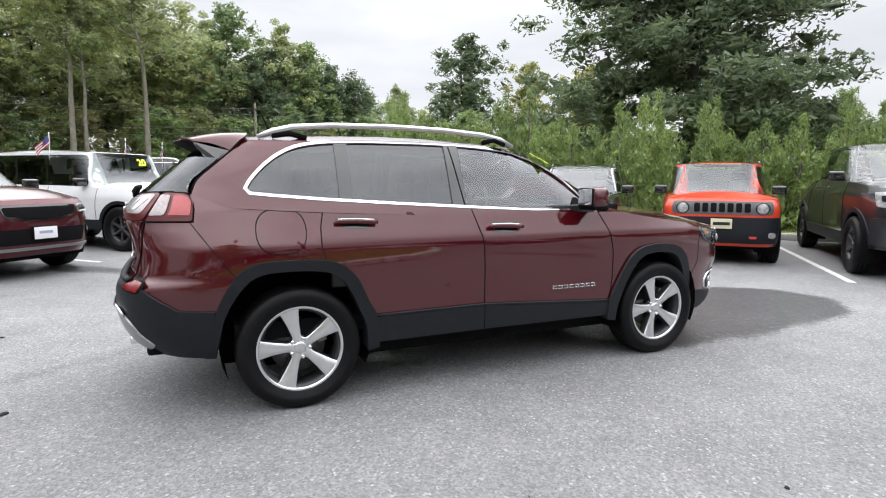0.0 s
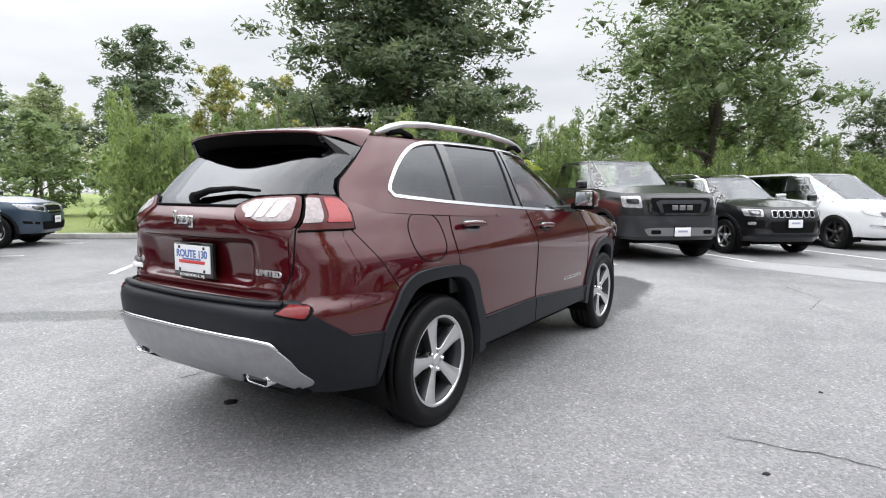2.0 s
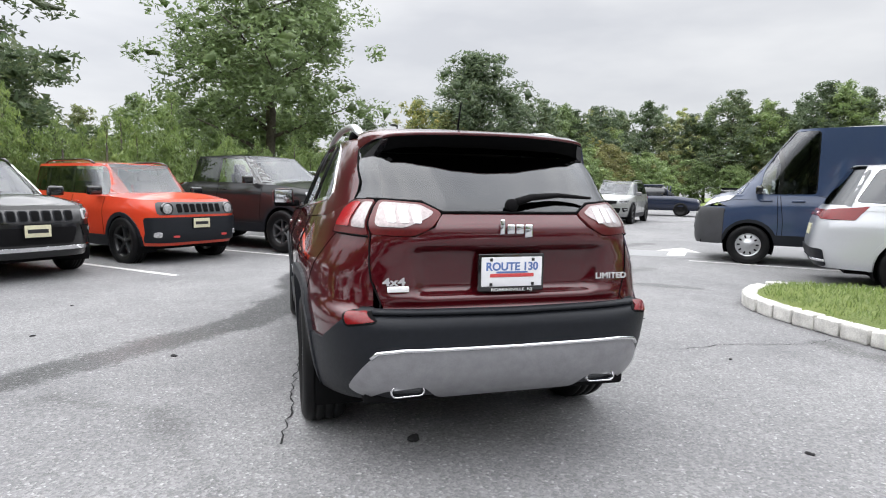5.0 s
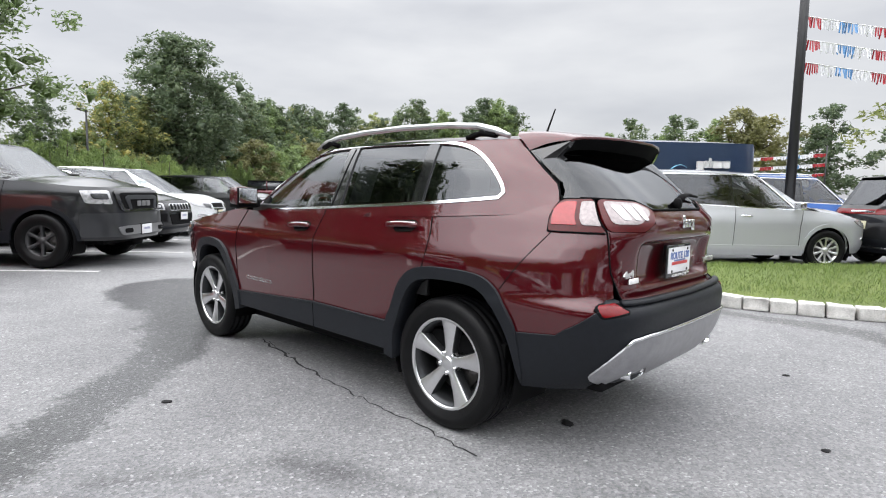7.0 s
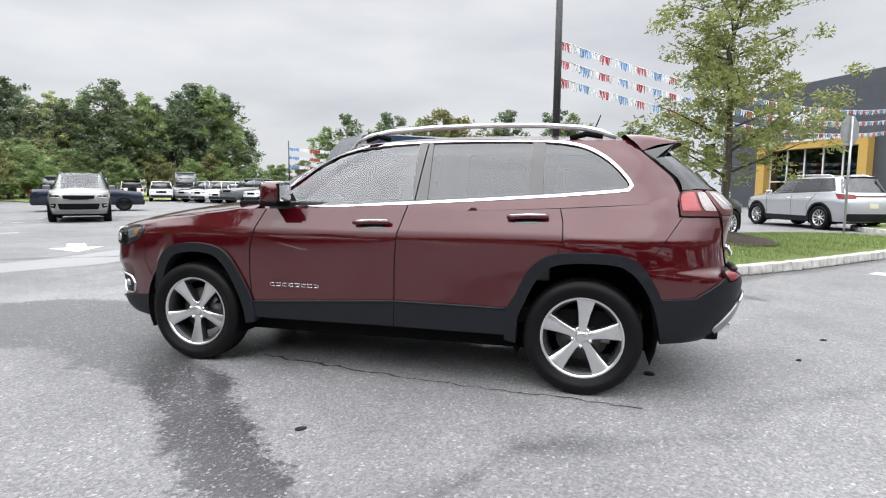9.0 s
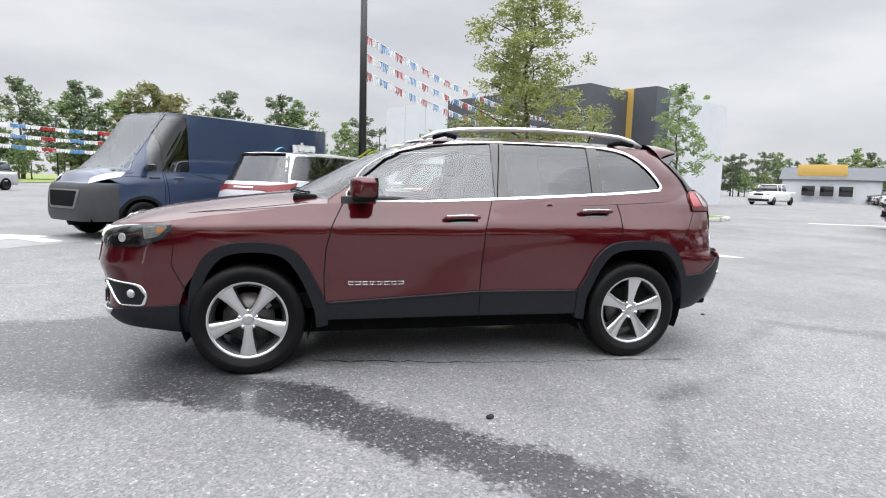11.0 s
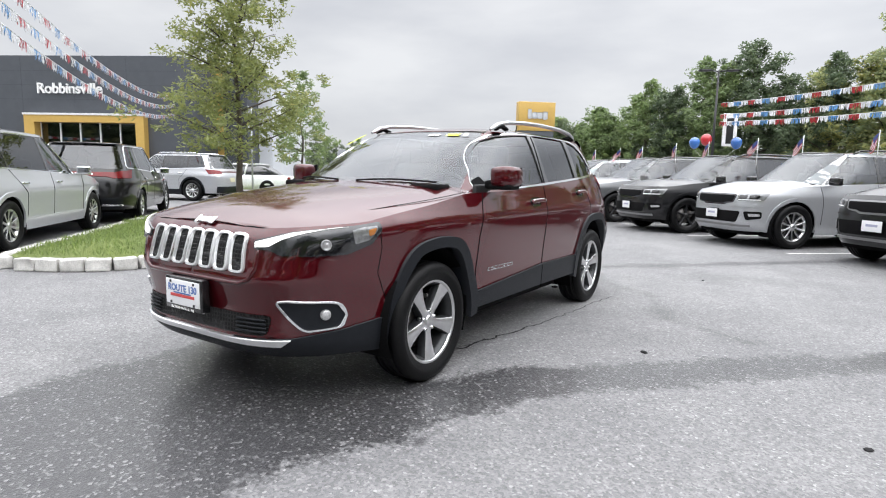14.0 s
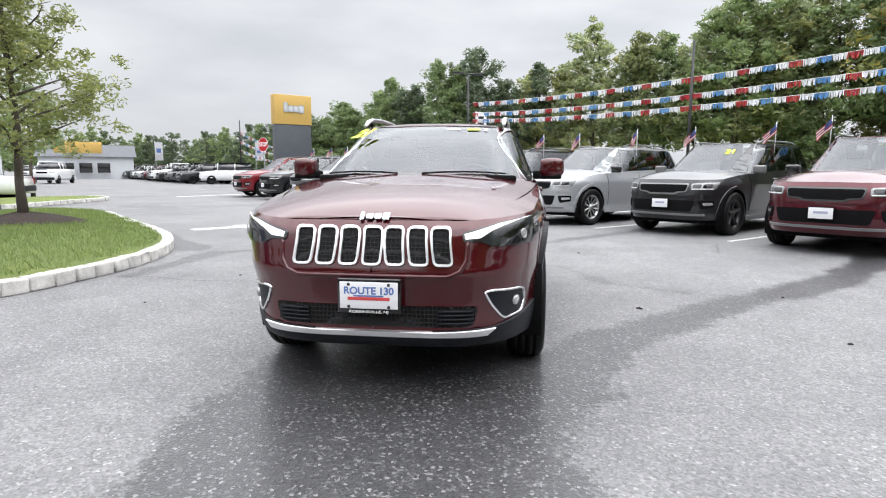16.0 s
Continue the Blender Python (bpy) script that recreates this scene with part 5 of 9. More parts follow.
        for y in (0.535, 0.485, 0.435):
            skin("lamp_cell", low, rounded([(lr(y + 0.018, 1.205), 1.205), (lr(y + 0.012, 1.14), 1.14), (lr(y - 0.02, 1.14), 1.14), (lr(y - 0.024, 1.205), 1.205)], 0.01), LENS_CELL, inner, (), 0.02, 0.0155, 0.002, s)
        # rear reflector
        rf = rounded([(lr(0.715, 0.755), 0.755), (lr(0.64, 0.760), 0.760), (lr(0.615, 0.732), 0.732), (lr(0.72, 0.715), 0.715)], 0.008)
        skin("reflector_frame", low, grown(rf, 0.008), BLACK_MATTE, car, (), 0.012, 0.012, 0.02, s)
        skin("rear_reflector", low, rf, LENS_RED, car, (), 0.012, 0.016, 0.006, s, "dark red bumper reflector")
        # exhaust tip
        bm = bmesh.new()
        ring_ = [(0.075, 0.0), (0.06, 0.028), (-0.06, 0.03), (-0.085, 0.006), (-0.075, -0.024), (0.06, -0.028)]
        rr = rounded(ring_, 0.02, 3)
        inn = grown(rr, -0.008)
        a = [[bm.verts.new((x, s * 0.475 + (-s) * -y, 0.418 + z)) for y, z in q] for x, q in ((-2.10, rr), (-2.232, rr), (-2.236, grown(rr, -0.004)), (-2.232, inn), (-2.12, inn))]
        for p, q in zip(a, a[1:]):
            for i in range(len(p)):
                bm.faces.new((p[i], p[(i + 1) % len(p)], q[(i + 1) % len(p)], q[i]))
        bm.faces.new(a[-1])
        bmesh.ops.recalc_face_normals(bm, faces=bm.faces)
        part("exhaust_tip", bm, CHROME, car, "chrome exhaust tip")
        box("exhaust_opening", (-2.15, s * 0.475, 0.418), (0.02, 0.125, 0.044), BLACK_MATTE, car)
        # head lamp
        hl = [(lf(0.445, 0.876), 0.876), (lf(0.452, 0.834), 0.834), (lf(0.534, 0.836), 0.836), (lf(0.59, 0.811), 0.811), (lf(0.69, 0.809), 0.809), (1.987, 0.811), (1.848, 0.857), (1.784, 0.925), (1.79, 0.960), (1.92, 0.948), (lf(0.62, 0.921), 0.921)]
        hl = rounded(hl, 0.012)
        lampf = skin("head_lamp", low, hl, LAMP_DARK, car, (), 0.02, 0.010, 0.03, s, "slim head lamp with white running light")
        outer = rounded([(1.955, 0.925), (1.945, 0.860), (1.865, 0.878), (1.812, 0.926), (1.815, 0.943), (1.90, 0.936)], 0.008)
        skin("lamp_reflector", low, outer, LENS_HEAD, lampf, (), 0.02, 0.013, 0.003, s)
        led = [(lf(0.456, 0.868), 0.868), (lf(0.462, 0.844), 0.844), (lf(0.53, 0.850), 0.850), (lf(0.585, 0.884), 0.884), (lf(0.64, 0.906), 0.906), (2.0, 0.934), (1.95, 0.940), (lf(0.62, 0.914), 0.914)]
        skin("running_light", low, led, LED, lampf, (), 0.02, 0.016, 0.003, s)
        skin("turn_signal", low, rounded([(1.87, 0.925), (1.868, 0.895), (1.84, 0.905), (1.822, 0.932)], 0.006), LENS_AMBER, lampf, (), 0.02, 0.0165, 0.003, s)
        skin("projector_housing", low, rounded([(lf(0.635, 0.866), 0.866), (lf(0.625, 0.830), 0.830), (lf(0.69, 0.818), 0.818), (1.975, 0.828), (1.968, 0.885), (2.03, 0.910), (lf(0.70, 0.896), 0.896)], 0.012), BLACK_GLOSS, lampf, (), 0.02, 0.0145, 0.002, s)
        px, pz = float(lf(0.735, 0.862)), 0.862
        c, n = low.at(px, pz), low.normal(px, pz)
        c[1] *= s
        n[1] *= s
        bm = bmesh.new()
        add_lathe(bm, [(0.027, 0.01), (0.027, 0.018), (0.023, 0.02), (0.020, 0.014), (0.010, 0.02), (0.0005, 0.022)], 20, Matrix.Translation(Vector(c)) @ Vector(n).to_track_quat("Z", "Y").to_matrix().to_4x4())
        part("projector", bm, LENS_CLEAR, lampf)
        # fog lamp
        fg = rounded([(lf(y_, z_), z_) for y_, z_ in ((0.562, 0.580), (0.600, 0.500), (0.638, 0.446), (0.656, 0.432), (0.735, 0.440), (0.752, 0.50), (0.742, 0.560), (0.725, 0.570), (0.60, 0.584))], 0.012)
        fog = skin("fog_light_bezel", low, grown(fg, 0.008), CHROME, car, (fg,), 0.02, 0.010, 0.02, s, "chrome fog light surround")
        skin("fog_light_recess", low, fg, CLAD, fog, (), 0.02, 0.002, 0, s)
        px, pz = float(lf(0.708, 0.508)), 0.508
        c, n = low.at(px, pz), low.normal(px, pz)
        c[1] *= s
        n[1] *= s
        bm = bmesh.new()
        add_lathe(bm, [(0.028, 0.0), (0.026, 0.012), (0.019, 0.017), (0.0005, 0.02)], 18, Matrix.Translation(Vector(c)) @ Vector(n).to_track_quat("Z", "Y").to_matrix().to_4x4())
        part("fog_light", bm, LENS_CLEAR, fog)
        for i in range(8):
            x = 0.382 + 0.0472 * i
            yb = float(low.flank(x, 0.585)) + 0.002
            bm = bmesh.new()
            for dx, dz, sx, sz in ((0, 0.0095, 0.035, 0.005), (0, -0.0095, 0.035, 0.005), (0.0145 if i % 3 else -0.0145, 0, 0.006, 0.022)):
                add_box(bm, x + dx, s * yb, 0.585 + dz, sx, 0.005, sz, 0.001)
            part("badge_letter", bm, CHROME, car)
    # fuel flap on the right
    fl = [(-1.44 + 0.135 * math.copysign(abs(math.cos(a)) ** 0.8, math.cos(a)), 1.03 + 0.125 * math.copysign(abs(math.sin(a)) ** 0.8, math.sin(a))) for a in [2 * math.pi * i / 28 for i in range(29)]]
    seam("fuel_flap", low, fl, GAP, car, 0.003, 0.0005, -1)
    # hood and roof
    edge = on_skin(low, hood_line, 0, 0.04)[0]
    cap("hood", edge, [(0.84, 1.19), (1.1, 1.158), (1.4, 1.125), (1.7, 1.085), (2.0, 1.028), (2.13, 0.985), (2.21, 0.949)], RED, car, 46, 25, 2.6)
    for s in (1, -1):
        pts = []
        for i in range(14):
            t = i / 13
            x = 0.98 + 1.12 * t
            yb = float(low.flank(x, 1.0))
            y = yb * (0.955 - 0.12 * t)
            zc = float(Tab([(0.84, 1.19), (1.1, 1.158), (1.4, 1.125), (1.7, 1.085), (2.0, 1.028), (2.13, 0.985), (2.21, 0.949)])(x))
            ze = float(np.interp(x, [0.86, 0.98, 1.1, 1.35, 1.6, 1.84, 2.1], [1.098, 1.094, 1.075, 1.038, 1.006, 0.968, 0.945]))
            pts.append((x, s * y, zc + (ze - zc) * (y / yb) ** 2.6 + 0.001))
        tube("hood_gap", pts, 0.0022, GAP, car, "", 5)
    edge = on_skin(top, [(top.front(0, zt), zt), (top.front(0.53, zt), zt), (0.0, zt), (-0.7, zt), (-1.4, zt), (top.rear(0.50, zt), zt), (top.rear(0, zt), zt)], 0, 0.04)[0]
    cap("roof", edge, [(0.27, 1.55), (0.1, 1.578), (-0.2, 1.603), (-0.65, 1.616), (-1.2, 1.606), (-1.6, 1.588), (-1.78, 1.575)], RED, car, 40, 21, 3.0)
    # glass
    skin("windshield", top, [(top.front(0.775, 1.06), 1.06), (top.front(0.70, 1.22), 1.22), (top.front(0.59, 1.40), 1.40), (top.front(0.52, 1.525), 1.525), (top.front(0, 1.538), 1.538), (top.front(-0.52, 1.525), 1.525), (top.front(-0.59, 1.40), 1.40),
                             (top.front(-0.70, 1.22), 1.22), (top.front(-0.775, 1.06), 1.06)], GLASS_CLEAR, car, (), 0.05, 0.003)
    pane = [(q_ - 0.012, z_) for q_, z_ in gate_line[1:]] + [(top.rear(0.60, 1.236), 1.236), (top.rear(0.40, 1.228), 1.228), (top.rear(0.33, 1.19), 1.19), *mid(top.rear, 1.19, 1.53), tq(-1.70, 0.55, 1.53)]
    for s in (1, -1):
        skin("rear_window", top, pane, GLASS_REAR, car, (), 0.04, 0.006, 0, s)
        seam("gate_gap", top, gate_line, GAP, car, 0.005, 0.001, s)
    # unseen black slab added behind the rear glass to keep the screen dark
    box("rear_glass_backing", (-1.93, 0, 1.30), (0.02, 1.08, 0.42), BLACK_MATTE, car, "", 0, Matrix.Rotation(radians(42), 3, "Y"))
    # spoiler: a red wing that runs down to the gate gap on each side, black fins and underside
    fore = [(-1.676, 0.611, 1.482), (-1.635, 0.610, 1.528), (-1.59, 0.60, 1.565), (-1.575, 0.56, 1.584), (-1.568, 0.46, 1.594), (-1.565, 0.25, 1.601), (-1.565, 0.0, 1.603)]
    aft = [(-1.862, 0.525, 1.530), (-1.872, 0.520, 1.538), (-1.882, 0.50, 1.545), (-1.895, 0.46, 1.550), (-1.93, 0.36, 1.555), (-1.965, 0.18, 1.559), (-1.975, 0.0, 1.560)]
    fore, aft = ([(x, y, z) for x, y, z in q] + [(x, -y, z) for x, y, z in q[-2::-1]] for q in (fore, aft))
    bm = bmesh.new()
    rows = []
    for p, q in zip(fore, aft):
        p, q = Vector(p), Vector(q)
        row = [p + (q - p) * t + Vector((0, 0, 0.012 * math.sin(math.pi * t))) for t in (0, 0.2, 0.4, 0.6, 0.8, 0.95, 1.0)]
        row += [q + Vector((0.004, 0, -0.012)), q + Vector((0.02, 0, -0.02)), Vector((-1.815 + 0.02 * (1 - abs(q.y) / 0.55), q.y * 1.03, 1.462 + 0.012 * (1 - abs(q.y) / 0.55)))]
        rows.append([bm.verts.new(v) for v in row])
    for p, q in zip(rows, rows[1:]):
        for i in range(len(p) - 1):
            f = bm.faces.new((p[i], q[i], q[i + 1], p[i + 1]))
            f.material_index = 1 if i >= 7 else 0
    bmesh.ops.recalc_face_normals(bm, faces=bm.faces)
    part("spoiler", bm, [RED, BLACK_MATTE], car, "red roof spoiler with a black underside")
    for s in (1, -1):
        bm = bmesh.new()
        tri = [(-1.682, 0.612, 1.478), (-1.862, 0.528, 1.526), (-1.845, 0.535, 1.495), (-1.80, 0.565, 1.44), (-1.80, 0.60, 1.375), (-1.74, 0.618, 1.425)]
        a_, b_ = [bm.verts.new((x, s * y, z)) for x, y, z in tri], [bm.verts.new((x - 0.004, s * (y - 0.03), z)) for x, y, z in tri]
        bm.faces.new(a_)
        bm.faces.new(b_[::-1])
        for i in range(len(tri)):
            bm.faces.new((a_[i], a_[i - 1], b_[i - 1], b_[i]))
        bmesh.ops.recalc_face_normals(bm, faces=bm.faces)
        part("spoiler_fin", bm, BLACK_GLOSS, car, "gloss black fin beside the rear window", False)
    # tailgate
    gate = [(lr(0.612, 1.09), 1.09), (lr(0.45, 1.088), 1.088), (lr(0.36, 1.13), 1.13), (lr(0.32, 1.186), 1.186), (lr(-0.32, 1.186), 1.186), (lr(-0.36, 1.13), 1.13), (lr(-0.45, 1.088), 1.088), (lr(-0.612, 1.09), 1.09), (lr(-0.615, 0.90), 0.90),
            (lr(-0.60, 0.752), 0.752), (lr(0.60, 0.752), 0.752), (lr(0.615, 0.90), 0.90)]

    def gate_shape(P, X, Nn):
        y, z = np.abs(X[:, 1]), X[:, 2]

        def ss(a, b, v):
            t = np.clip((v - a) / (b - a), 0, 1)
            return t * t * (3 - 2 * t)
        edge_y = 0.40 + (z - 0.83) * 0.16
        recess = (1 - ss(0, 1, (y - edge_y + 0.035) / 0.09)) * ss(0.815, 0.85, z) * (1 - ss(1.015, 1.055, z))
        lip = ss(0.79, 0.825, z) * (1 - ss(0.80, 0.87, z)) * (1 - ss(0.50, 0.60, y))
        ridge = ss(1.03, 1.07, z) * (1 - ss(1.07, 1.16, z))
        return Nn * (-0.040 * recess + 0.020 * lip + 0.006 * ridge)[:, None]
    tg = skin("tailgate", low, gate, RED, car, (), 0.016, 0.002, 0, 1, "", gate_shape)
    for s in (1, -1):
        seam("gate_gap", low, [(lr(0.573, 1.24), 1.24), (lr(0.62, 1.09), 1.09), (lr(0.622, 0.90), 0.90), (lr(0.607, 0.748), 0.748)], GAP, car, 0.0038, 0.002, s)
    seam("gate_glass_edge", low, [(lr(0.61, 1.242), 1.242), (lr(0.40, 1.232), 1.232), (lr(0.32, 1.19), 1.19), (lr(-0.32, 1.19), 1.19), (lr(-0.40, 1.232), 1.232), (lr(-0.61, 1.242), 1.242)], GAP, car, 0.006, 0.006)
    tube("rear_wiper", [(-2.20, -0.02, 1.238), (-2.185, -0.1, 1.262), (-2.16, -0.25, 1.273), (-2.15, -0.42, 1.262)], [0.024, 0.02, 0.014, 0.008], BLACK_MATTE, car, "black rear wiper", 8, 0.8)
    bm = bmesh.new()
    add_lathe(bm, [(0.03, 0.0), (0.03, 0.02), (0.022, 0.028), (0.0005, 0.03)], 16, Matrix.Translation((-2.19, 0.0, 1.225)) @ Matrix.Rotation(radians(-90), 4, "Y"))
    part("wiper_hub", bm, BLACK_MATTE, car)

    def rtext(nm, body, size, mat, y, z, off=0.004, lb="", bold=0.0, xs=1.0):
        c, n = low.at(lr(y, z), z), low.normal(lr(y, z), z)
        m = Matrix.Translation(Vector(c) + Vector(n) * off) @ Euler((radians(90), 0, radians(-90))).to_matrix().to_4x4()
        return text(nm, body, size, mat, tg, m, lb, 0.003, bold, xs)
    for y, dz, w_, h_ in ((0.066, 0.006, 0.022, 0.066), (0.026, -0.004, 0.036, 0.042), (-0.016, -0.004, 0.036, 0.042), (-0.058, -0.012, 0.036, 0.058)):
        box("badge_block", (-2.2635, y, 1.128 + dz), (0.014, w_, h_), CHROME, tg, "", 0.006)
    rtext("badge", "LIMITED", 0.037, SATIN_CHROME, -0.52, 0.897, 0.010, "chrome lettering", 0.0012, 1.25)
    rtext("badge", "4x4", 0.046, SATIN_CHROME, 0.527, 0.893, 0.012, "chrome lettering", 0.0012, 1.45)
    box("dealer_badge", (-2.216, 0.515, 0.865), (0.008, 0.095, 0.026), WHITE_INK, tg, "white dealer sticker", 0.004)
    # plates
    for front_side in (0, 1):
        x, z, d = ((2.372, 0.572, 1) if front_side else (-2.222, 0.928, -1))
        pf = box("plate_frame", (x - d * (0.022 if front_side else 0.008), 0, z), (0.022 if not front_side else 0.05, 0.315, 0.172), BLACK_GLOSS, car, "black plate frame", 0.006)
        box("dealer_plate", (x + d * 0.004, 0, z + 0.004), (0.006, 0.29, 0.132), PLATE_WHITE, pf, "white dealer plate", 0.002)
        r = Euler((radians(90), 0, radians(90 * d))).to_matrix().to_4x4()
        text("plate_print", "ROUTE 130", 0.05, INK_BLUE, pf, Matrix.Translation((x + d * 0.0075, 0, z + 0.026)) @ r, "blue block lettering", 0.001, 0.0015, 1.0)
        box("plate_ribbon", (x + d * 0.0075, 0, z - 0.012), (0.002, 0.21, 0.016), INK_RED, pf, "", 0.0008)
        box("plate_ribbon", (x + d * 0.008, 0, z + 0.002), (0.002, 0.15, 0.008), INK_BLUE, pf, "", 0.0008)
        for y in (0.1, -0.1):
            for zz in (0.058, -0.052):
                box("plate_screw", (x + d * 0.008, y, z + zz), (0.006, 0.014, 0.014), INK_BLACK, pf, "", 0.003)
        text("plate_frame_lettering", "ROBBINSVILLE, NJ", 0.018, WHITE_INK, pf, Matrix.Translation((x + d * 0.0085, 0, z - 0.077)) @ r, "small white lettering", 0.0008, 0.0, 1.4)
    # rear bumper: black cladding, silver lower panel, chrome strip
    bump_poly = [(-1.80, 0.335), (-1.80, 0.605), (-1.985, 0.617), (-2.05, 0.667), (-2.10, 0.737), (-2.115, 0.785), (lr(0.62, 0.785), 0.785), (lr(0.60, 0.752), 0.752)] + mid(lr, 0.752, 0.40)
    bump_bottom = [(lr(0.45, 0.39), 0.39), (lr(0.62, 0.355), 0.355)]
    for s in (1, -1):
        skin("rear_bumper", low, bump_poly + bump_bottom, CLAD, car, (), 0.03, 0.012, 0.04, s)
    ledge = [(lr(0.62, 0.755), 0.755), (lr(0, 0.75), 0.75), (lr(-0.62, 0.755), 0.755)]
    seam("bumper_ledge", low, ledge, CLAD, car, 0.02, 0.02, 1, "", 0.05, 8, 0.6)
    sil = rounded([(lr(0.50, 0.618), 0.618), (lr(0.60, 0.605), 0.605), (lr(0.655, 0.54), 0.54), (lr(0.70, 0.42), 0.42), (lr(0.62, 0.385), 0.385), (lr(0.56, 0.43), 0.43), (lr(0.40, 0.455), 0.455), (lr(0.33, 0.385), 0.385), (lr(-0.33, 0.385), 0.385),
                   (lr(-0.40, 0.455), 0.455), (lr(-0.56, 0.43), 0.43), (lr(-0.62, 0.385), 0.385), (lr(-0.70, 0.42), 0.42), (lr(-0.655, 0.54), 0.54), (lr(-0.60, 0.605), 0.605), (lr(-0.50, 0.618), 0.618)], 0.03)
    skin("bumper_panel", low, sil, plain("satin_grey_panel", (0.30, 0.30, 0.315), 0.33, 0.55, vary=0.12, scale=20), car, (), 0.03, 0.022, 0.04, 1, "satin silver lower bumper panel")
    seam("bumper_chrome", low, [(lr(0.625, 0.585), 0.585), (lr(0.60, 0.610), 0.610), (lr(0.50, 0.622), 0.622), (lr(0, 0.618), 0.618), (lr(-0.50, 0.622), 0.622), (lr(-0.60, 0.610), 0.610), (lr(-0.625, 0.585), 0.585)], CHROME, car, 0.010, 0.024)
    box("bumper_underside", (-2.05, 0, 0.37), (0.2, 1.3, 0.06), BLACK_MATTE, car, "", 0.02)
    # front fascia
    right = lambda pts: [(float(2 * lf(0.0, z) - q), z) for q, z in pts[::-1]]
    fascia = [(1.80, 0.975), (1.80, 0.955), (1.78, 0.83), (1.80, 0.70), (1.73, 0.56), (1.716, 0.455), (lf(0.80, 0.435), 0.435), (lf(0.60, 0.395), 0.395)] + mid(lf, 0.38, 0.945)
    topf = [(lf(0.46, 0.935), 0.935), (lf(0.62, 0.945), 0.945), (1.84, 0.968)]
    lower = rounded([(lf(0.53, 0.51), 0.51), (lf(0.50, 0.405), 0.405), (lf(-0.50, 0.405), 0.405), (lf(-0.53, 0.51), 0.51)], 0.03)

    def nose_shape(P, X, Nn):
        """The grille panel stands back a little under the hood's lip and a crease runs along its foot."""
        y, z = np.abs(X[:, 1]), X[:, 2]
        t = np.clip((0.47 - y) / 0.03, 0, 1) * np.clip((z - 0.675) / 0.02, 0, 1)
        return Nn * (-0.005 * t)[:, None]
    for s in (1, -1):
        skin("front_bumper", low, fascia + topf, RED, car, (), 0.025, 0, 0, s, "", nose_shape)
        skin("lower_cladding", low, [(1.716, 0.455), (lf(0.80, 0.435), 0.435), (lf(0.60, 0.395), 0.395), *mid(lf, 0.375, 0.30), (lf(0.6, 0.30), 0.30), (1.70, 0.27)], CLAD, car, (), 0.03, 0.014, 0.05, s)
    seam("nose_crease", low, [(lf(0.475, 0.85), 0.85), (lf(0.47, 0.74), 0.74), (lf(0.44, 0.69), 0.69), (lf(0.38, 0.665), 0.665), (lf(-0.38, 0.665), 0.665), (lf(-0.44, 0.69), 0.69), (lf(-0.47, 0.74), 0.74), (lf(-0.475, 0.85), 0.85)], RED, car, 0.011, -0.002, 1, "", 0.03, 8)
    for k, s in ((0, 1), (1, 1), (2, 1), (3, 1), (0, -1), (1, -1), (2, -1)):
        y = (k - 3) * 0.1195
        lean = 0.010 * (k - 3) / 3
        po = rounded([(lf(y - 0.052 - lean * 1.2, 0.905), 0.905), (lf(y - 0.050, 0.715), 0.715), (lf(y + 0.050, 0.715), 0.715), (lf(y + 0.052 - lean * 1.2, 0.905), 0.905)], 0.03)
        pi = grown(po, -0.011)
        fr = skin("grille_ring", low, po, SATIN_CHROME, car, (pi,), 0.02, 0.012, 0.03, s, "chrome ring of one grille slot")
        skin("grille_mesh", low, pi, GRILLE_MESH, fr, (), 0.02, -0.002, 0, s)
    tilt = Matrix.Rotation(radians(-50), 3, "Y")
    for y, w_, h_ in ((-0.066, 0.022, 0.056), (-0.026, 0.036, 0.038), (0.016, 0.036, 0.038), (0.058, 0.036, 0.05)):
        box("badge_block", (2.226, y, 0.952), (0.012, w_, h_), CHROME, car, "", 0.005, tilt)
    skin("lower_grille", low, lower, GRILLE_MESH, car, (), 0.03, 0.004, 0, 1, "black honeycomb lower grille")
    for s in (1, -1):
        for z in (0.425, 0.445, 0.465, 0.485):
            seam("grille_slat", low, [(lf(0.50 * s, z), z), (lf(0.33 * s, z), z)], CLAD, car, 0.006, 0.012)
    skin("skid_trim", low, [(lf(0.60, 0.392), 0.392), (lf(0.56, 0.362), 0.362), (lf(-0.56, 0.362), 0.362), (lf(-0.60, 0.392), 0.392), (lf(-0.3, 0.385), 0.385), (lf(0.3, 0.385), 0.385)], SATIN_CHROME, car, (), 0.03, 0.026, 0.03, 1, "bright lower bumper strip")
    # front wipers, antenna
    for y0, y1 in ((0.62, 0.05), (-0.12, -0.66)):
        pts = []
        for i in range(7):
            y = y0 + (y1 - y0) * i / 6
            z = 1.150 + 0.012 * math.sin(math.pi * i / 6)
            c, n = top.at(top.front(y, z), z), top.normal(top.front(y, z), z)
            pts.append(tuple(c + n * 0.014))
        tube("wiper", pts, 0.0065, BLACK_MATTE, car, "", 6)
    tube("antenna", [(-1.36, 0.0, 1.60), (-1.37, 0, 1.63), (-1.43, 0.0, 1.78)], [0.014, 0.007, 0.004], BLACK_MATTE, car, "thin black roof antenna", 6)
    box("cowl", (1.0, 0, 1.12), (0.16, 1.4, 0.06), BLACK_MATTE, car, "", 0.02)
    # windshield stickers
    left, right, base, head = [Vector(top.at(top.front(y, z), z)) for y, z in ((-0.62, 1.435), (-0.40, 1.435), (-0.51, 1.385), (-0.51, 1.485))]
    xax = (right - left).normalized()
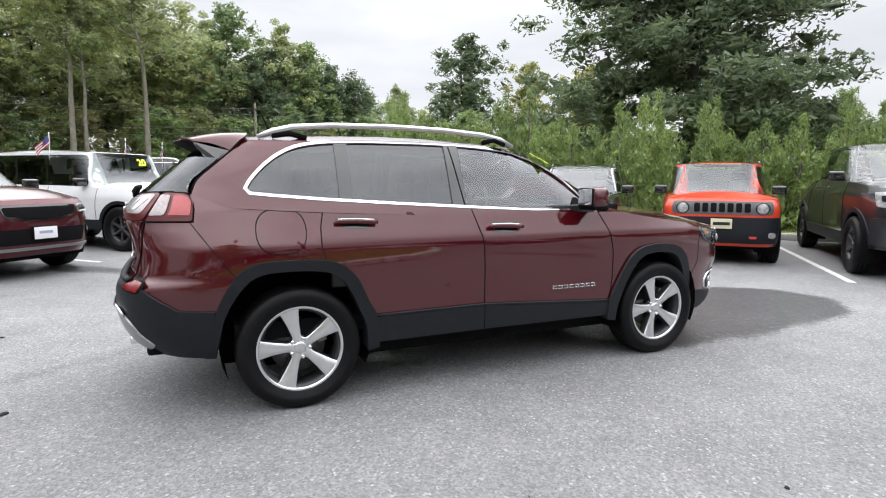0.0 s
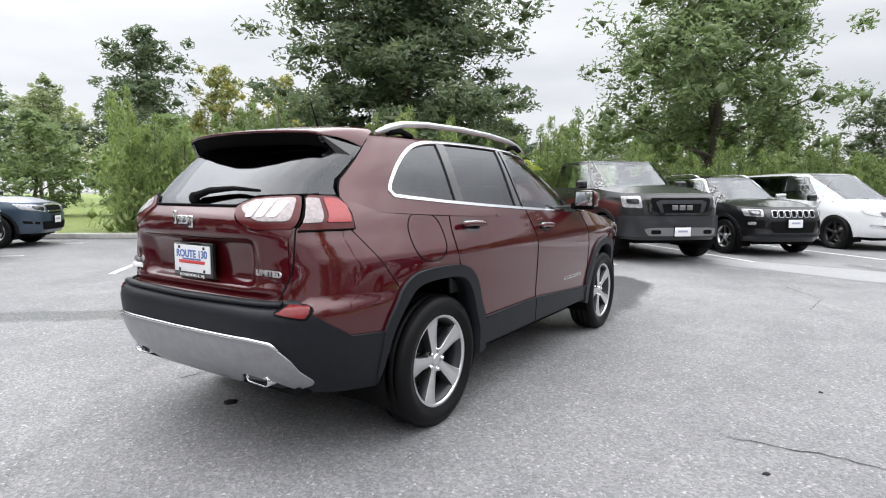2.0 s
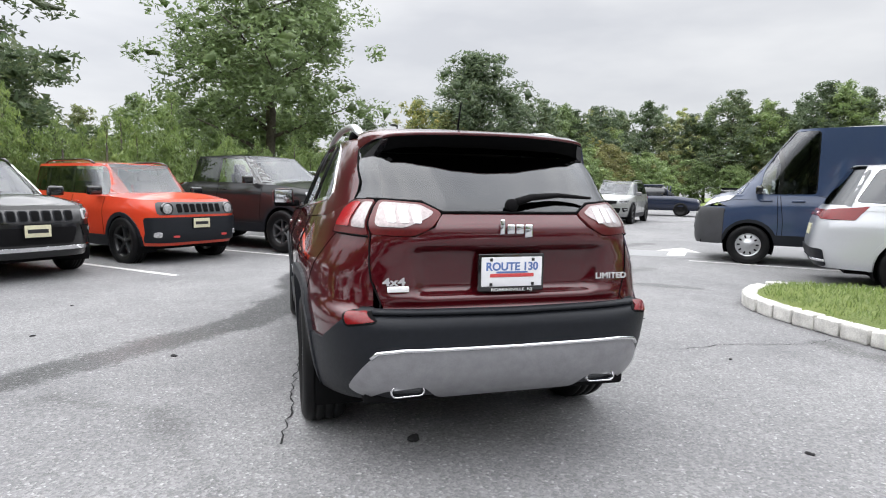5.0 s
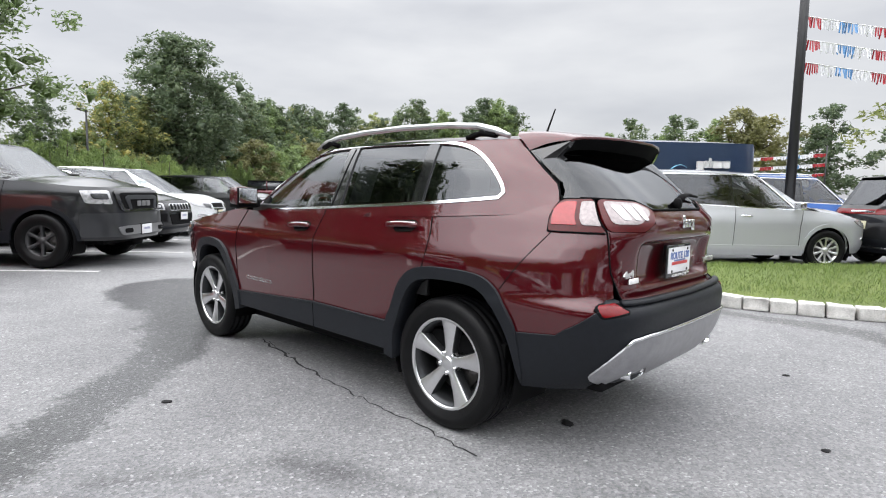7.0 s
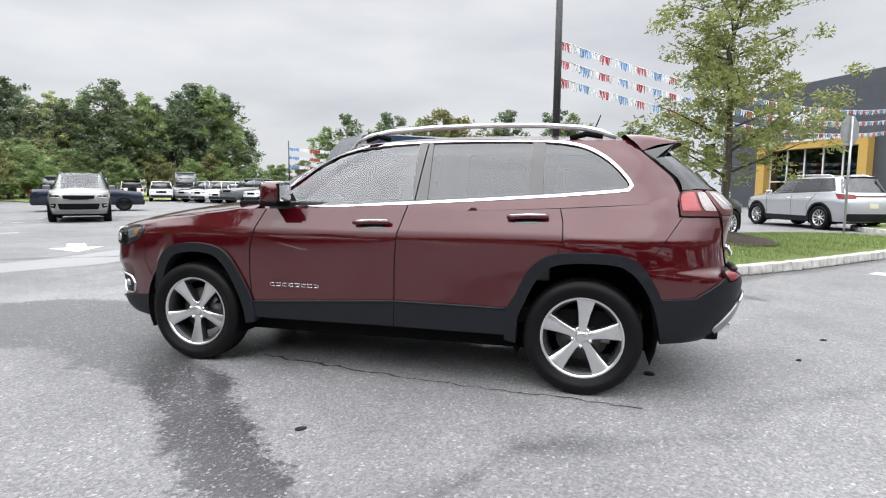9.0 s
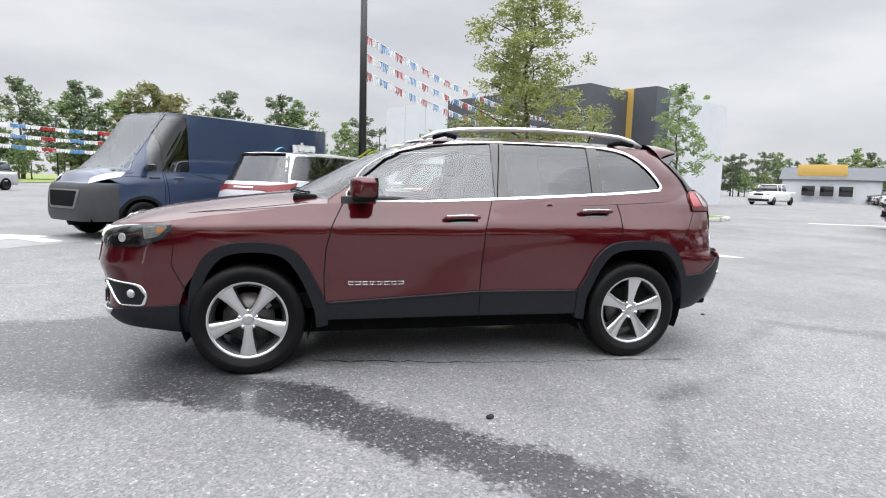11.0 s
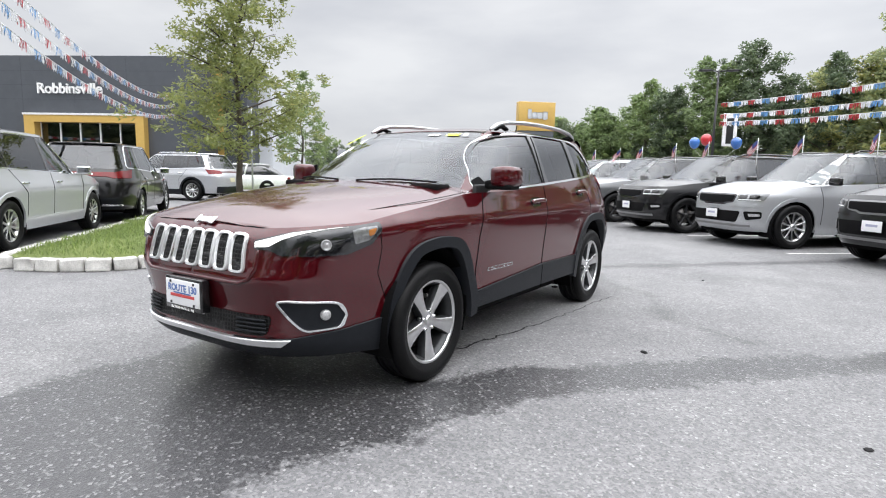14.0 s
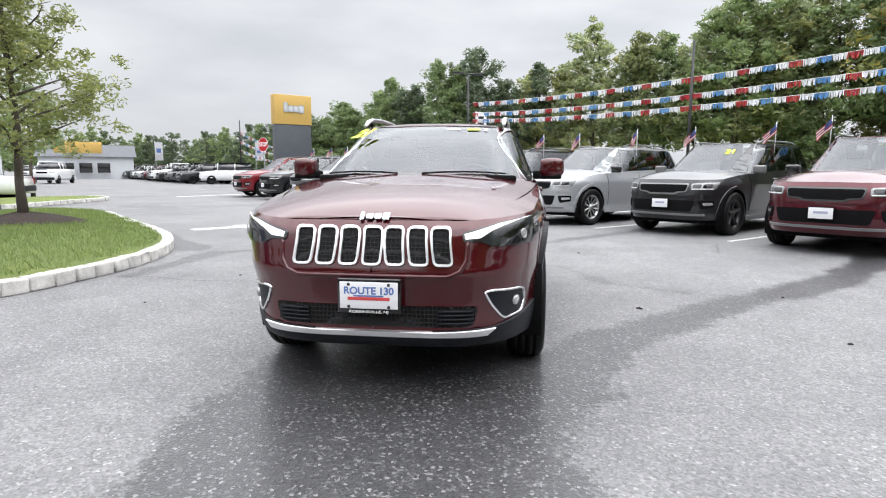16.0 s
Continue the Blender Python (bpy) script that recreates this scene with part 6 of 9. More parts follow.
    zax = xax.cross(head - base).normalized()
    m = Matrix((xax, zax.cross(xax), zax)).transposed().to_4x4()
    text("sticker", "21", 0.2, NEON, car, Matrix.Translation((base + head) / 2 + zax * 0.045) @ m, "neon yellow windshield numerals", 0.001, 0.01)
    for y, w_, mt in ((0.30, 0.1, NEON), (0.14, 0.05, WHITE_INK), (0.20, 0.04, PLATE_WHITE), (0.43, 0.03, WHITE_INK)):
        skin("windshield_label", top, [(top.front(y, 1.515), 1.515), (top.front(y + w_, 1.515), 1.515), (top.front(y + w_, 1.497), 1.497), (top.front(y, 1.497), 1.497)], mt, car, (), 0.03, 0.006)
    skin("window_sticker", top, [(-0.62, 1.20), (-0.62, 1.47), (-0.42, 1.47), (-0.42, 1.19)], plain("paper_label", (0.55, 0.55, 0.56), 0.8), car, (), 0.05, -0.02)
    # cabin and underside
    box("underbody", (-0.05, 0, 0.295), (3.2, 1.36, 0.17), BLACK_MATTE, car, "", 0.03)
    box("floor_pan", (-0.2, 0, 0.46), (3.0, 1.6, 0.1), BLACK_MATTE, car)
    box("engine_block", (1.55, 0, 0.62), (1.0, 0.9, 0.5), BLACK_MATTE, car, "", 0.05)
    box("dashboard", (0.72, 0, 1.02), (0.42, 1.42, 0.20), DASH, car, "black dashboard", 0.07, None, 2)
    box("instrument_hood", (0.60, 0.36, 1.12), (0.24, 0.42, 0.09), DASH, car, "", 0.035, None, 2)
    bm = bmesh.new()
    add_lathe(bm, [(0.185 + 0.016 * math.cos(2 * math.pi * k / 8), 0.016 * math.sin(2 * math.pi * k / 8)) for k in range(8)], 30, pose(0.40, 0.36, 1.05, 0, -68, 0), True)
    add_box(bm, 0.41, 0.36, 1.04, 0.04, 0.33, 0.06, 0.01, Matrix.Rotation(radians(-22), 3, "Y"))
    part("steering_wheel", bm, SEAT, car, "black leather steering wheel")
    for y in (0.36, -0.36):
        st = box("front_seat", (-0.12, y, 0.98), (0.16, 0.48, 0.66), SEAT, car, "", 0.07, Matrix.Rotation(radians(-16), 3, "Y"), 2)
        box("seat_cushion", (0.10, y, 0.68), (0.52, 0.50, 0.16), SEAT, st, "", 0.06, None, 2)
        box("headrest", (-0.25, y, 1.37), (0.09, 0.27, 0.17), SEAT, st, "", 0.04, None, 2)
    st = box("rear_seat", (-1.0, 0, 0.98), (0.16, 1.3, 0.62), SEAT, car, "", 0.07, Matrix.Rotation(radians(-18), 3, "Y"), 2)
    for y in (0.4, -0.4):
        box("headrest", (-1.12, y, 1.33), (0.09, 0.27, 0.15), SEAT, st, "", 0.04, None, 2)
    box("headliner", (-0.7, 0, 1.54), (1.8, 1.05, 0.02), HEADLINER, car, "", 0.008)
    box("inside_mirror", (0.42, 0, 1.43), (0.03, 0.22, 0.06), BLACK_MATTE, car, "", 0.012)
    for s in (1, -1):
        box("door_card", (0.25, s * 0.79, 0.90), (1.05, 0.03, 0.5), SEAT, car, "", 0.012)
        box("door_card", (-0.7, s * 0.79, 0.93), (0.9, 0.03, 0.5), SEAT, car, "", 0.012)
    return car


def honeycomb():
    m, nt, b = material("honeycomb_grille")
    vor = nt.nodes.new("ShaderNodeTexVoronoi")
    vor.feature = "DISTANCE_TO_EDGE"
    vor.inputs["Scale"].default_value, vor.inputs["Randomness"].default_value = 48, 0.15
    nt.links.new(coords(nt), vor.inputs["Vector"])
    nt.links.new(ramp(nt, vor.outputs["Distance"], [(0.06, (0.02, 0.02, 0.021)), (0.14, (0.003, 0.003, 0.003))]), b.inputs["Base Color"])
    b.inputs["Roughness"].default_value = 0.4
    b.inputs["Specular IOR Level"].default_value = 0.2
    bump(nt, b, ramp(nt, vor.outputs["Distance"], [(0.05, (1, 1, 1)), (0.16, (0, 0, 0))]), 0.8, 0.01)
    return m


def lamp_glow(name, color, strength):
    m, nt, b = material(name)
    b.inputs["Base Color"].default_value = (0.8, 0.8, 0.8, 1)
    b.inputs["Emission Color"].default_value = (*color, 1)
    b.inputs["Emission Strength"].default_value = strength
    return m


GRILLE_MESH = honeycomb()
LED = lamp_glow("running_light_led", (1.0, 0.98, 0.95), 0.9)
hero_car()

# ---- ground ----
def sheet(name, poly, z, mat, label, category, kind="structure", thick=0.0, step=None):
    bm = bmesh.new()
    f = bm.faces.new([bm.verts.new((x, y, z)) for x, y in poly])
    if f.normal.z < 0:
        f.normal_flip()
    if thick:
        r = bmesh.ops.extrude_face_region(bm, geom=[f])
        bmesh.ops.translate(bm, verts=[v for v in r["geom"] if isinstance(v, bmesh.types.BMVert)], vec=(0, 0, -thick))
        bmesh.ops.recalc_face_normals(bm, faces=bm.faces)
    return tagged(part(name, bm, mat, None, "", False), label, category, "", kind)


sheet("ground", [(-400, -400), (400, -400), (400, 400), (-400, 400)], 0.0, ASPHALT, "grey worn asphalt of the dealership lot", "ground")

# ---- parked cars ----
WHITE_PAINT = paint("white_paint", (0.72, 0.73, 0.74), 0.0)
SILVER_PAINT = paint("silver_paint", (0.46, 0.47, 0.49), 0.55)
GREY_PAINT = paint("grey_paint", (0.15, 0.155, 0.16), 0.5)
STEEL_PAINT = paint("granite_paint", (0.022, 0.023, 0.025), 0.4)
BLACK_PAINT = paint("black_paint", (0.007, 0.007, 0.008), 0.1)
MAROON_PAINT = paint("maroon_paint", (0.075, 0.0045, 0.011), 0.5, 0.3, 0.2, 1.5)
ORANGE_PAINT = paint("orange_paint", (0.62, 0.055, 0.02), 0.1)
BLUE_PAINT = paint("slate_blue_paint", (0.05, 0.075, 0.11), 0.4)
NAVY_PAINT = paint("navy_van_paint", (0.028, 0.046, 0.092), 0.1)
BRIGHT_BLUE = paint("bright_blue_paint", (0.03, 0.12, 0.42), 0.2)

LONG_SUV = dict(L=5.1, W=1.93, H=1.80, wb=3.04, fo=0.93, nose=1.03, cowl=(1.15, 1.20), belt=((1.0, 1.13), (-1.9, 1.22)), ws_top=0.35, tail_top=-2.1, tail_base=-2.42,
               windows=(0.85, 0.22, -1.85, -2.05), pillars=(-0.30, -1.32), wheel="split", wr=0.40)
FAMILY_VAN = dict(L=5.18, W=2.02, H=1.78, wb=3.09, fo=0.98, nose=0.92, cowl=(1.45, 1.10), belt=((1.2, 1.05), (-2.1, 1.17)), ws_top=0.45, tail_top=-2.15, tail_base=-2.45,
                windows=(1.0, 0.35, -1.95, -2.2), pillars=(-0.2, -1.4), wheel="multi", wr=0.36, clad=False, face="van", rails=False, lower_chrome=True)
COMPACT = dict(L=4.4, W=1.82, H=1.66, wb=2.64, fo=0.88, nose=0.98, cowl=(1.0, 1.12), belt=((0.85, 1.07), (-1.55, 1.16)), ws_top=0.25, tail_top=-1.75, tail_base=-2.02,
               windows=(0.7, 0.15, -1.5, -1.7), pillars=(-0.28, -1.1), wheel="silver", wr=0.36, face="slotted")


def row_suv(label, color, x, y, **more):
    """Front axle's middle at x, y, in the row that faces the aisle."""
    spec = dict(LONG_SUV, clad=False, **more)
    c = vehicle("suv", label, "car", color, group="row of sport utility vehicles", **spec)
    h = radians(-44)
    return park(c, x - spec["wb"] / 2 * math.cos(h), y - spec["wb"] / 2 * math.sin(h), -44)


row_suv("silver seven-seat sport utility vehicle with chrome wheels", SILVER_PAINT, -8.5, 1.65)
row_suv("dark grey sport utility vehicle with black wheels and neon numerals", STEEL_PAINT, -6.75, 4.0, wheel="black", trim=SILVER_PLASTIC, sticker="21")
row_suv("maroon sport utility vehicle with white dealer plate", MAROON_PAINT, -4.3, 5.6, sticker="21")
row_suv("black sport utility vehicle with a white racing stripe", BLACK_PAINT, -10.2, -0.45, wheel="black")
row_suv("light grey sport utility vehicle with black wheels", GREY_PAINT, -12.1, -2.6, wheel="black", trim=SILVER_PLASTIC)
row_suv("white sport utility vehicle parked in a row", WHITE_PAINT, -14.0, -4.7)
row_suv("grey sport utility vehicle parked in a row", GREY_PAINT, -15.9, -6.8, trim=SILVER_PLASTIC)
row_suv("black sport utility vehicle parked in a row", STEEL_PAINT, -17.8, -8.9)
row_suv("bright red sport utility vehicle near the stop sign", paint("red_paint", (0.17, 0.010, 0.016), 0.2), -20.0, -11.2)
row_suv("grey sport utility vehicle with white dealer plate", GREY_PAINT, -0.5, 10.6, trim=CHROME)
BOXY = dict(L=4.5, W=1.87, H=1.86, wb=3.0, fo=0.62, nose=1.12, cowl=(0.95, 1.22), belt=((0.85, 1.15), (-2.0, 1.17)), ws_top=0.62, tail_top=-2.18, tail_base=-2.25,
                windows=(0.72, 0.6, -2.0, -2.05), pillars=(-0.32, -1.15), tumble=0.90, wheel="offroad", wr=0.40, face="slotted", rails=False, box_top=True, nf=8, nr=9, trim=None)
h42 = radians(-44)
park(vehicle("off_roader", "white boxy off-roader with neon numerals on its windshield", "car", WHITE_PAINT, **dict(BOXY, sticker="20")), -2.35 - 1.5 * math.cos(h42), 8.3 - 1.5 * math.sin(h42), -44)
park(vehicle("crossover", "slate blue crossover parked beside the grass", "car", BLUE_PAINT, **dict(COMPACT, face="van", L=4.6, wb=2.71)), 1.6 - 1.35 * math.cos(h42), 12.9 - 1.35 * math.sin(h42), -44)

HN = -137


def row_north(car, x, y, wb):
    h = radians(HN)
    return park(car, x - wb / 2 * math.cos(h), y - wb / 2 * math.sin(h), HN)


row_north(vehicle("suv", "white sport utility vehicle with black grille and yellow plate", "car", WHITE_PAINT, L=4.91, W=1.97, H=1.80, wb=2.96, fo=0.9, nose=1.06, cowl=(1.1, 1.2), belt=((0.95, 1.14), (-1.8, 1.2)), ws_top=0.3,
          tail_top=-1.95, tail_base=-2.25, windows=(0.8, 0.2, -1.75, -1.95), pillars=(-0.3, -1.25), wheel="black", face="wide", plate="yellow", trim=BLACK_GLOSS), 3.1, 6.5, 2.96)
row_north(vehicle("crossover", "glossy black compact crossover with yellow plate", "car", BLACK_PAINT, **dict(COMPACT, plate="yellow", lower_chrome=True)), 4.6, 4.6, 2.64)
row_north(vehicle("crossover", "orange boxy small crossover with round headlamps", "car", ORANGE_PAINT, L=4.23, W=1.80, H=1.70, wb=2.57, fo=0.8, nose=1.04, cowl=(0.95, 1.13), belt=((0.85, 1.08), (-1.6, 1.12)), ws_top=0.45, tail_top=-1.85, tail_base=-1.98,
          windows=(0.72, 0.4, -1.6, -1.7), pillars=(-0.25, -1.1), tumble=0.84, wheel="black", wr=0.36, face="round", plate="yellow", nf=7), 6.35, 2.8, 2.57)
row_north(vehicle("pickup_truck", "dark grey crew-cab pickup truck with black wheels", "truck", STEEL_PAINT, L=5.9, W=2.08, H=1.97, wb=3.67, fo=1.0, nose=1.24, cowl=(1.35, 1.40), belt=((1.2, 1.32), (-2.6, 1.36)), ws_top=0.6, tail_top=-1.05, tail_base=-1.2,
          windows=(1.05, 0.5, -0.9, -0.95), pillars=(-0.05, -0.93), tumble=0.8, wheel="offroad", wr=0.42, face="truck", rails=False, bed=True, glass_rear=False), 7.55, 0.2, 3.67)
row_north(vehicle("crossover", "black compact crossover with chrome grille rings", "car", BLACK_PAINT, **dict(COMPACT, trim=CHROME)), 9.8, -1.5, 2.64)
row_north(vehicle("minivan", "white minivan with black multi-spoke wheels", "car", WHITE_PAINT, **dict(FAMILY_VAN, wheel="black", plate="yellow")), 12.5, -3.5, 3.09)
row_north(vehicle("minivan", "dark grey older minivan with plastic wheel covers", "car", STEEL_PAINT, **dict(FAMILY_VAN, wheel="steel", cowl=(1.4, 1.1), wr=0.36, plate="", lower_chrome=False)), 18.4, -8.8, 3.09)

park(vehicle("minivan", "silver minivan with chrome side trim", "car", paint("pale_silver_paint", (0.47, 0.48, 0.51), 0.25), **dict(FAMILY_VAN, trim=CHROME)), 0.35, -8.6, -134)
park(vehicle("minivan", "black minivan with chrome sill strip", "car", BLACK_PAINT, **dict(FAMILY_VAN, trim=CHROME)), -3.4, -12.25, -130)
park(vehicle("suv", "bright blue full-size sport utility vehicle", "car", BRIGHT_BLUE, **dict(LONG_SUV, H=1.88, trim=CHROME, plate="")), 0.3, -14.3, -134)
van = park(vehicle("cargo_van", "navy blue high-roof delivery van", "van", NAVY_PAINT, L=6.4, W=2.05, H=2.54, wb=4.04, fo=0.95, nose=1.05, cowl=(2.3, 1.35), belt=((2.0, 1.28), (-3.3, 1.28)), ws_top=1.35, tail_top=-3.3, tail_base=-3.35,
     windows=(1.95, 1.45, 1.0, 1.0), pillars=(1.55, 0.99), tumble=0.9, wheel="steel", wr=0.36, face="cargo", rails=False, box_top=True, glass_rear=False, plate=""), 3.3, -9.5, 46)
park(vehicle("suv", "silver grey sport utility vehicle standing in the aisle", "car", paint("sage_grey_paint", (0.28, 0.285, 0.275), 0.3), **dict(LONG_SUV, trim=SILVER_PLASTIC, wheel="black", plate="")), 17.4, -13.3, 135)
park(vehicle("suv", "silver sport utility vehicle with chrome wheels parked before the showroom", "car", SILVER_PAINT, **dict(LONG_SUV, trim=CHROME)), -8.9, -18.7, -68)

# lettering and swoosh on the delivery van's side, as plain shapes
VAN_BLUE = plain("light_blue_print", (0.16, 0.42, 0.58), 0.4)
bm = bmesh.new()
for k, (w_, h_, dz) in enumerate(((0.15, 0.24, -0.05), (0.09, 0.16, 0.0), (0.05, 0.22, 0.03), (0.22, 0.16, 0.0), (0.15, 0.16, 0.0))):
    u = (-1.90, -2.04, -2.13, -2.29, -2.50)[k]
    add_box(bm, u, 1.035, 1.99 + dz, w_, 0.01, h_, 0.03)
part("side_print", bm, WHITE_INK, van, "bold white print on the van side")
tube("side_swoosh", [(-1.2 - 0.42 * t, 1.035, 1.83 + 0.14 * math.sin(2.6 * t)) for t in (0, 0.2, 0.4, 0.6, 0.8, 1.0)], [0.02, 0.05, 0.055, 0.05, 0.035, 0.01], VAN_BLUE, van, "light blue curved print", 6, 0.2)


# ---- far rows ----
def loft(bm, secs, mats=None):
    """Skins a row of closed sections, with their ends shut."""
    rows = [[bm.verts.new(p) for p in s] for s in secs]
    for a, b in zip(rows, rows[1:]):
        for i in range(len(a)):
            bm.faces.new((a[i], a[(i + 1) % len(a)], b[(i + 1) % len(b)], b[i]))
    bm.faces.new(rows[0][::-1])
    bm.faces.new(rows[-1])
    bmesh.ops.recalc_face_normals(bm, faces=bm.faces)




def far_car(label, color, x, y, heading, style="suv", category="car", group="far rows of cars"):
    """A car that stands far off: body, glasshouse, roof, bumpers, lamps and wheels."""
    L, W, H, hood, tail = {"suv": (4.9, 1.92, 1.76, 1.25, 0.25), "box": (4.4, 1.86, 1.86, 1.3, 0.05), "pickup": (5.8, 2.02, 1.95, 1.45, 2.0), "van": (5.9, 2.05, 2.6, 0.75, 0.05), "sedan": (4.7, 1.85, 1.5, 1.3, 0.9)}[style]
    ob = empty({"suv": "suv", "box": "off_roader", "pickup": "pickup_truck", "van": "cargo_van", "sedan": "car"}[style], label, category, group)
    F, w = L / 2, W / 2
    belt_z = {"suv": 1.12, "box": 1.18, "pickup": 1.28, "van": 1.3, "sedan": 0.98}[style]
    hz = belt_z - 0.12
    bm = bmesh.new()
    prof = [(F, 0.88, hz - 0.14), (F - 0.12, 0.96, hz - 0.02), (F - 0.5, 1.0, hz + 0.02), (F - hood, 1.0, belt_z), (-F + tail + 0.2, 1.0, belt_z), (-F + 0.12, 1.0, belt_z - 0.02), (-F, 0.93, belt_z - 0.14)]
    loft(bm, [[(px, -w * k * 0.93, 0.32), (px, -w * k, 0.55), (px, -w * k, zt_ - 0.16), (px, -w * k * 0.94, zt_), (px, w * k * 0.94, zt_), (px, w * k, zt_ - 0.16), (px, w * k, 0.55), (px, w * k * 0.93, 0.32)] for px, k, zt_ in prof])
    part("body", bm, color, ob)
    bm = bmesh.new()
    x0, x1 = F - hood - 0.02, -F + tail + 0.05
    rake = 0.25 if style == "box" else 0.7
    back = 0.1 if style in ("box", "pickup", "van") else 0.35 if style == "suv" else 0.7
    zt_ = H - 0.07
    loft(bm, [[(x0, -w * 0.9, belt_z - 0.03), (x1, -w * 0.9, belt_z - 0.03), (x1, w * 0.9, belt_z - 0.03), (x0, w * 0.9, belt_z - 0.03)], [(x0 - rake, -w * 0.76, zt_), (x1 + back, -w * 0.76, zt_), (x1 + back, w * 0.76, zt_), (x0 - rake, w * 0.76, zt_)]])
    part("glasshouse", bm, color if style == "van" else FAR_GLASS, ob, "" if style == "van" else "dark window glass")
    if style == "van":
        bm = bmesh.new()
        loft(bm, [[(x0 + 0.02, -w * 0.8, belt_z + 0.05), (x0 + 0.02, w * 0.8, belt_z + 0.05), (x0 - 0.1, w * 0.8, belt_z + 0.05), (x0 - 0.1, -w * 0.8, belt_z + 0.05)], [(x0 - rake * 0.6 + 0.02, -w * 0.74, belt_z + 0.75), (x0 - rake * 0.6 + 0.02, w * 0.74, belt_z + 0.75), (x0 - rake * 0.6 - 0.1, w * 0.74, belt_z + 0.75), (x0 - rake * 0.6 - 0.1, -w * 0.74, belt_z + 0.75)]])
        part("windshield", bm, FAR_GLASS, ob)
    bm = bmesh.new()
    xr0, xr1 = x0 - rake + 0.06, x1 + back - 0.05
    add_box(bm, (xr0 + xr1) / 2, 0, H - 0.05, xr0 - xr1, W * 0.78, 0.09, 0.035)
    roof_paint = BLACK_MATTE if style == "box" else color
    part("roof", bm, roof_paint, ob)
    for s in (1, -1):
        for px in (x0 - rake / 2 - 0.05, (x0 + x1) / 2 - 0.1):
            tube("pillar", [(px + 0.05, s * w * 0.905, belt_z - 0.02), (px - 0.02, s * w * 0.77, zt_)], 0.04, color, ob, "", 6)
        box("headlamp", (F - 0.05, s * w * 0.72, hz - 0.16), (0.1, 0.34, 0.14), LENS_CLEAR, ob, "", 0.03)
        box("tail_lamp", (-F + 0.03, s * w * 0.84, belt_z - 0.2), (0.1, 0.2, 0.26), LENS_RED, ob, "", 0.03)
        for ax in (F - 0.92, -F + 1.0):
            bm = bmesh.new()
            add_lathe(bm, [(0.2, -0.12), (0.36, -0.12), (0.385, -0.08), (0.385, 0.08), (0.36, 0.12), (0.25, 0.125), (0.235, 0.1), (0.06, 0.09), (0.0005, 0.11)], 22, Matrix.Translation((ax, s * (w - 0.1), 0.385)) @ Matrix.Rotation(radians(-90 * s), 4, "X"))
            part("wheel", bm, RUBBER, ob)
    box("grille", (F - 0.03, 0, hz - 0.17), (0.1, W * 0.42, 0.16), BLACK_MATTE, ob, "", 0.03)
    box("front_bumper", (F - 0.03, 0, 0.46), (0.14, W * 0.9, 0.22), CLAD, ob, "", 0.04)
    box("rear_bumper", (-F + 0.03, 0, 0.5), (0.14, W * 0.9, 0.22), CLAD, ob, "", 0.04)
    if style == "box":
        bm = bmesh.new()
        add_lathe(bm, [(0.1, -0.1), (0.36, -0.1), (0.38, 0.08), (0.2, 0.12), (0.0005, 0.12)], 22, Matrix.Translation((-F - 0.12, 0, 1.02)) @ Matrix.Rotation(radians(-90), 4, "Y"))
        part("spare_wheel", bm, RUBBER, ob)
    return park(ob, x, y, heading)


FAR_GLASS = plain("dark_window_glass", (0.02, 0.022, 0.025), 0.06, coat=1.0, vary=0.2)
FAR = dict(white=WHITE_PAINT, black=BLACK_PAINT, grey=GREY_PAINT, silver=SILVER_PAINT, maroon=MAROON_PAINT, steel=STEEL_PAINT, blue=BLUE_PAINT)
far_car("white boxy off-roader with black roof beyond the stop sign", WHITE_PAINT, -43.0, -25.0, -55, "box")
rr = random.Random(9)
for k in range(18):
    c = ("steel", "black", "grey", "black", "white", "steel", "maroon", "black", "silver", "white")[k % 10]
    st = ("suv", "box", "suv", "suv", "pickup", "suv")[k % 6]
    far_car(c + " " + {"suv": "sport utility vehicle", "box": "boxy off-roader", "pickup": "pickup truck"}[st] + " in a distant row of cars", FAR[c], -43.5 - 2.3 * k + rr.uniform(-0.3, 0.3), -27.0 - 2.15 * k, -44, st)
far_car("white pickup truck parked before the distant buildings", WHITE_PAINT, -42, -41, 25, "pickup", "truck")
far_car("white pickup truck parked before the distant buildings", WHITE_PAINT, -36, -46, 25, "pickup", "truck")
for k in range(7):
    far_car("white car in a distant row", WHITE_PAINT if k % 3 else SILVER_PAINT, -62 - 6 * k, -62 - 4.5 * k, 25, ("suv", "sedan")[k % 2])
far_car("maroon boxy off-roader with black wheels by the far kerb", MAROON_PAINT, 33.3, -18.9, -134, "box")
far_car("dark blue sport utility vehicle near the maroon off-roader", paint("navy_paint", (0.012, 0.018, 0.04), 0.3), 23.9, -19.9, -134)
far_car("white boxy off-roader seen from behind with a spare wheel", WHITE_PAINT, 41, -41, -45, "box")
far_car("white sport utility vehicle facing the lot before the trees", WHITE_PAINT, 36.3, -39.5, 130)
far_car("grey high-roof cargo van facing the lot", GREY_PAINT, 35.2, -41.4, 128, "van", "van")
for k, c in enumerate(("silver", "white", "white", "grey", "white", "silver")):
    far_car(c + " car in the far row before the trees", FAR[c], 30.5 - 2.1 * k, -38.2 + 0.75 * k, 72, ("suv", "suv", "sedan", "pickup", "suv", "suv")[k])
far_car("white sedan parked before the showroom", WHITE_PAINT, -13.2, -19.6, -65, "sedan")

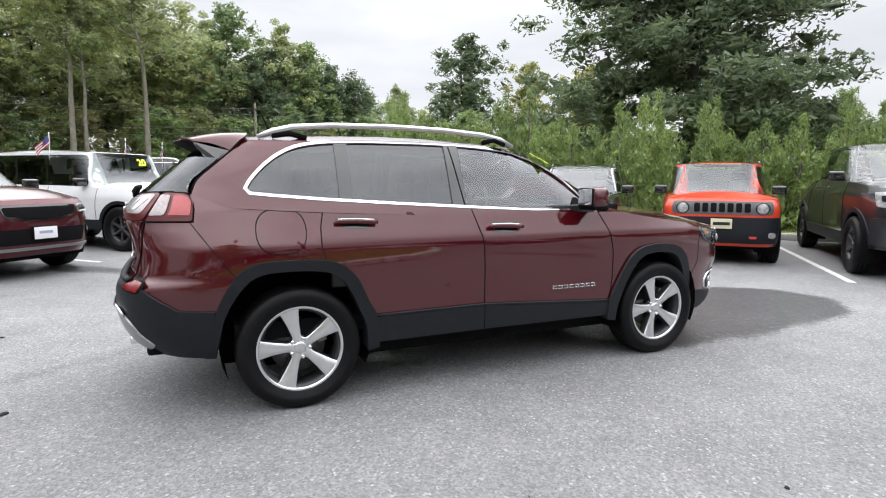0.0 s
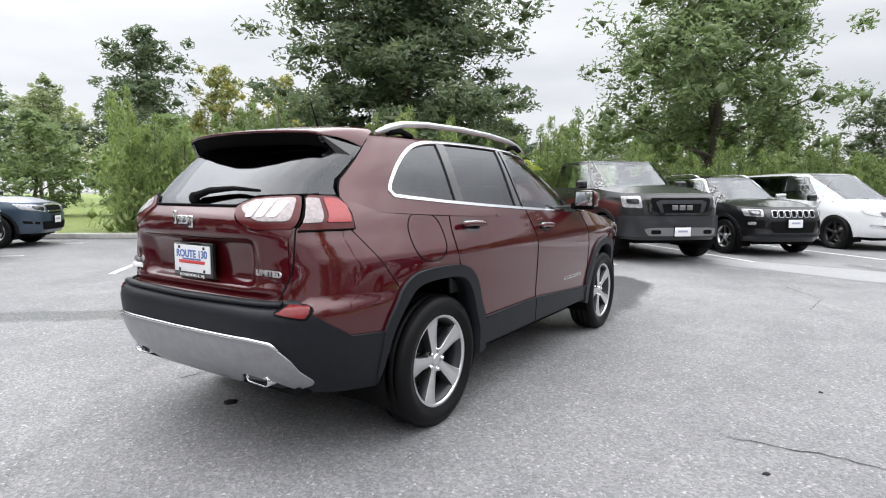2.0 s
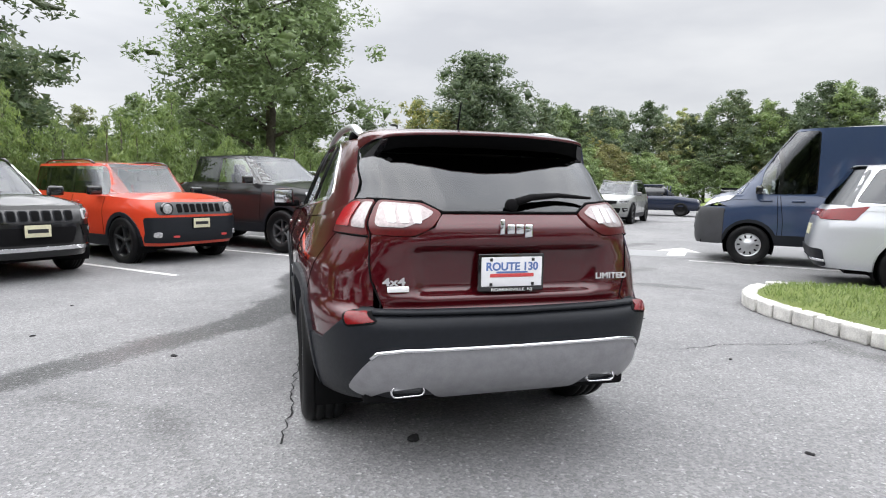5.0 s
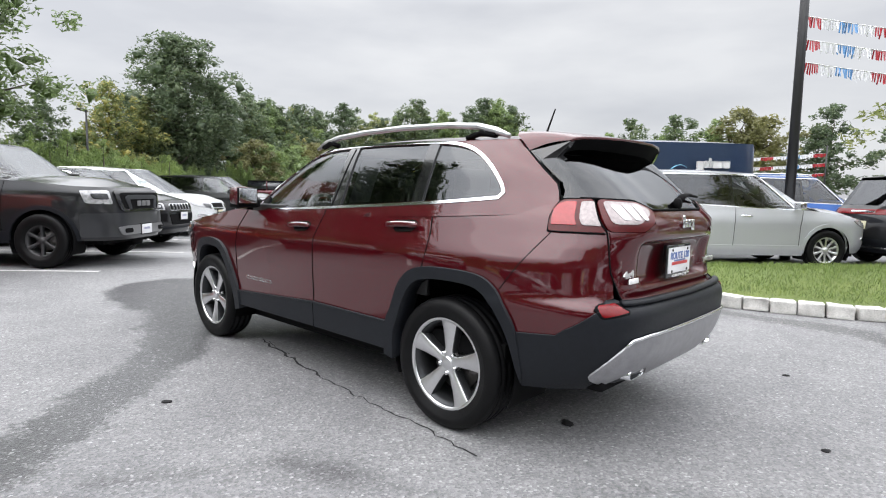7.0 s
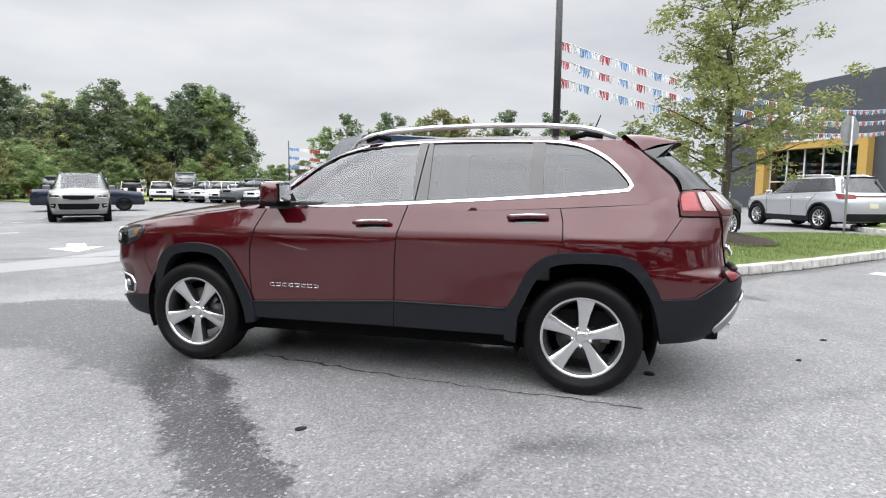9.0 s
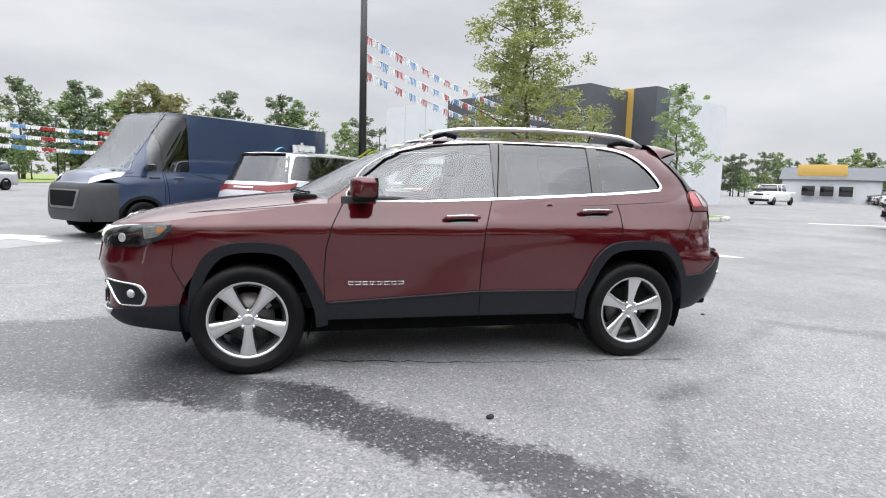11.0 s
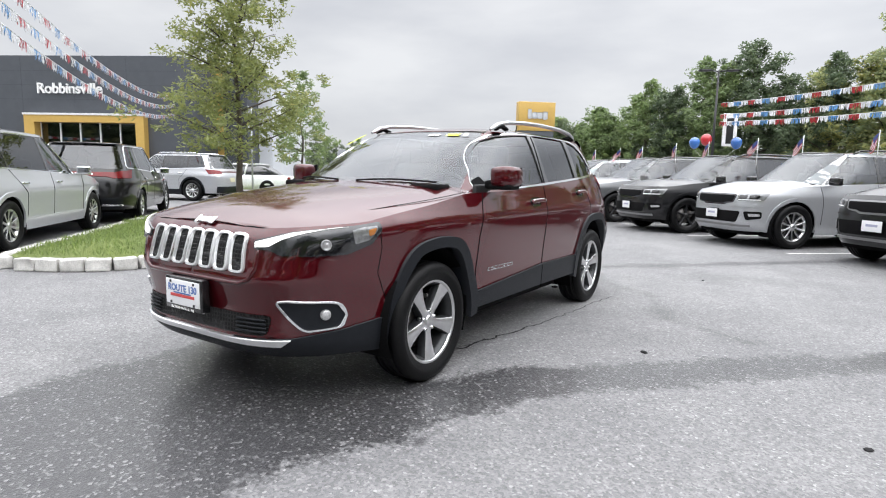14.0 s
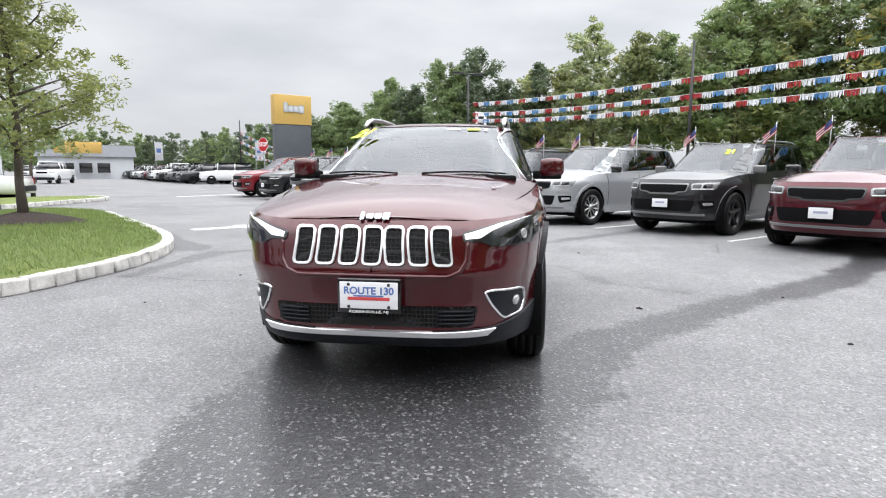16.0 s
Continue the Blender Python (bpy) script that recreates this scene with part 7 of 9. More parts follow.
# ---- lines, kerbs, islands ----
LINE_PAINT = plain("worn_white_line_paint", (0.62, 0.62, 0.60), 0.75, vary=0.25, scale=14, relief=0.3)
CONCRETE = plain("concrete_kerb", (0.40, 0.39, 0.37), 0.85, vary=0.2, scale=5, relief=0.4)
STONE = plain("granite_kerb_stone", (0.52, 0.51, 0.485), 0.8, vary=0.28, scale=9, relief=0.6)


def grass_ground():
    m, nt, b = material("lawn")
    vec = coords(nt)
    c = ramp(nt, noise_tex(nt, 60, 4, 0.7, vec), [(0.3, (0.09, 0.135, 0.035)), (0.5, (0.19, 0.25, 0.07)), (0.75, (0.28, 0.31, 0.12))])
    c = mixrgb(nt, 1.0, c, ramp(nt, noise_tex(nt, 0.8, 4, 0.6, vec), [(0.3, (0.8, 0.85, 0.8)), (0.7, (1.15, 1.1, 1.0))]), "MULTIPLY")
    nt.links.new(c, b.inputs["Base Color"])
    b.inputs["Roughness"].default_value = 0.9
    bump(nt, b, noise_tex(nt, 130, 3, 0.7, vec), 1.0, 0.03)
    return m


LAWN = grass_ground()
MULCH = plain("dark_mulch", (0.035, 0.024, 0.02), 0.95, vary=0.5, scale=25, relief=1.0)


def strip(name, a, b, width, z, mat, label, category="marking"):
    a, b = Vector(a), Vector(b)
    d = (b - a).normalized()
    s = Vector((-d.y, d.x)) * (width / 2)
    bm = bmesh.new()
    add = lambda v: bm.verts.new((v.x, v.y, z))
    n = 8
    rows = []
    for k in range(n + 1):
        p = a + (b - a) * (k / n)
        rows.append((add(p + s * random.uniform(0.9, 1.06)), add(p - s * random.uniform(0.9, 1.06))))
    for p, q in zip(rows, rows[1:]):
        bm.faces.new((p[0], p[1], q[1], q[0]))
    bmesh.ops.recalc_face_normals(bm, faces=bm.faces)
    return tagged(part(name, bm, mat, None, "", False), label, category, "stall lines", "structure")


for k in range(-2, 9):
    x, y = 4.2 + 1.84 * k, 2.4 - 1.99 * k
    strip("stall_line", (x, y), (x + 0.69 * 4.6, y + 0.725 * 4.6), 0.1, 0.004, LINE_PAINT, "white painted parking stall line")
for k in range(-7, 6):
    x, y = -7.1 + 1.97 * k, 2.3 + 1.97 * k
    strip("stall_line", (x, y), (x - 0.68 * 4.9, y + 0.73 * 4.9), 0.1, 0.004, LINE_PAINT, "white painted parking stall line")
strip("stall_line", (4.6, -6.6), (1.0, -10.4), 0.1, 0.004, LINE_PAINT, "white painted parking stall line")
strip("stop_line", (-19.0, -14.6), (-22.6, -12.9), 0.35, 0.004, LINE_PAINT, "wide white stop line")


def arrow(x, y, dx, dy):
    bm = bmesh.new()
    s = Vector((dx, dy)).normalized()
    t = Vector((-s.y, s.x))
    pts = [(-0.95, 0.17), (0.0, 0.18), (0.0, 0.48), (1.0, 0.0), (0.0, -0.48), (0.0, -0.18), (-0.95, -0.17)]
    f = bm.faces.new([bm.verts.new((x + s.x * u + t.x * v, y + s.y * u + t.y * v, 0.005)) for u, v in pts])
    f.normal_update()
    if f.normal.z < 0:
        f.normal_flip()
    tagged(part("lane_arrow", bm, LINE_PAINT, None, "", False), "white painted lane arrow on the asphalt", "marking", "lane arrows", "structure")


arrow(8.8, -5.05, -0.74, 0.67)
arrow(6.05, -7.5, 0.74, -0.67)
arrow(-8.7, -2.15, -0.86, -0.51)
arrow(-6.3, -5.1, -0.74, 0.67)


def smooth_loop(poly, n=6):
    """A closed Catmull-Rom curve through the points."""
    out, N = [], len(poly)
    for i in range(N):
        p0, p1, p2, p3 = (Vector(poly[(i + j) % N]) for j in (-1, 0, 1, 2))
        for k in range(n):
            t = k / n
            out.append(tuple(0.5 * ((2 * p1) + (p2 - p0) * t + (2 * p0 - 5 * p1 + 4 * p2 - p3) * t * t + (3 * p1 - p0 - 3 * p2 + p3) * t ** 3)))
    return out


def kerb_mesh(bm, p, q, w, h, jit):
    d = Vector((q[0] - p[0], q[1] - p[1]))
    L = d.length
    add_box(bm, 0, 0, h / 2, L - 0.012, w, h, 0.018)
    for v in bm.verts:
        v.co += Vector((random.uniform(-jit, jit), random.uniform(-jit, jit), random.uniform(-jit, jit) if v.co.z > 0.05 else 0))


def island(name, poly, label, mound=0.16, blocks=True, step=0.26):
    """A grass island with a stone kerb: every kerb stone is a piece of its own."""
    loop = smooth_loop(poly)
    inner = grown(loop, -0.13)
    bm = bmesh.new()
    n = len(inner)
    c = Vector((sum(p[0] for p in inner) / n, sum(p[1] for p in inner) / n))
    vs, _, fs, *_ = geometry.delaunay_2d_cdt([Vector(p) for p in inner] + [Vector((x, y)) for x in np.arange(min(p[0] for p in inner), max(p[0] for p in inner), 0.45) for y in np.arange(min(p[1] for p in inner), max(p[1] for p in inner), 0.45) if inside(inner, np.array([[x, y]]))[0]],
                                               [(i, (i + 1) % n) for i in range(n)], [], 0, 1e-6)
    arr = np.array(inner)
    vv = []
    for v in vs:
        d = np.min(np.hypot(arr[:, 0] - v[0], arr[:, 1] - v[1]))
        vv.append(bm.verts.new((v[0], v[1], 0.13 + mound * min(1.0, d / 1.6) ** 0.7)))
    cen = np.array([np.mean([vs[i] for i in f], axis=0) for f in fs])
    ok = inside(inner, cen)
    for f, k in zip(fs, ok):
        if k:
            bm.faces.new([vv[i] for i in f])
    bmesh.ops.recalc_face_normals(bm, faces=bm.faces)
    lawn = tagged(part(name, bm, LAWN), label, "lawn", "", "structure")
    if blocks:
        stones = []
        for i in range(4):
            b2 = bmesh.new()
            kerb_mesh(b2, (0, 0), (step, 0), 0.16, 0.145, 0.009)
            me = bpy.data.meshes.new("kerb_stone")
            for f in b2.faces:
                f.smooth = True
            b2.to_mesh(me)
            b2.free()
            me.materials.append(STONE)
            stones.append(me)
        line = dense(loop, 0.02)
        acc, last = 0.0, line[0]
        mid_line = grown(loop, -0.07)
        line = dense(mid_line, 0.02)
        last, acc, k = line[0], 0.0, 0
        for p in line[1:] + line[:1]:
            acc += math.hypot(p[0] - last[0], p[1] - last[1])
            if acc >= step:
                st = new("kerb_stone", stones[k % 4])
                st.parent = lawn
                st.matrix_basis = pose(p[0], p[1], 0, random.uniform(-2, 2), random.uniform(-2, 2), math.degrees(math.atan2(p[1] - last[1], p[0] - last[0])) + random.uniform(-3, 3) + (180 if k % 3 == 0 else 0))
                acc, k = 0.0, k + 1
            last = p
    return lawn, loop


ISLE_LOOP = island("grass_island", [(1.42, -5.15), (0.75, -4.2), (-0.4, -3.93), (-1.7, -4.0), (-3.0, -4.5), (-4.4, -5.6), (-6.9, -8.2), (-8.4, -9.8), (-8.5, -11.4), (-6.6, -12.0), (-4.5, -11.3), (-2.4, -9.4), (-0.4, -7.3), (1.1, -5.8)], "mown green grass island with a stone block kerb")[1]
island("grass_island", [(-10.2, -14.8), (-12.5, -14.9), (-15.4, -15.2), (-16.6, -16.6), (-15.4, -18.2), (-11.5, -19.4), (-9.6, -17.0)], "second mown grass island with a stone kerb", 0.08, True, 0.3)

# lawn beyond the stalls, behind a concrete kerb
far_lawn = [(2.2, 14.8), (5.0, 11.4), (7.2, 8.5), (10.3, 4.6), (13.5, 1.4), (17.5, -2.4), (22.5, -6.6), (27, -8.6), (29.5, -11.6), (33, -12.5), (44, -18), (120, -60), (200, 100), (-20, 260), (-4, 60), (0, 22)]
sheet("lawn", far_lawn, 0.12, LAWN, "rough grass behind the parking stalls", "lawn")
kp = [(2.2, 14.8), (5.0, 11.4), (7.2, 8.5), (10.3, 4.6), (13.5, 1.4), (17.5, -2.4), (22.5, -6.6), (27, -8.6), (29.5, -11.6)]
for i in range(len(kp) - 1):
    bm = bmesh.new()
    a, b = Vector(kp[i]), Vector(kp[i + 1])
    d = b - a
    add_box(bm, (a.x + b.x) / 2, (a.y + b.y) / 2, 0.075, d.length + 0.05, 0.16, 0.15, 0.02, Matrix.Rotation(math.atan2(d.y, d.x), 3, "Z"))
    tagged(part("kerb", bm, CONCRETE), "pale concrete kerb along the stalls", "kerb", "", "structure")
sheet("lawn", [(-30, 22), (-12, 30), (-6, 60), (-60, 200), (-200, 120), (-120, 10), (-60, 4)], 0.06, LAWN, "rough grass at the foot of the woods", "lawn")
sheet("lawn", [(40, -30), (120, -62), (120, -200), (-40, -200), (10, -90), (30, -60)], 0.06, LAWN, "grass beyond the far rows of cars", "lawn")

# cracks and pebbles
CRACK = plain("crack_shadow", (0.012, 0.012, 0.013), 0.95)


def crack(pts, w=0.012):
    bm = bmesh.new()
    line = dense(pts, 0.05, False)
    rows = []
    for i, (x, y) in enumerate(line):
        a, b = Vector(line[max(0, i - 1)]), Vector(line[min(len(line) - 1, i + 1)])
        d = (b - a).normalized()
        n = Vector((-d.y, d.x))
        o = Vector((x, y)) + n * random.uniform(-0.018, 0.018)
        ww = w * random.uniform(0.3, 1.0)
        rows.append((bm.verts.new((o.x + n.x * ww, o.y + n.y * ww, 0.0035)), bm.verts.new((o.x - n.x * ww, o.y - n.y * ww, 0.0035))))
    for p, q in zip(rows, rows[1:]):
        bm.faces.new((p[0], p[1], q[1], q[0]))
    bmesh.ops.recalc_face_normals(bm, faces=bm.faces)
    tagged(part("crack", bm, CRACK, None, "", False), "thin dark crack in the asphalt", "crack", "", "structure")


crack([(0.95, 0.65), (0.7, 0.70), (0.3, 0.76), (-0.2, 0.85)], 0.013)
crack([(0.86, 0.63), (0.6, 0.70), (0.42, 0.72)], 0.007)
crack([(-0.2, 0.85), (-0.6, 0.90), (-1.3, 0.95), (-1.7, 1.02)], 0.007)
crack([(-0.68, -2.2), (-0.62, -2.7), (-0.78, -3.45), (-0.7, -3.8)], 0.005)
crack([(-6.0, 3.0), (-4.6, 3.9), (-3.6, 3.6)], 0.005)
crack([(5.4, -2.0), (4.2, -2.6), (3.4, -2.5)], 0.005)
for x, y, r in ((0.03, 1.77, 0.022), (-1.8, 0.34, 0.03), (-2.9, -0.3, 0.02), (-2.45, -1.55, 0.018), (-3.3, -1.0, 0.02), (-1.0, -2.4, 0.014), (0.4, -2.6, 0.012), (-3.35, 1.6, 0.016), (0.9, 3.0, 0.018), (2.2, 3.1, 0.014), (-0.6, 3.2, 0.016)):
    bm = bmesh.new()
    bmesh.ops.create_icosphere(bm, subdivisions=2, radius=1)
    for v in bm.verts:
        v.co *= random.uniform(0.75, 1.15)
        v.co = Vector((v.co.x * r * 1.4, v.co.y * r, max(-0.2, v.co.z) * r * 0.6))
    ob = tagged(part("pebble", bm, CRACK), "small dark bit of debris on the asphalt", "debris", "bits of debris")
    ob.matrix_world = pose(x, y, r * 0.1, 0, 0, random.uniform(0, 360))

# ---- showroom ----
D = Vector((-0.478, 0.878, 0))
NRM = Vector((0.878, 0.478, 0))
O = Vector((-13.9, -42.9, 0))
DARK_PANEL = plain("dark_grey_cladding", (0.075, 0.082, 0.095), 0.45, 0.2, vary=0.08, scale=1.5)
JOINT = plain("panel_joint_seal", (0.05, 0.055, 0.065), 0.7)
PALE_PANEL = plain("pale_grey_cladding", (0.55, 0.57, 0.60), 0.5, vary=0.04, scale=1.0)
GOLD = plain("gold_panel", (0.55, 0.36, 0.10), 0.45, 0.2, vary=0.05)
STORE_GLASS = glass("store_glass", (0.08, 0.09, 0.1))
FRAME_WHITE = plain("white_window_frame", (0.7, 0.7, 0.7), 0.4)
FB = Matrix((D, -NRM, Vector((0, 0, 1)))).transposed()


def slab(name, s0, s1, z0, z1, out, thick, mat, parent, label=""):
    """A block of the showroom's front: from s0 to s1 along it, its face out metres before the wall's plane."""
    c = O + D * ((s0 + s1) / 2) + NRM * (out - thick / 2) + Vector((0, 0, (z0 + z1) / 2))
    bm = bmesh.new()
    add_box(bm, *c, abs(s1 - s0), thick, z1 - z0, 0, FB)
    return part(name, bm, mat, parent, label, False)


shop = empty("showroom", "car showroom with dark grey and pale panels and a gold entrance", "building")
slab("wall", -14.1, -4.75, 0, 8.6, 0, 12, PALE_PANEL, shop, "pale grey panelled wall")
slab("wall", -4.745, 10.4, 4.75, 8.6, 0, 12, DARK_PANEL, shop, "dark grey panelled wall")
slab("wall", -4.745, -0.6, 0, 4.75, 0, 12, DARK_PANEL, shop)
slab("wall", 8.0, 10.4, 0, 4.75, 0, 12, DARK_PANEL, shop)
slab("wall", -0.6, 8.0, 0, 0.45, 0, 0.3, DARK_PANEL, shop)
for z in (5.7, 6.65, 7.6):
    slab("panel_joint", -4.7, 10.3, z, z + 0.02, 0.006, 0.02, JOINT, shop)
for s in (-1.0, 2.8, 6.6):
    slab("panel_joint", s, s + 0.02, 4.8, 8.55, 0.006, 0.02, JOINT, shop)
for s in (-11.0, -7.9):
    slab("panel_joint", s, s + 0.03, 0.1, 8.55, 0.006, 0.02, SILVER_PLASTIC, shop)
portal = slab("entrance_portal", -0.6, 8.0, 4.15, 4.62, 0.5, 0.9, GOLD, shop, "gold window surround")
slab("portal_cap", -0.65, 8.05, 4.62, 4.75, 0.55, 0.95, FRAME_WHITE, portal)
slab("portal_side", -0.6, 0.15, 0.0, 4.15, 0.5, 0.9, GOLD, portal)
slab("portal_side", 7.4, 8.0, 0.0, 4.15, 0.5, 0.9, GOLD, portal)
for k in range(5):
    a = 0.15 + 1.45 * k
    slab("window_pane", a + 0.05, a + 1.40, 0.5, 4.1, -0.1, 0.03, STORE_GLASS, shop)
for k in range(6):
    a = 0.15 + 1.45 * k
    slab("window_mullion", a - 0.04, a + 0.05, 0.45, 4.15, -0.04, 0.1, FRAME_WHITE, shop)
for z in (1.9, 0.45):
    slab("window_rail", 0.15, 7.4, z, z + 0.09, -0.05, 0.09, FRAME_WHITE, shop)
slab("shop_floor_back", 0.15, 7.4, 0.0, 4.2, -6.0, 0.2, DASH, shop)
for s in (-9.6, -6.3):
    slab("small_window", s - 0.6, s + 0.6, 4.2, 5.2, 0.03, 0.1, BLACK_GLOSS, shop)
slab("entrance_tower", 7.0, 10.9, 0, 8.8, -5.0, 4, GOLD, shop, "gold entrance tower")
slab("tower_flank", 10.91, 12.8, 0, 8.8, -5.02, 4, DARK_PANEL, shop)
slab("canopy", 7.3, 11.0, 3.1, 3.35, -3.9, 1.1, PALE_PANEL, shop)
slab("entrance_door", 8.0, 10.3, 0, 2.9, -4.96, 0.06, BLACK_GLOSS, shop)
slab("side_wing", 12.82, 13.9, 0, 8.2, -7, 8, PALE_PANEL, shop, "pale side wing")
m = Matrix.Translation(O + D * 2.55 + NRM * 0.1 + Vector((0, 0, 6.4))) @ Matrix((D, Vector((0, 0, 1)), NRM)).transposed().to_4x4()
text("sign_lettering", "Robbinsville", 0.98, WHITE_INK, shop, m, "raised white lettering", 0.06, 0.012, 1.0)
# a logo above the entrance as a plain block
slab("sign_block", 8.0, 9.9, 6.4, 7.3, -4.9, 0.1, PALE_PANEL, shop)

# ---- maker's pylon ----
sd = Vector((-0.68, 0.733, 0))
sn = Vector((0.733, 0.68, 0))
sc = Vector((-38.95, -17.1, 0))
SB = Matrix((sd, -sn, Vector((0, 0, 1)))).transposed()
pyl = empty("sign_pylon", "tall dark pylon sign with a gold head panel", "sign")
for nm, z0, z1, wd, th, mat, lb in (("pylon_base", 0, 4.75, 2.9, 0.7, DARK_PANEL, "dark grey pylon shaft"), ("head_panel", 4.75, 7.0, 3.0, 0.8, GOLD, "gold head panel")):
    bm = bmesh.new()
    add_box(bm, sc.x, sc.y, (z0 + z1) / 2, wd, th, z1 - z0, 0.03, SB)
    part(nm, bm, mat, pyl, lb)
c = sc + sn * 0.42 + Vector((0, 0, 5.95))
bm = bmesh.new()
for off, w_, h_ in ((-0.62, 0.3, 0.75), (-0.22, 0.42, 0.5), (0.22, 0.42, 0.5), (0.66, 0.4, 0.62)):
    q = c + sd * off
    add_box(bm, q.x, q.y, q.z + (0.1 if off < -0.5 else 0.0), w_, 0.06, h_, 0.1, SB)
part("logo_block", bm, PALE_PANEL, pyl, "pale logo blocks")


# ---- low shop beyond the far rows ----
hut = empty("shop", "low pale roadside shop with a yellow sign panel", "building")
HT = Matrix.Rotation(radians(39), 3, "Z")
box("wall", (-68.7, -59.2, 1.5), (6, 11, 3.0), PALE_PANEL, hut, "", 0, HT)
bm = bmesh.new()
loft_pts = [(-3.4, 0, 3.0), (3.4, 0, 3.0), (0, 0, 4.7)]
ends = [[bm.verts.new(Vector((-68.7, -59.2, 0)) + HT @ Vector((x, y, z))) for x, _, z in loft_pts] for y in (-5.9, 5.9)]
for i in range(3):
    bm.faces.new((ends[0][i], ends[0][(i + 1) % 3], ends[1][(i + 1) % 3], ends[1][i]))
bm.faces.new(ends[0][::-1])
bm.faces.new(ends[1])
bmesh.ops.recalc_face_normals(bm, faces=bm.faces)
part("roof", bm, DARK_PANEL, hut, "grey gabled roof", False)
box("sign_panel", (-65.2, -57.6, 4.2), (0.3, 5.5, 1.5), GOLD, hut, "yellow sign panel", 0.05, HT)
for k in range(3):
    box("window", (-65.6 + 1.9 * (k - 1) * -0.63, -57.0 + 2.2 * (k - 1) * 0.78, 1.5), (0.12, 1.5, 1.3), BLACK_GLOSS, hut, "", 0.02, HT)

# ---- posts, signs, lamps ----
STEEL = plain("galvanised_steel", (0.40, 0.41, 0.42), 0.45, 0.7, vary=0.12)
POLE_BLACK = plain("black_pole_paint", (0.018, 0.018, 0.02), 0.45)
SIGN_RED = plain("red_sign", (0.45, 0.015, 0.02), 0.4)


def octagon(bm, m, r, t):
    pts = [(r * math.cos(math.pi / 8 + k * math.pi / 4), r * math.sin(math.pi / 8 + k * math.pi / 4)) for k in range(8)]
    a, b = [bm.verts.new(m @ Vector((x, y, -t))) for x, y in pts], [bm.verts.new(m @ Vector((x, y, t))) for x, y in pts]
    bm.faces.new(a[::-1])
    bm.faces.new(b)
    for i in range(8):
        bm.faces.new((a[i], a[(i + 1) % 8], b[(i + 1) % 8], b[i]))


def stop_sign(x, y, z, heading, label):
    ob = empty("stop_sign", label, "sign", "stop signs")
    tube("post", [(x, y, 0), (x, y, z + 0.35)], 0.03, STEEL, ob)
    m = Matrix.Translation((x, y, z)) @ Euler((radians(90), 0, radians(heading))).to_matrix().to_4x4() @ Matrix.Translation((0, 0, 0.045))
    bm = bmesh.new()
    octagon(bm, m, 0.40, 0.004)
    f = part("sign_back", bm, STEEL, ob, "", False)
    bm = bmesh.new()
    octagon(bm, m @ Matrix.Translation((0, 0, 0.006)), 0.395, 0.002)
    part("sign_border", bm, WHITE_INK, f, "", False)
    bm = bmesh.new()
    octagon(bm, m @ Matrix.Translation((0, 0, 0.010)), 0.37, 0.002)
    part("sign_face", bm, SIGN_RED, f, "red octagon", False)
    text("sign_word", "STOP", 0.3, WHITE_INK, f, m @ Matrix.Translation((0, 0, 0.014)), "white block letters", 0.001, 0.01, 0.85)
    return ob


stop_sign(-24.4, -12.8, 2.55, 66, "red octagonal stop sign on a steel post")
stop_sign(-7.55, -12.1, 2.75, 40, "grey back of a stop sign on a steel post")


def light_pole(x, y, h, label, heads=2, turn=0.0, r=0.06):
    ob = empty("light_pole", label, "lamp", "lot lamps")
    tube("pole", [(x, y, 0), (x, y, h)], [r * 1.2, r * 0.8], POLE_BLACK, ob)
    for k in range(heads):
        a = radians(turn + 180 * k)
        tube("arm", [(x, y, h - 0.05), (x + 0.35 * math.cos(a), y + 0.35 * math.sin(a), h)], 0.03, POLE_BLACK, ob)
        box("lamp_head", (x + 0.65 * math.cos(a), y + 0.65 * math.sin(a), h), (0.6, 0.32, 0.08), POLE_BLACK, ob, "", 0.02, Matrix.Rotation(a, 3, "Z"))
    return ob


light_pole(-28.0, -2.2, 6.6, "black double-headed parking lot lamp", 2, 120)
light_pole(28.0, 14.2, 4.5, "double-headed parking lot lamp behind the hedge", 2, -60)
light_pole(-0.45, -10.6, 8.2, "tall black lot pole with strings of pennants", 0, 0, 0.09)
light_pole(-19.2, 7.4, 6.2, "slim black pole carrying pennant strings", 0)
light_pole(-9.6, 17.9, 6.6, "slim black pole carrying pennant strings", 0)
light_pole(23, -55, 6.2, "distant single lot lamp", 1, 200)
light_pole(-5.5, -47.5, 5.2, "slim lamp before the showroom", 1, 0, 0.05)
light_pole(30, -6, 5.0, "pale lot lamp among the bushes", 1, 150, 0.06)

# ---- strings of pennants ----
P_RED = plain("red_tinsel", (0.38, 0.02, 0.03), 0.35, vary=0.3, scale=9)
P_WHITE = plain("white_tinsel", (0.72, 0.73, 0.75), 0.35, vary=0.15, scale=9)
P_BLUE = plain("blue_tinsel", (0.10, 0.26, 0.52), 0.35, vary=0.3, scale=9)


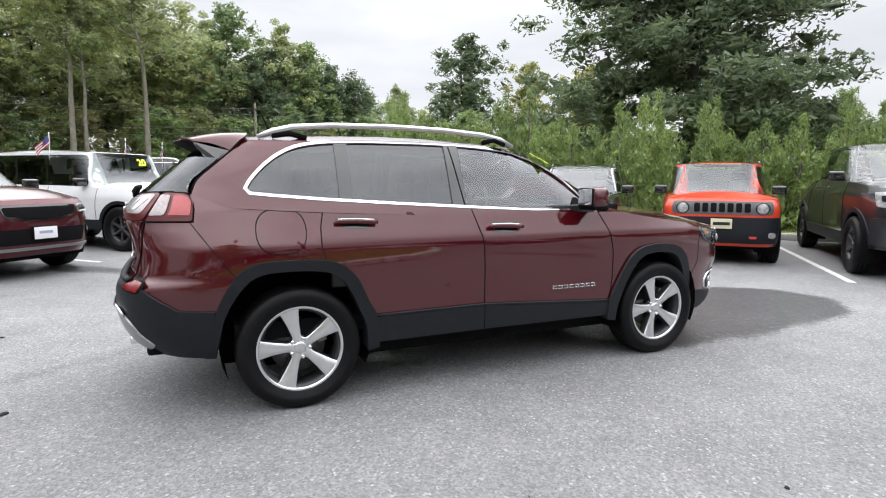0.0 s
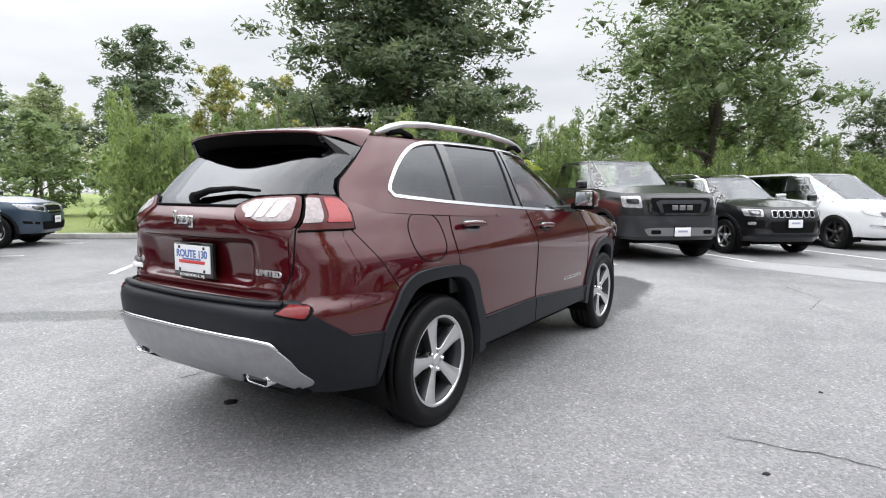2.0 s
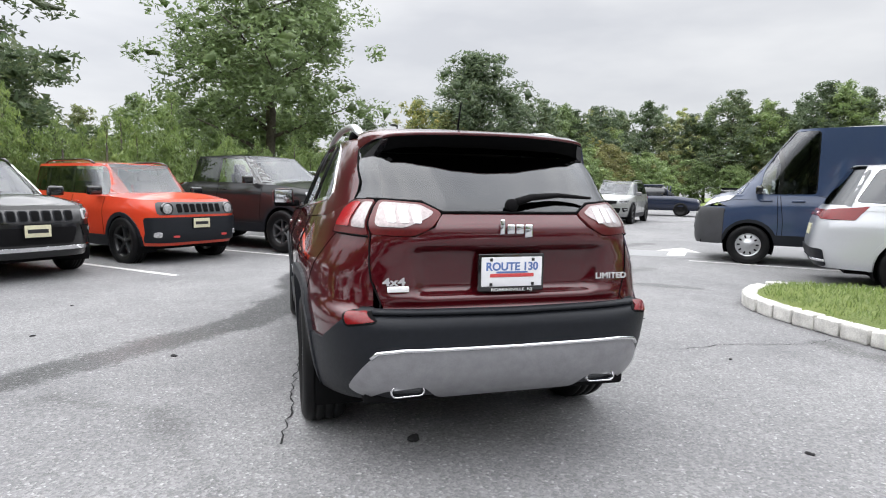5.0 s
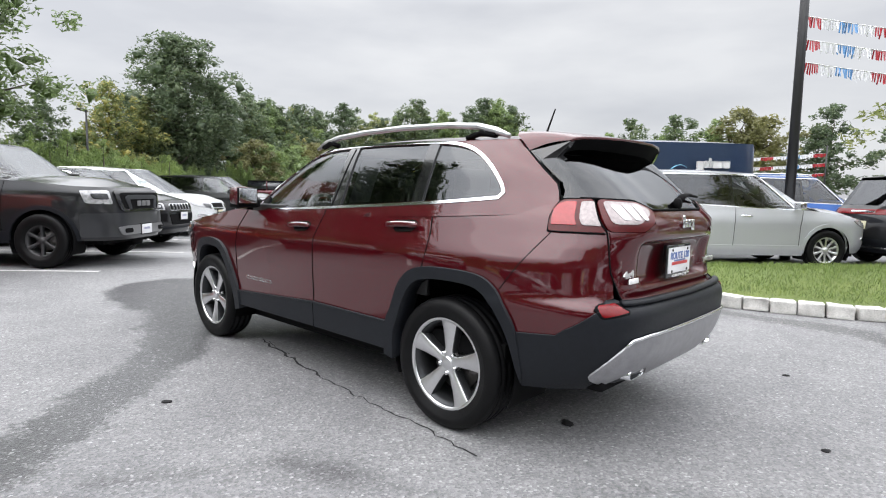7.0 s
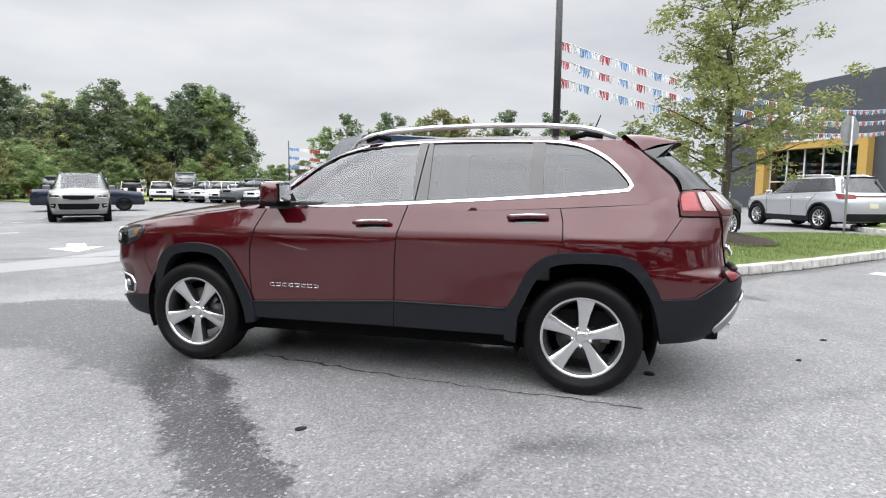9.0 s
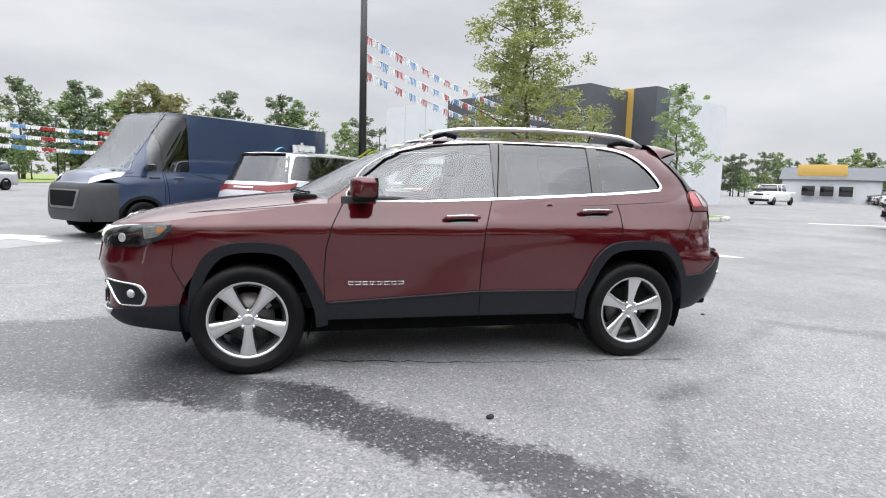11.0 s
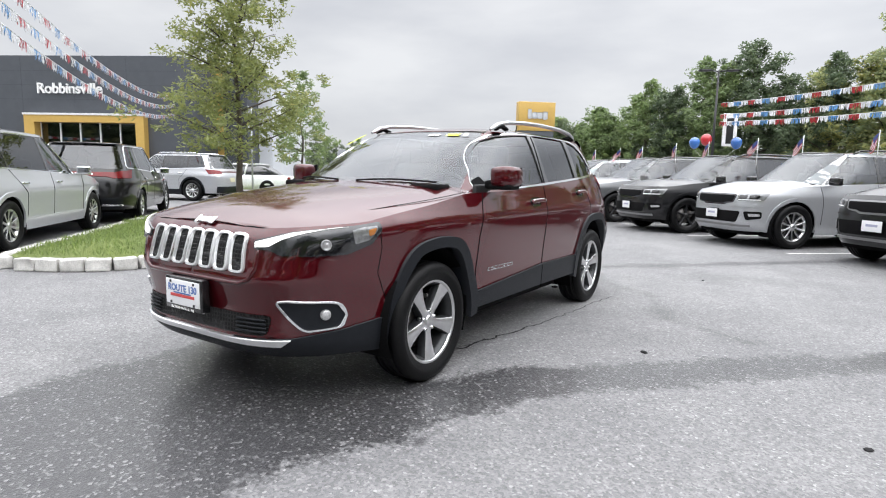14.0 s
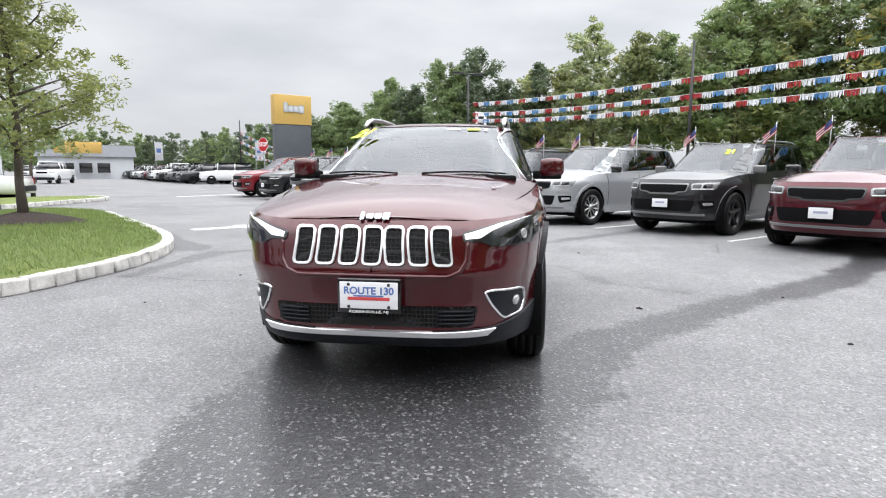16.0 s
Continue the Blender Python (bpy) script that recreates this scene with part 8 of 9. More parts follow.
def pennants(a, b, sag, label, drop=0.22, block=0.42):
    """A cord with tinsel fringes in blocks of red, white and blue."""
    ob = empty("pennant_string", label, "pennants", "strings of pennants")
    a, b = Vector(a), Vector(b)
    L = (b - a).length
    at = lambda t: a + (b - a) * t - Vector((0, 0, sag * 4 * t * (1 - t)))
    tube("cord", [at(k / 24) for k in range(25)], 0.008, WHITE_INK, ob, "", 5)
    n = int(L / block)
    d = (b - a).normalized()
    side = Vector((-d.y, d.x, 0)).normalized()
    bms = [bmesh.new(), bmesh.new(), bmesh.new()]
    for k in range(n):
        bm = bms[(0, 1, 2, 1)[k % 4]]
        for j in range(9):
            t0, t1 = (k + j / 9) / n, (k + (j + 0.8) / 9) / n
            p, q = at(t0), at(t1)
            h = drop * random.uniform(0.75, 1.1)
            o = side * random.uniform(-0.05, 0.05) + d * random.uniform(-0.03, 0.03)
            v = [bm.verts.new(w_) for w_ in (p, q, q + o - Vector((0, 0, h)), p + o - Vector((0, 0, h * random.uniform(0.85, 1))))]
            bm.faces.new(v)
    for nm, bm, mat in (("red_fringe", bms[0], P_RED), ("white_fringe", bms[1], P_WHITE), ("blue_fringe", bms[2], P_BLUE)):
        tagged(part(nm, bm, mat, ob, "", False), kind="stuff")
    return ob


LP = "string of red, white and blue tinsel pennants"
for z0, z1 in ((4.95, 6.6), (4.5, 6.0), (4.05, 5.4)):
    pennants((-0.45, -10.6, z0), (-20.6, -36.6, z1), 1.0, LP)
for z0, z1, z2 in ((4.95, 4.85, 5.6), (4.4, 4.2, 4.85), (4.05, 3.75, 4.25)):
    pennants((-27.6, -1.9, z0), (-19.2, 7.4, z1), 0.12, LP)
    pennants((-19.2, 7.4, z1), (-9.6, 17.9, z2), 0.12, LP)
for z0 in (5.0, 4.2, 3.4):
    pennants((6, -52, z0), (26, -44, z0), 0.5, "distant " + LP, 0.3, 0.9)
    pennants((-44, -24, z0 - 0.4), (-88, -34, z0 - 0.4), 0.8, "distant " + LP, 0.25, 0.9)

for x, y in ((6, -52), (26, -44), (-44, -24), (-88, -34)):
    light_pole(x, y, 5.6, "distant slim pole carrying pennant strings", 0)

# banner and balloons on the lamp pole
bn = empty("banner", "white vertical banner with a dark stripe on a pole", "banner")
box("banner_cloth", (-27.75, -1.45, 3.65), (0.03, 0.75, 1.6), WHITE_INK, bn, "", 0.008, Matrix.Rotation(radians(40), 3, "Z"))
box("banner_print", (-27.72, -1.44, 3.6), (0.03, 0.36, 1.25), INK_BLACK, bn, "dark illegible print", 0.004, Matrix.Rotation(radians(40), 3, "Z"))


PALE_CLOTH = plain("grey_white_cloth", (0.45, 0.46, 0.48), 0.9, vary=0.2, scale=6)
for x, y in ((-58.5, -42.0), (-60.0, -30.2)):
    b_ = empty("banner", "pale vertical banner on a steel pole in the far row", "banner", "far banners")
    tube("pole", [(x, y, 0), (x, y, 4.6)], 0.05, STEEL, b_)
    box("banner_cloth", (x + 0.06, y + 0.5, 3.4), (0.03, 0.9, 2.1), PALE_CLOTH, b_, "", 0.006, Matrix.Rotation(radians(12), 3, "Z"))
    box("banner_print", (x + 0.09, y + 0.5, 3.5), (0.02, 0.5, 0.5), INK_BLUE, b_, "dark illegible print", 0.003, Matrix.Rotation(radians(12), 3, "Z"))


def balloon(x, y, z, mat, label):
    ob = empty("balloon", label, "balloon", "balloons")
    bm = bmesh.new()
    bmesh.ops.create_uvsphere(bm, u_segments=20, v_segments=14, radius=0.26)
    for v in bm.verts:
        if v.co.z < 0:
            v.co.z *= 1.25
            v.co.x *= 1 + 0.25 * v.co.z
            v.co.y *= 1 + 0.25 * v.co.z
    bmesh.ops.translate(bm, verts=bm.verts, vec=(x, y, z))
    part("envelope", bm, mat, ob)
    tube("cord", [(x, y, z - 0.3), (-27.2, -2.1, 1.75), (-28.0, -2.2, 1.6)], 0.006, WHITE_INK, ob, "", 4)


balloon(-26.0, -2.2, 3.1, plain("red_balloon", (0.5, 0.02, 0.03), 0.2, coat=0.6), "shiny red balloon tied to a lamp pole")
balloon(-27.6, -3.0, 3.05, plain("blue_balloon", (0.04, 0.16, 0.5), 0.2, coat=0.6), "shiny blue balloon tied to a lamp pole")
balloon(-26.9, -1.0, 2.98, plain("navy_balloon", (0.03, 0.12, 0.38), 0.2, coat=0.6), "shiny blue balloon tied to a lamp pole")

# small flags on the parked cars' windows
FLAG_RED, FLAG_WHITE, FLAG_BLUE = plain("flag_red", (0.42, 0.05, 0.07), 0.8), plain("flag_white", (0.68, 0.67, 0.68), 0.8), plain("flag_blue", (0.05, 0.07, 0.2), 0.8)


def flag(x, y, turn, z=1.55):
    ob = empty("window_flag", "small striped flag on a car window", "flag", "window flags")
    tube("stick", [(x, y, z), (x + 0.02, y, z + 0.62)], 0.008, WHITE_INK, ob, "", 5)
    bm = bmesh.new()
    rows = []
    for i in range(7):
        t = i / 6
        u = 0.30 * t
        rows.append([bm.verts.new((u * 0.75, 0.035 * math.sin(4.5 * t + 2 * v), 0.58 - 0.24 * t - 0.19 * v)) for v in (0, 1 / 7, 2 / 7, 3 / 7, 4 / 7, 5 / 7, 6 / 7, 1)])
    for i, (a, b) in enumerate(zip(rows, rows[1:])):
        for j in range(7):
            bm.faces.new((a[j], b[j], b[j + 1], a[j + 1])).material_index = 2 if i < 3 and j < 4 else j % 2
    c = part("cloth", bm, [FLAG_RED, FLAG_WHITE, FLAG_BLUE], ob, "red, white and blue striped cloth")
    c.matrix_basis = pose(x, y, z, 0, 0, turn)


for i, (x, y) in enumerate(((-8.5, 1.65), (-6.75, 4.0), (-4.3, 5.6), (-10.2, -0.45), (-12.1, -2.6), (-14.0, -4.7), (-15.9, -6.8), (-17.8, -8.9), (-2.35, 8.3), (-0.5, 10.6))):
    h = radians(-44)
    f, l = Vector((math.cos(h), math.sin(h))), Vector((-math.sin(h), math.cos(h)))
    p = Vector((x, y)) - f * 1.75
    for s_ in (1, -1):
        q = p + l * (0.84 * s_)
        flag(q.x, q.y, random.uniform(-150, -60))

# utility poles and wires beyond the lot
WOOD_POLE = plain("weathered_pole_wood", (0.16, 0.14, 0.12), 0.9, vary=0.25, scale=3)
UP = [(-60, 42), (-28, 52), (5.4, 60), (45, 66)]
for x, y in UP:
    ob = empty("utility_pole", "weathered wooden utility pole with a crossarm", "pole", "utility poles")
    tube("pole", [(x, y, 0), (x, y, 9.2)], [0.16, 0.11], WOOD_POLE, ob)
    box("crossarm", (x, y, 8.5), (0.12, 2.2, 0.12), WOOD_POLE, ob)
for z in (8.6, 8.0, 6.6, 6.0):
    wires = empty("overhead_wire", "thin black overhead wire", "wire", "overhead wires")
    for (x0, y0), (x1, y1) in zip(UP, UP[1:]):
        tube("wire", [(x0 + (x1 - x0) * k / 10, y0 + (y1 - y0) * k / 10, z - 0.6 * 4 * (k / 10) * (1 - k / 10)) for k in range(11)], 0.03, POLE_BLACK, wires, "", 4)

# ---- plants ----
BARK = plain("grey_brown_bark", (0.085, 0.07, 0.058), 0.9, vary=0.35, scale=8, relief=1.0)
LEAF_OAK = leaf_material("oak_leaves", (0.13, 0.18, 0.10))
LEAF_GREEN = leaf_material("green_leaves", (0.23, 0.315, 0.135), 0.45, 0.1)
# pale green, lightened further: distance haze put into the leaf colour
LEAF_PALE_HAZE = leaf_material("hazed_pale_green_leaves", (0.34, 0.40, 0.21), 0.35, 0.2)
LEAF_MIXED = leaf_material("yellowing_leaves", (0.25, 0.295, 0.12), 0.45, 0.35)
LEAF_MAPLE = leaf_material("maple_leaves", (0.29, 0.33, 0.12), 0.4, 0.25)
LEAF_RUST = leaf_material("rusty_leaves", (0.22, 0.22, 0.095), 0.4, 0.06)
LEAF_JUNIPER = leaf_material("juniper_sprays", (0.235, 0.325, 0.11), 0.45, 0.1)


def leaf_cloud(name, rng, centres, radii, per, size, mat, parent, flat=1.0, rise=0.0, slim=0.55, kind="stuff", heart=0.0):
    """Leaves in clumps, each a small pointed blade turned at random, round a dense heart of twigs and leaves."""
    n_all = len(centres) * per
    cs, rs = np.asarray(centres, float), np.asarray(radii, float)
    c, r = np.repeat(cs, per, 0), np.repeat(rs, per)
    d = rng.normal(size=(n_all, 3))
    d /= np.linalg.norm(d, axis=1, keepdims=True)
    rad = r * (heart + (1.08 - heart) * rng.random(n_all) ** 0.6)
    p = c + d * rad[:, None] * np.array([1, 1, flat])
    a = rng.normal(size=(n_all, 3))
    a[:, 2] = a[:, 2] * 0.55 + rise
    a /= np.linalg.norm(a, axis=1, keepdims=True)
    b = np.cross(a, rng.normal(size=(n_all, 3)))
    b /= np.maximum(np.linalg.norm(b, axis=1, keepdims=True), 1e-6)
    s = size * rng.uniform(0.55, 1.35, n_all)[:, None]
    q = np.stack([p - a * s * 0.8 + b * s * slim, p + a * s * 1.2, p - a * s * 0.8 - b * s * slim], 1).reshape(-1, 3)
    f = np.arange(len(q), dtype=np.int32)
    if heart:
        eight = np.array([(1, 0, 0), (0, 1, 0), (-1, 0, 0), (0, -1, 0), (0, 0, 1), (0, 0, -1)], float)
        tri = np.array([(0, 1, 4), (1, 2, 4), (2, 3, 4), (3, 0, 4), (1, 0, 5), (2, 1, 5), (3, 2, 5), (0, 3, 5)])
        k = len(cs)
        v = cs[:, None] + eight[None] * (rs * heart)[:, None, None] * np.array([1, 1, flat]) * rng.uniform(0.6, 1.15, (k, 6, 1)) + rng.normal(size=(k, 6, 3)) * (rs * 0.12)[:, None, None]
        g = (len(q) + 6 * np.arange(k)[:, None, None] + tri[None]).reshape(-1)
        q, f = np.concatenate([q, v.reshape(-1, 3)]), np.concatenate([f, g.astype(np.int32)])
    me = bpy.data.meshes.new(name)
    me.vertices.add(len(q))
    me.vertices.foreach_set("co", q.astype(np.float32).ravel())
    me.loops.add(len(f))
    me.loops.foreach_set("vertex_index", f)
    me.polygons.add(len(f) // 3)
    me.polygons.foreach_set("loop_start", np.arange(0, len(f), 3, dtype=np.int32))
    me.polygons.foreach_set("loop_total", np.full(len(f) // 3, 3, dtype=np.int32))
    me.update()
    me.validate()
    me.materials.append(mat)
    ob = new(name, me)
    ob.parent = parent
    return tagged(ob, kind=kind)


def tree(label, seed, height, radius, trunk_h, mat, per=34, clumps=150, leaf=0.16, layered=0.0, lean=0.75, trunk_r=0.16, limbs=12, flat=0.75, hollow=0.45, far=False, heart=0.5, sway=0.05, bark=None):
    """A tapered trunk with limbs, and a crown of leaf clumps at the ends of the boughs with gaps between them."""
    rng = np.random.default_rng(seed)
    ob = empty("tree", label, "tree", "trees")
    bm = bmesh.new()
    top = height * 0.9
    pts = [(rng.normal() * sway * k, rng.normal() * sway * k, top * k / 8) for k in range(9)]
    add_tube(bm, pts, [trunk_r * (1.25 if k == 0 else 1) * (1 - 0.85 * k / 8) for k in range(9)], 6 if far else 12)
    wood_bm = bm
    centres, radii = [], []
    for i in range(limbs):
        h = trunk_h + (top - trunk_h) * (i + rng.random() * 0.8) / limbs
        a = i * 2.4 + rng.normal() * 0.4
        t = (h - trunk_h) / max(top - trunk_h, 0.1)
        reach = radius * (1 - 0.72 * t ** 1.3) * rng.uniform(0.8, 1.1) * (0.75 + 0.25 * min(1, t * 5))
        rise = (0.45 if not layered else 0.05) * reach
        bm = wood_bm if far else bmesh.new()
        line = [(reach * u * math.cos(a + 0.15 * math.sin(3 * u)), reach * u * math.sin(a + 0.15 * math.sin(3 * u)), h + rise * u - (0.18 * reach * u * u if layered else 0)) for u in (0, 0.25, 0.5, 0.75, 0.95)]
        add_tube(bm, line, [trunk_r * 0.42 * (1 - 0.8 * u) * (1 - 0.5 * t) for u in (0, 0.25, 0.5, 0.75, 0.95)], 4 if far else 6)
        if not far:
            part("limb", bm, bark or BARK, ob)
        n = max(3, int(clumps / limbs * (0.6 + 0.8 * (1 - t))))
        for k in range(n):
            u = rng.uniform(hollow * (1 - t), 1.0)
            sp = radius * (0.22 if not layered else 0.2)
            q = (reach * u * math.cos(a) + rng.normal() * sp, reach * u * math.sin(a) + rng.normal() * sp, h + rise * u + rng.normal() * sp * (0.6 if not layered else 0.25))
            centres.append(q)
            radii.append(radius * rng.uniform(0.10, 0.19))
    for k in range(int(clumps * 0.08)):
        centres.append((rng.normal() * radius * 0.1, rng.normal() * radius * 0.1, height * rng.uniform(0.86, 1.0)))
        radii.append(radius * 0.1)
    part("trunk", wood_bm, bark or BARK, ob)
    leaf_cloud("crown", rng, centres, radii, per, leaf, mat, ob, flat if not layered else 0.4, 0.0, 0.42, "stuff", heart)
    return ob


def juniper(seed, height):
    """An upright feathery evergreen with several ragged tips."""
    rng = np.random.default_rng(seed)
    ob = empty("juniper", "feathery bright green juniper in the hedge", "shrub", "juniper hedge")
    bm = bmesh.new()
    add_tube(bm, [(0, 0, 0), (0.03, 0, height * 0.5), (0, 0, height * 0.95)], [0.06, 0.04, 0.01], 7)
    part("trunk", bm, BARK, ob)
    centres, radii = [], []
    tips = [(0, 0, height)] + [(rng.normal() * 0.45, rng.normal() * 0.45, height * rng.uniform(0.55, 0.9)) for _ in range(6)]
    for tx, ty, tz in tips:
        n = 20
        for k in range(n):
            u = (k + rng.random()) / n
            w = 0.72 * (1 - u) ** 0.75 * (0.5 + height / 6)
            a = rng.uniform(0, 2 * math.pi)
            rr = w * rng.random() ** 0.5
            centres.append((tx * (0.4 + 0.6 * u) + rr * math.cos(a), ty * (0.4 + 0.6 * u) + rr * math.sin(a), 0.1 + tz * u))
            radii.append(0.10 + 0.16 * (1 - u))
    leaf_cloud("sprays", rng, centres, radii, 46, 0.062, LEAF_JUNIPER, ob, 1.35, 1.5, 0.2, "stuff", 0.45)
    return ob


def put(ob, x, y, turn=0.0, scale=1.0, z=0.0):
    ob.matrix_world = pose(x, y, z, 0, 0, turn) @ Matrix.Scale(scale, 4)
    return ob


def again(ob, x, y, turn, scale, z=0.0, label=""):
    c = copy_thing(ob, pose(x, y, z, 0, 0, turn))
    c.scale = (scale, scale, scale)
    return c


# the large trees that stand out
put(tree("large dark green oak with layered boughs", 11, 16.5, 5.7, 1.6, LEAF_OAK, 90, 900, 0.125, 1.0, trunk_r=0.32, limbs=38, heart=0.42), 16.8, 13.2, 20, 1, 0.1)
put(tree("tall green oak with an airy crown", 12, 13.0, 4.6, 2.0, LEAF_GREEN, 80, 460, 0.115, 0, trunk_r=0.26, limbs=22, heart=0.4), 21.8, 1.4, 0, 1, 0.1)
put(tree("dark round-topped tree at the lot's edge", 13, 11.0, 4.6, 1.8, LEAF_OAK, 70, 400, 0.13, 0, trunk_r=0.24, limbs=18), 37.0, -13.4, 0, 1, 0.1)
put(tree("young maple with thin yellowing foliage", 14, 6.4, 1.75, 1.1, LEAF_MAPLE, 64, 300, 0.05, 0, trunk_r=0.075, limbs=28, hollow=0.2, flat=0.65, heart=0.0, sway=0.008), -3.9, -7.85, 40, 1, 0.27)
put(tree("slender young tree on the second island", 15, 5.6, 1.5, 1.4, LEAF_GREEN, 40, 130, 0.07, 0, trunk_r=0.07, limbs=14, heart=0.2, sway=0.01), -15.0, -18.0, 0, 1, 0.15)
bm = bmesh.new()
add_lathe(bm, [(0.95, 0.0), (0.8, 0.06), (0.45, 0.13), (0.1, 0.19), (0.001, 0.19)], 26)
for v in bm.verts:
    v.co.x *= random.uniform(0.94, 1.06)
    v.co.z *= random.uniform(0.85, 1.1)
mu = tagged(part("mulch_mound", bm, MULCH), "dark mulch ring round the young maple", "mulch", "", "structure")
mu.matrix_world = pose(-3.9, -7.85, 0.26)

# woods: a few kinds, copied
PALE_BARK = plain("pale_bark", (0.20, 0.18, 0.155), 0.9, vary=0.3, scale=3, relief=0.6)
KINDS = [tree("tall leafy woodland tree", 21, 17, 5.0, 3.5, LEAF_GREEN, 54, 190, 0.19, 0, trunk_r=0.3, limbs=16, far=True, heart=0.6),
         tree("tall woodland tree in pale haze-lightened leaf", 22, 18, 4.6, 4.0, LEAF_PALE_HAZE, 54, 180, 0.19, 0, trunk_r=0.28, limbs=16, far=True, heart=0.6),
         tree("woodland tree turning yellow", 23, 14, 4.6, 2.4, LEAF_MIXED, 50, 170, 0.18, 0, trunk_r=0.25, limbs=14, far=True, heart=0.6),
         tree("dark green woodland tree", 24, 15, 5.2, 2.0, LEAF_OAK, 54, 200, 0.19, 0, trunk_r=0.3, limbs=15, far=True, heart=0.6),
         tree("low spreading woodland tree", 25, 9, 4.6, 0.6, LEAF_GREEN, 50, 150, 0.18, 0, trunk_r=0.2, limbs=12, far=True, heart=0.6),
         tree("low tree with rust-tinged leaves", 26, 8, 3.6, 0.8, LEAF_RUST, 44, 110, 0.18, 0, trunk_r=0.18, limbs=10, far=True, heart=0.6),
         tree("distant green tree of the skyline", 27, 13, 4.6, 1.5, LEAF_GREEN, 30, 110, 0.26, 0, trunk_r=0.25, limbs=11, far=True, heart=0.62),
         tree("distant dark tree of the skyline", 28, 14, 4.8, 1.5, LEAF_OAK, 30, 110, 0.26, 0, trunk_r=0.25, limbs=11, far=True, heart=0.62),
         tree("tall woodland tree with a pale bare trunk", 29, 24, 5.0, 12.0, LEAF_PALE_HAZE, 54, 170, 0.19, 0, trunk_r=0.3, limbs=14, far=True, heart=0.5, bark=PALE_BARK)]
USED = set()
rng = random.Random(5)


def wood(x, y, h, kinds=(0, 1, 2, 3)):
    k = rng.choice(kinds)
    base = (17, 18, 14, 15, 9, 8, 13, 14, 24)[k]
    s = h / base * rng.uniform(0.82, 1.14)
    if k not in USED:
        USED.add(k)
        put(KINDS[k], x, y, rng.uniform(0, 360), s)
    else:
        again(KINDS[k], x, y, rng.uniform(0, 360), s)


def belt_of_trees(a, b, n, h0, h1, depth, kinds=(0, 1, 2, 3), rows=2):
    for r in range(rows):
        for k in range(n):
            t = (k + rng.uniform(0.1, 0.9)) / n
            x, y = a[0] + (b[0] - a[0]) * t, a[1] + (b[1] - a[1]) * t
            d = Vector((b[1] - a[1], -(b[0] - a[0]))).normalized() * (depth * r + rng.uniform(-1.5, 1.5))
            wood(x + d.x, y + d.y, h0 + (h1 - h0) * t, kinds)


# the high wood beyond the wires, from the rear of the row round to the left; more haze-lightened trees here
belt_of_trees((-66, -2), (-52, 30), 15, 14, 19, -5, (0, 1, 1, 2, 3), 1)
belt_of_trees((-52, 32), (-22, 64), 17, 21, 25, -5, (0, 1, 1, 2, 3), 1)
belt_of_trees((-20, 66), (14, 74), 15, 22, 19, -5, (0, 1, 1, 2, 3), 1)
belt_of_trees((14, 74), (34, 80), 7, 17, 12, -5, (0, 1, 1, 2, 3), 1)
belt_of_trees((-56, 24), (-20, 56), 13, 7, 8, 0, (4, 5, 2), 1)
belt_of_trees((-20, 58), (16, 66), 12, 7, 8, 0, (4, 5, 2), 1)
for x, y, h, k in ((17.5, 50, 12, 1), (21.5, 43, 12.5, 3), (24.5, 37, 12.0, 2), (28, 34, 9.5, 2), (35, 40, 9, 1), (9, 62, 9, 0)):
    wood(x, y, h, (k,))
for x, y, h in ((-10.3, 54.5, 24), (-9.4, 55, 23), (-4.6, 55.0, 26), (-44, 33, 22)):
    wood(x, y, h, (8,))
# right of the oak, behind the hedge, and along the far side
belt_of_trees((2, 30), (28, 12), 9, 4.2, 4.5, 3, (4,), 1)
belt_of_trees((27, 14), (36, -2), 8, 6.0, 6.5, 4, (0, 2, 4), 1)
belt_of_trees((25, 2), (46, -18), 9, 3.6, 4.6, 2, (4,), 1)
belt_of_trees((31, -5), (44, -17), 6, 6, 8, 4, (2, 3), 1)
belt_of_trees((44, -20), (66, -46), 14, 9, 11, 6, (0, 3, 2), 1)
belt_of_trees((41, -20), (60, -50), 18, 5.0, 6.2, 3, (4, 5), 1)
belt_of_trees((66, -48), (50, -72), 14, 14, 14, 6, (0, 1, 3), 1)
belt_of_trees((58, -50), (40, -74), 12, 5, 5, 3, (4, 5), 1)
belt_of_trees((44, -84), (10, -96), 9, 14, 14, 6, (6, 7, 5), 1)
belt_of_trees((40, -80), (6, -92), 10, 5, 5, 6, (6, 7), 1)
belt_of_trees((8, -95), (-30, -110), 7, 15, 12, 6, (6, 7), 1)
# past the pylon
belt_of_trees((-64, -4), (-76, -32), 13, 14.5, 9, 6, (0, 3, 4), 1)
belt_of_trees((-80, -34), (-110, -80), 18, 9, 8, 6, (6, 7), 1)
belt_of_trees((-112, -76), (-70, -122), 22, 9.5, 9, 6, (6, 7), 1)
belt_of_trees((-106, -74), (-68, -114), 20, 6, 6, 6, (6, 7), 1)
belt_of_trees((-72, -6), (-106, -72), 18, 6, 6, 6, (6, 7), 1)
for k in range(len(KINDS)):
    if k not in USED:
        wood(-70 - 5 * k, 40, 12, (k,))

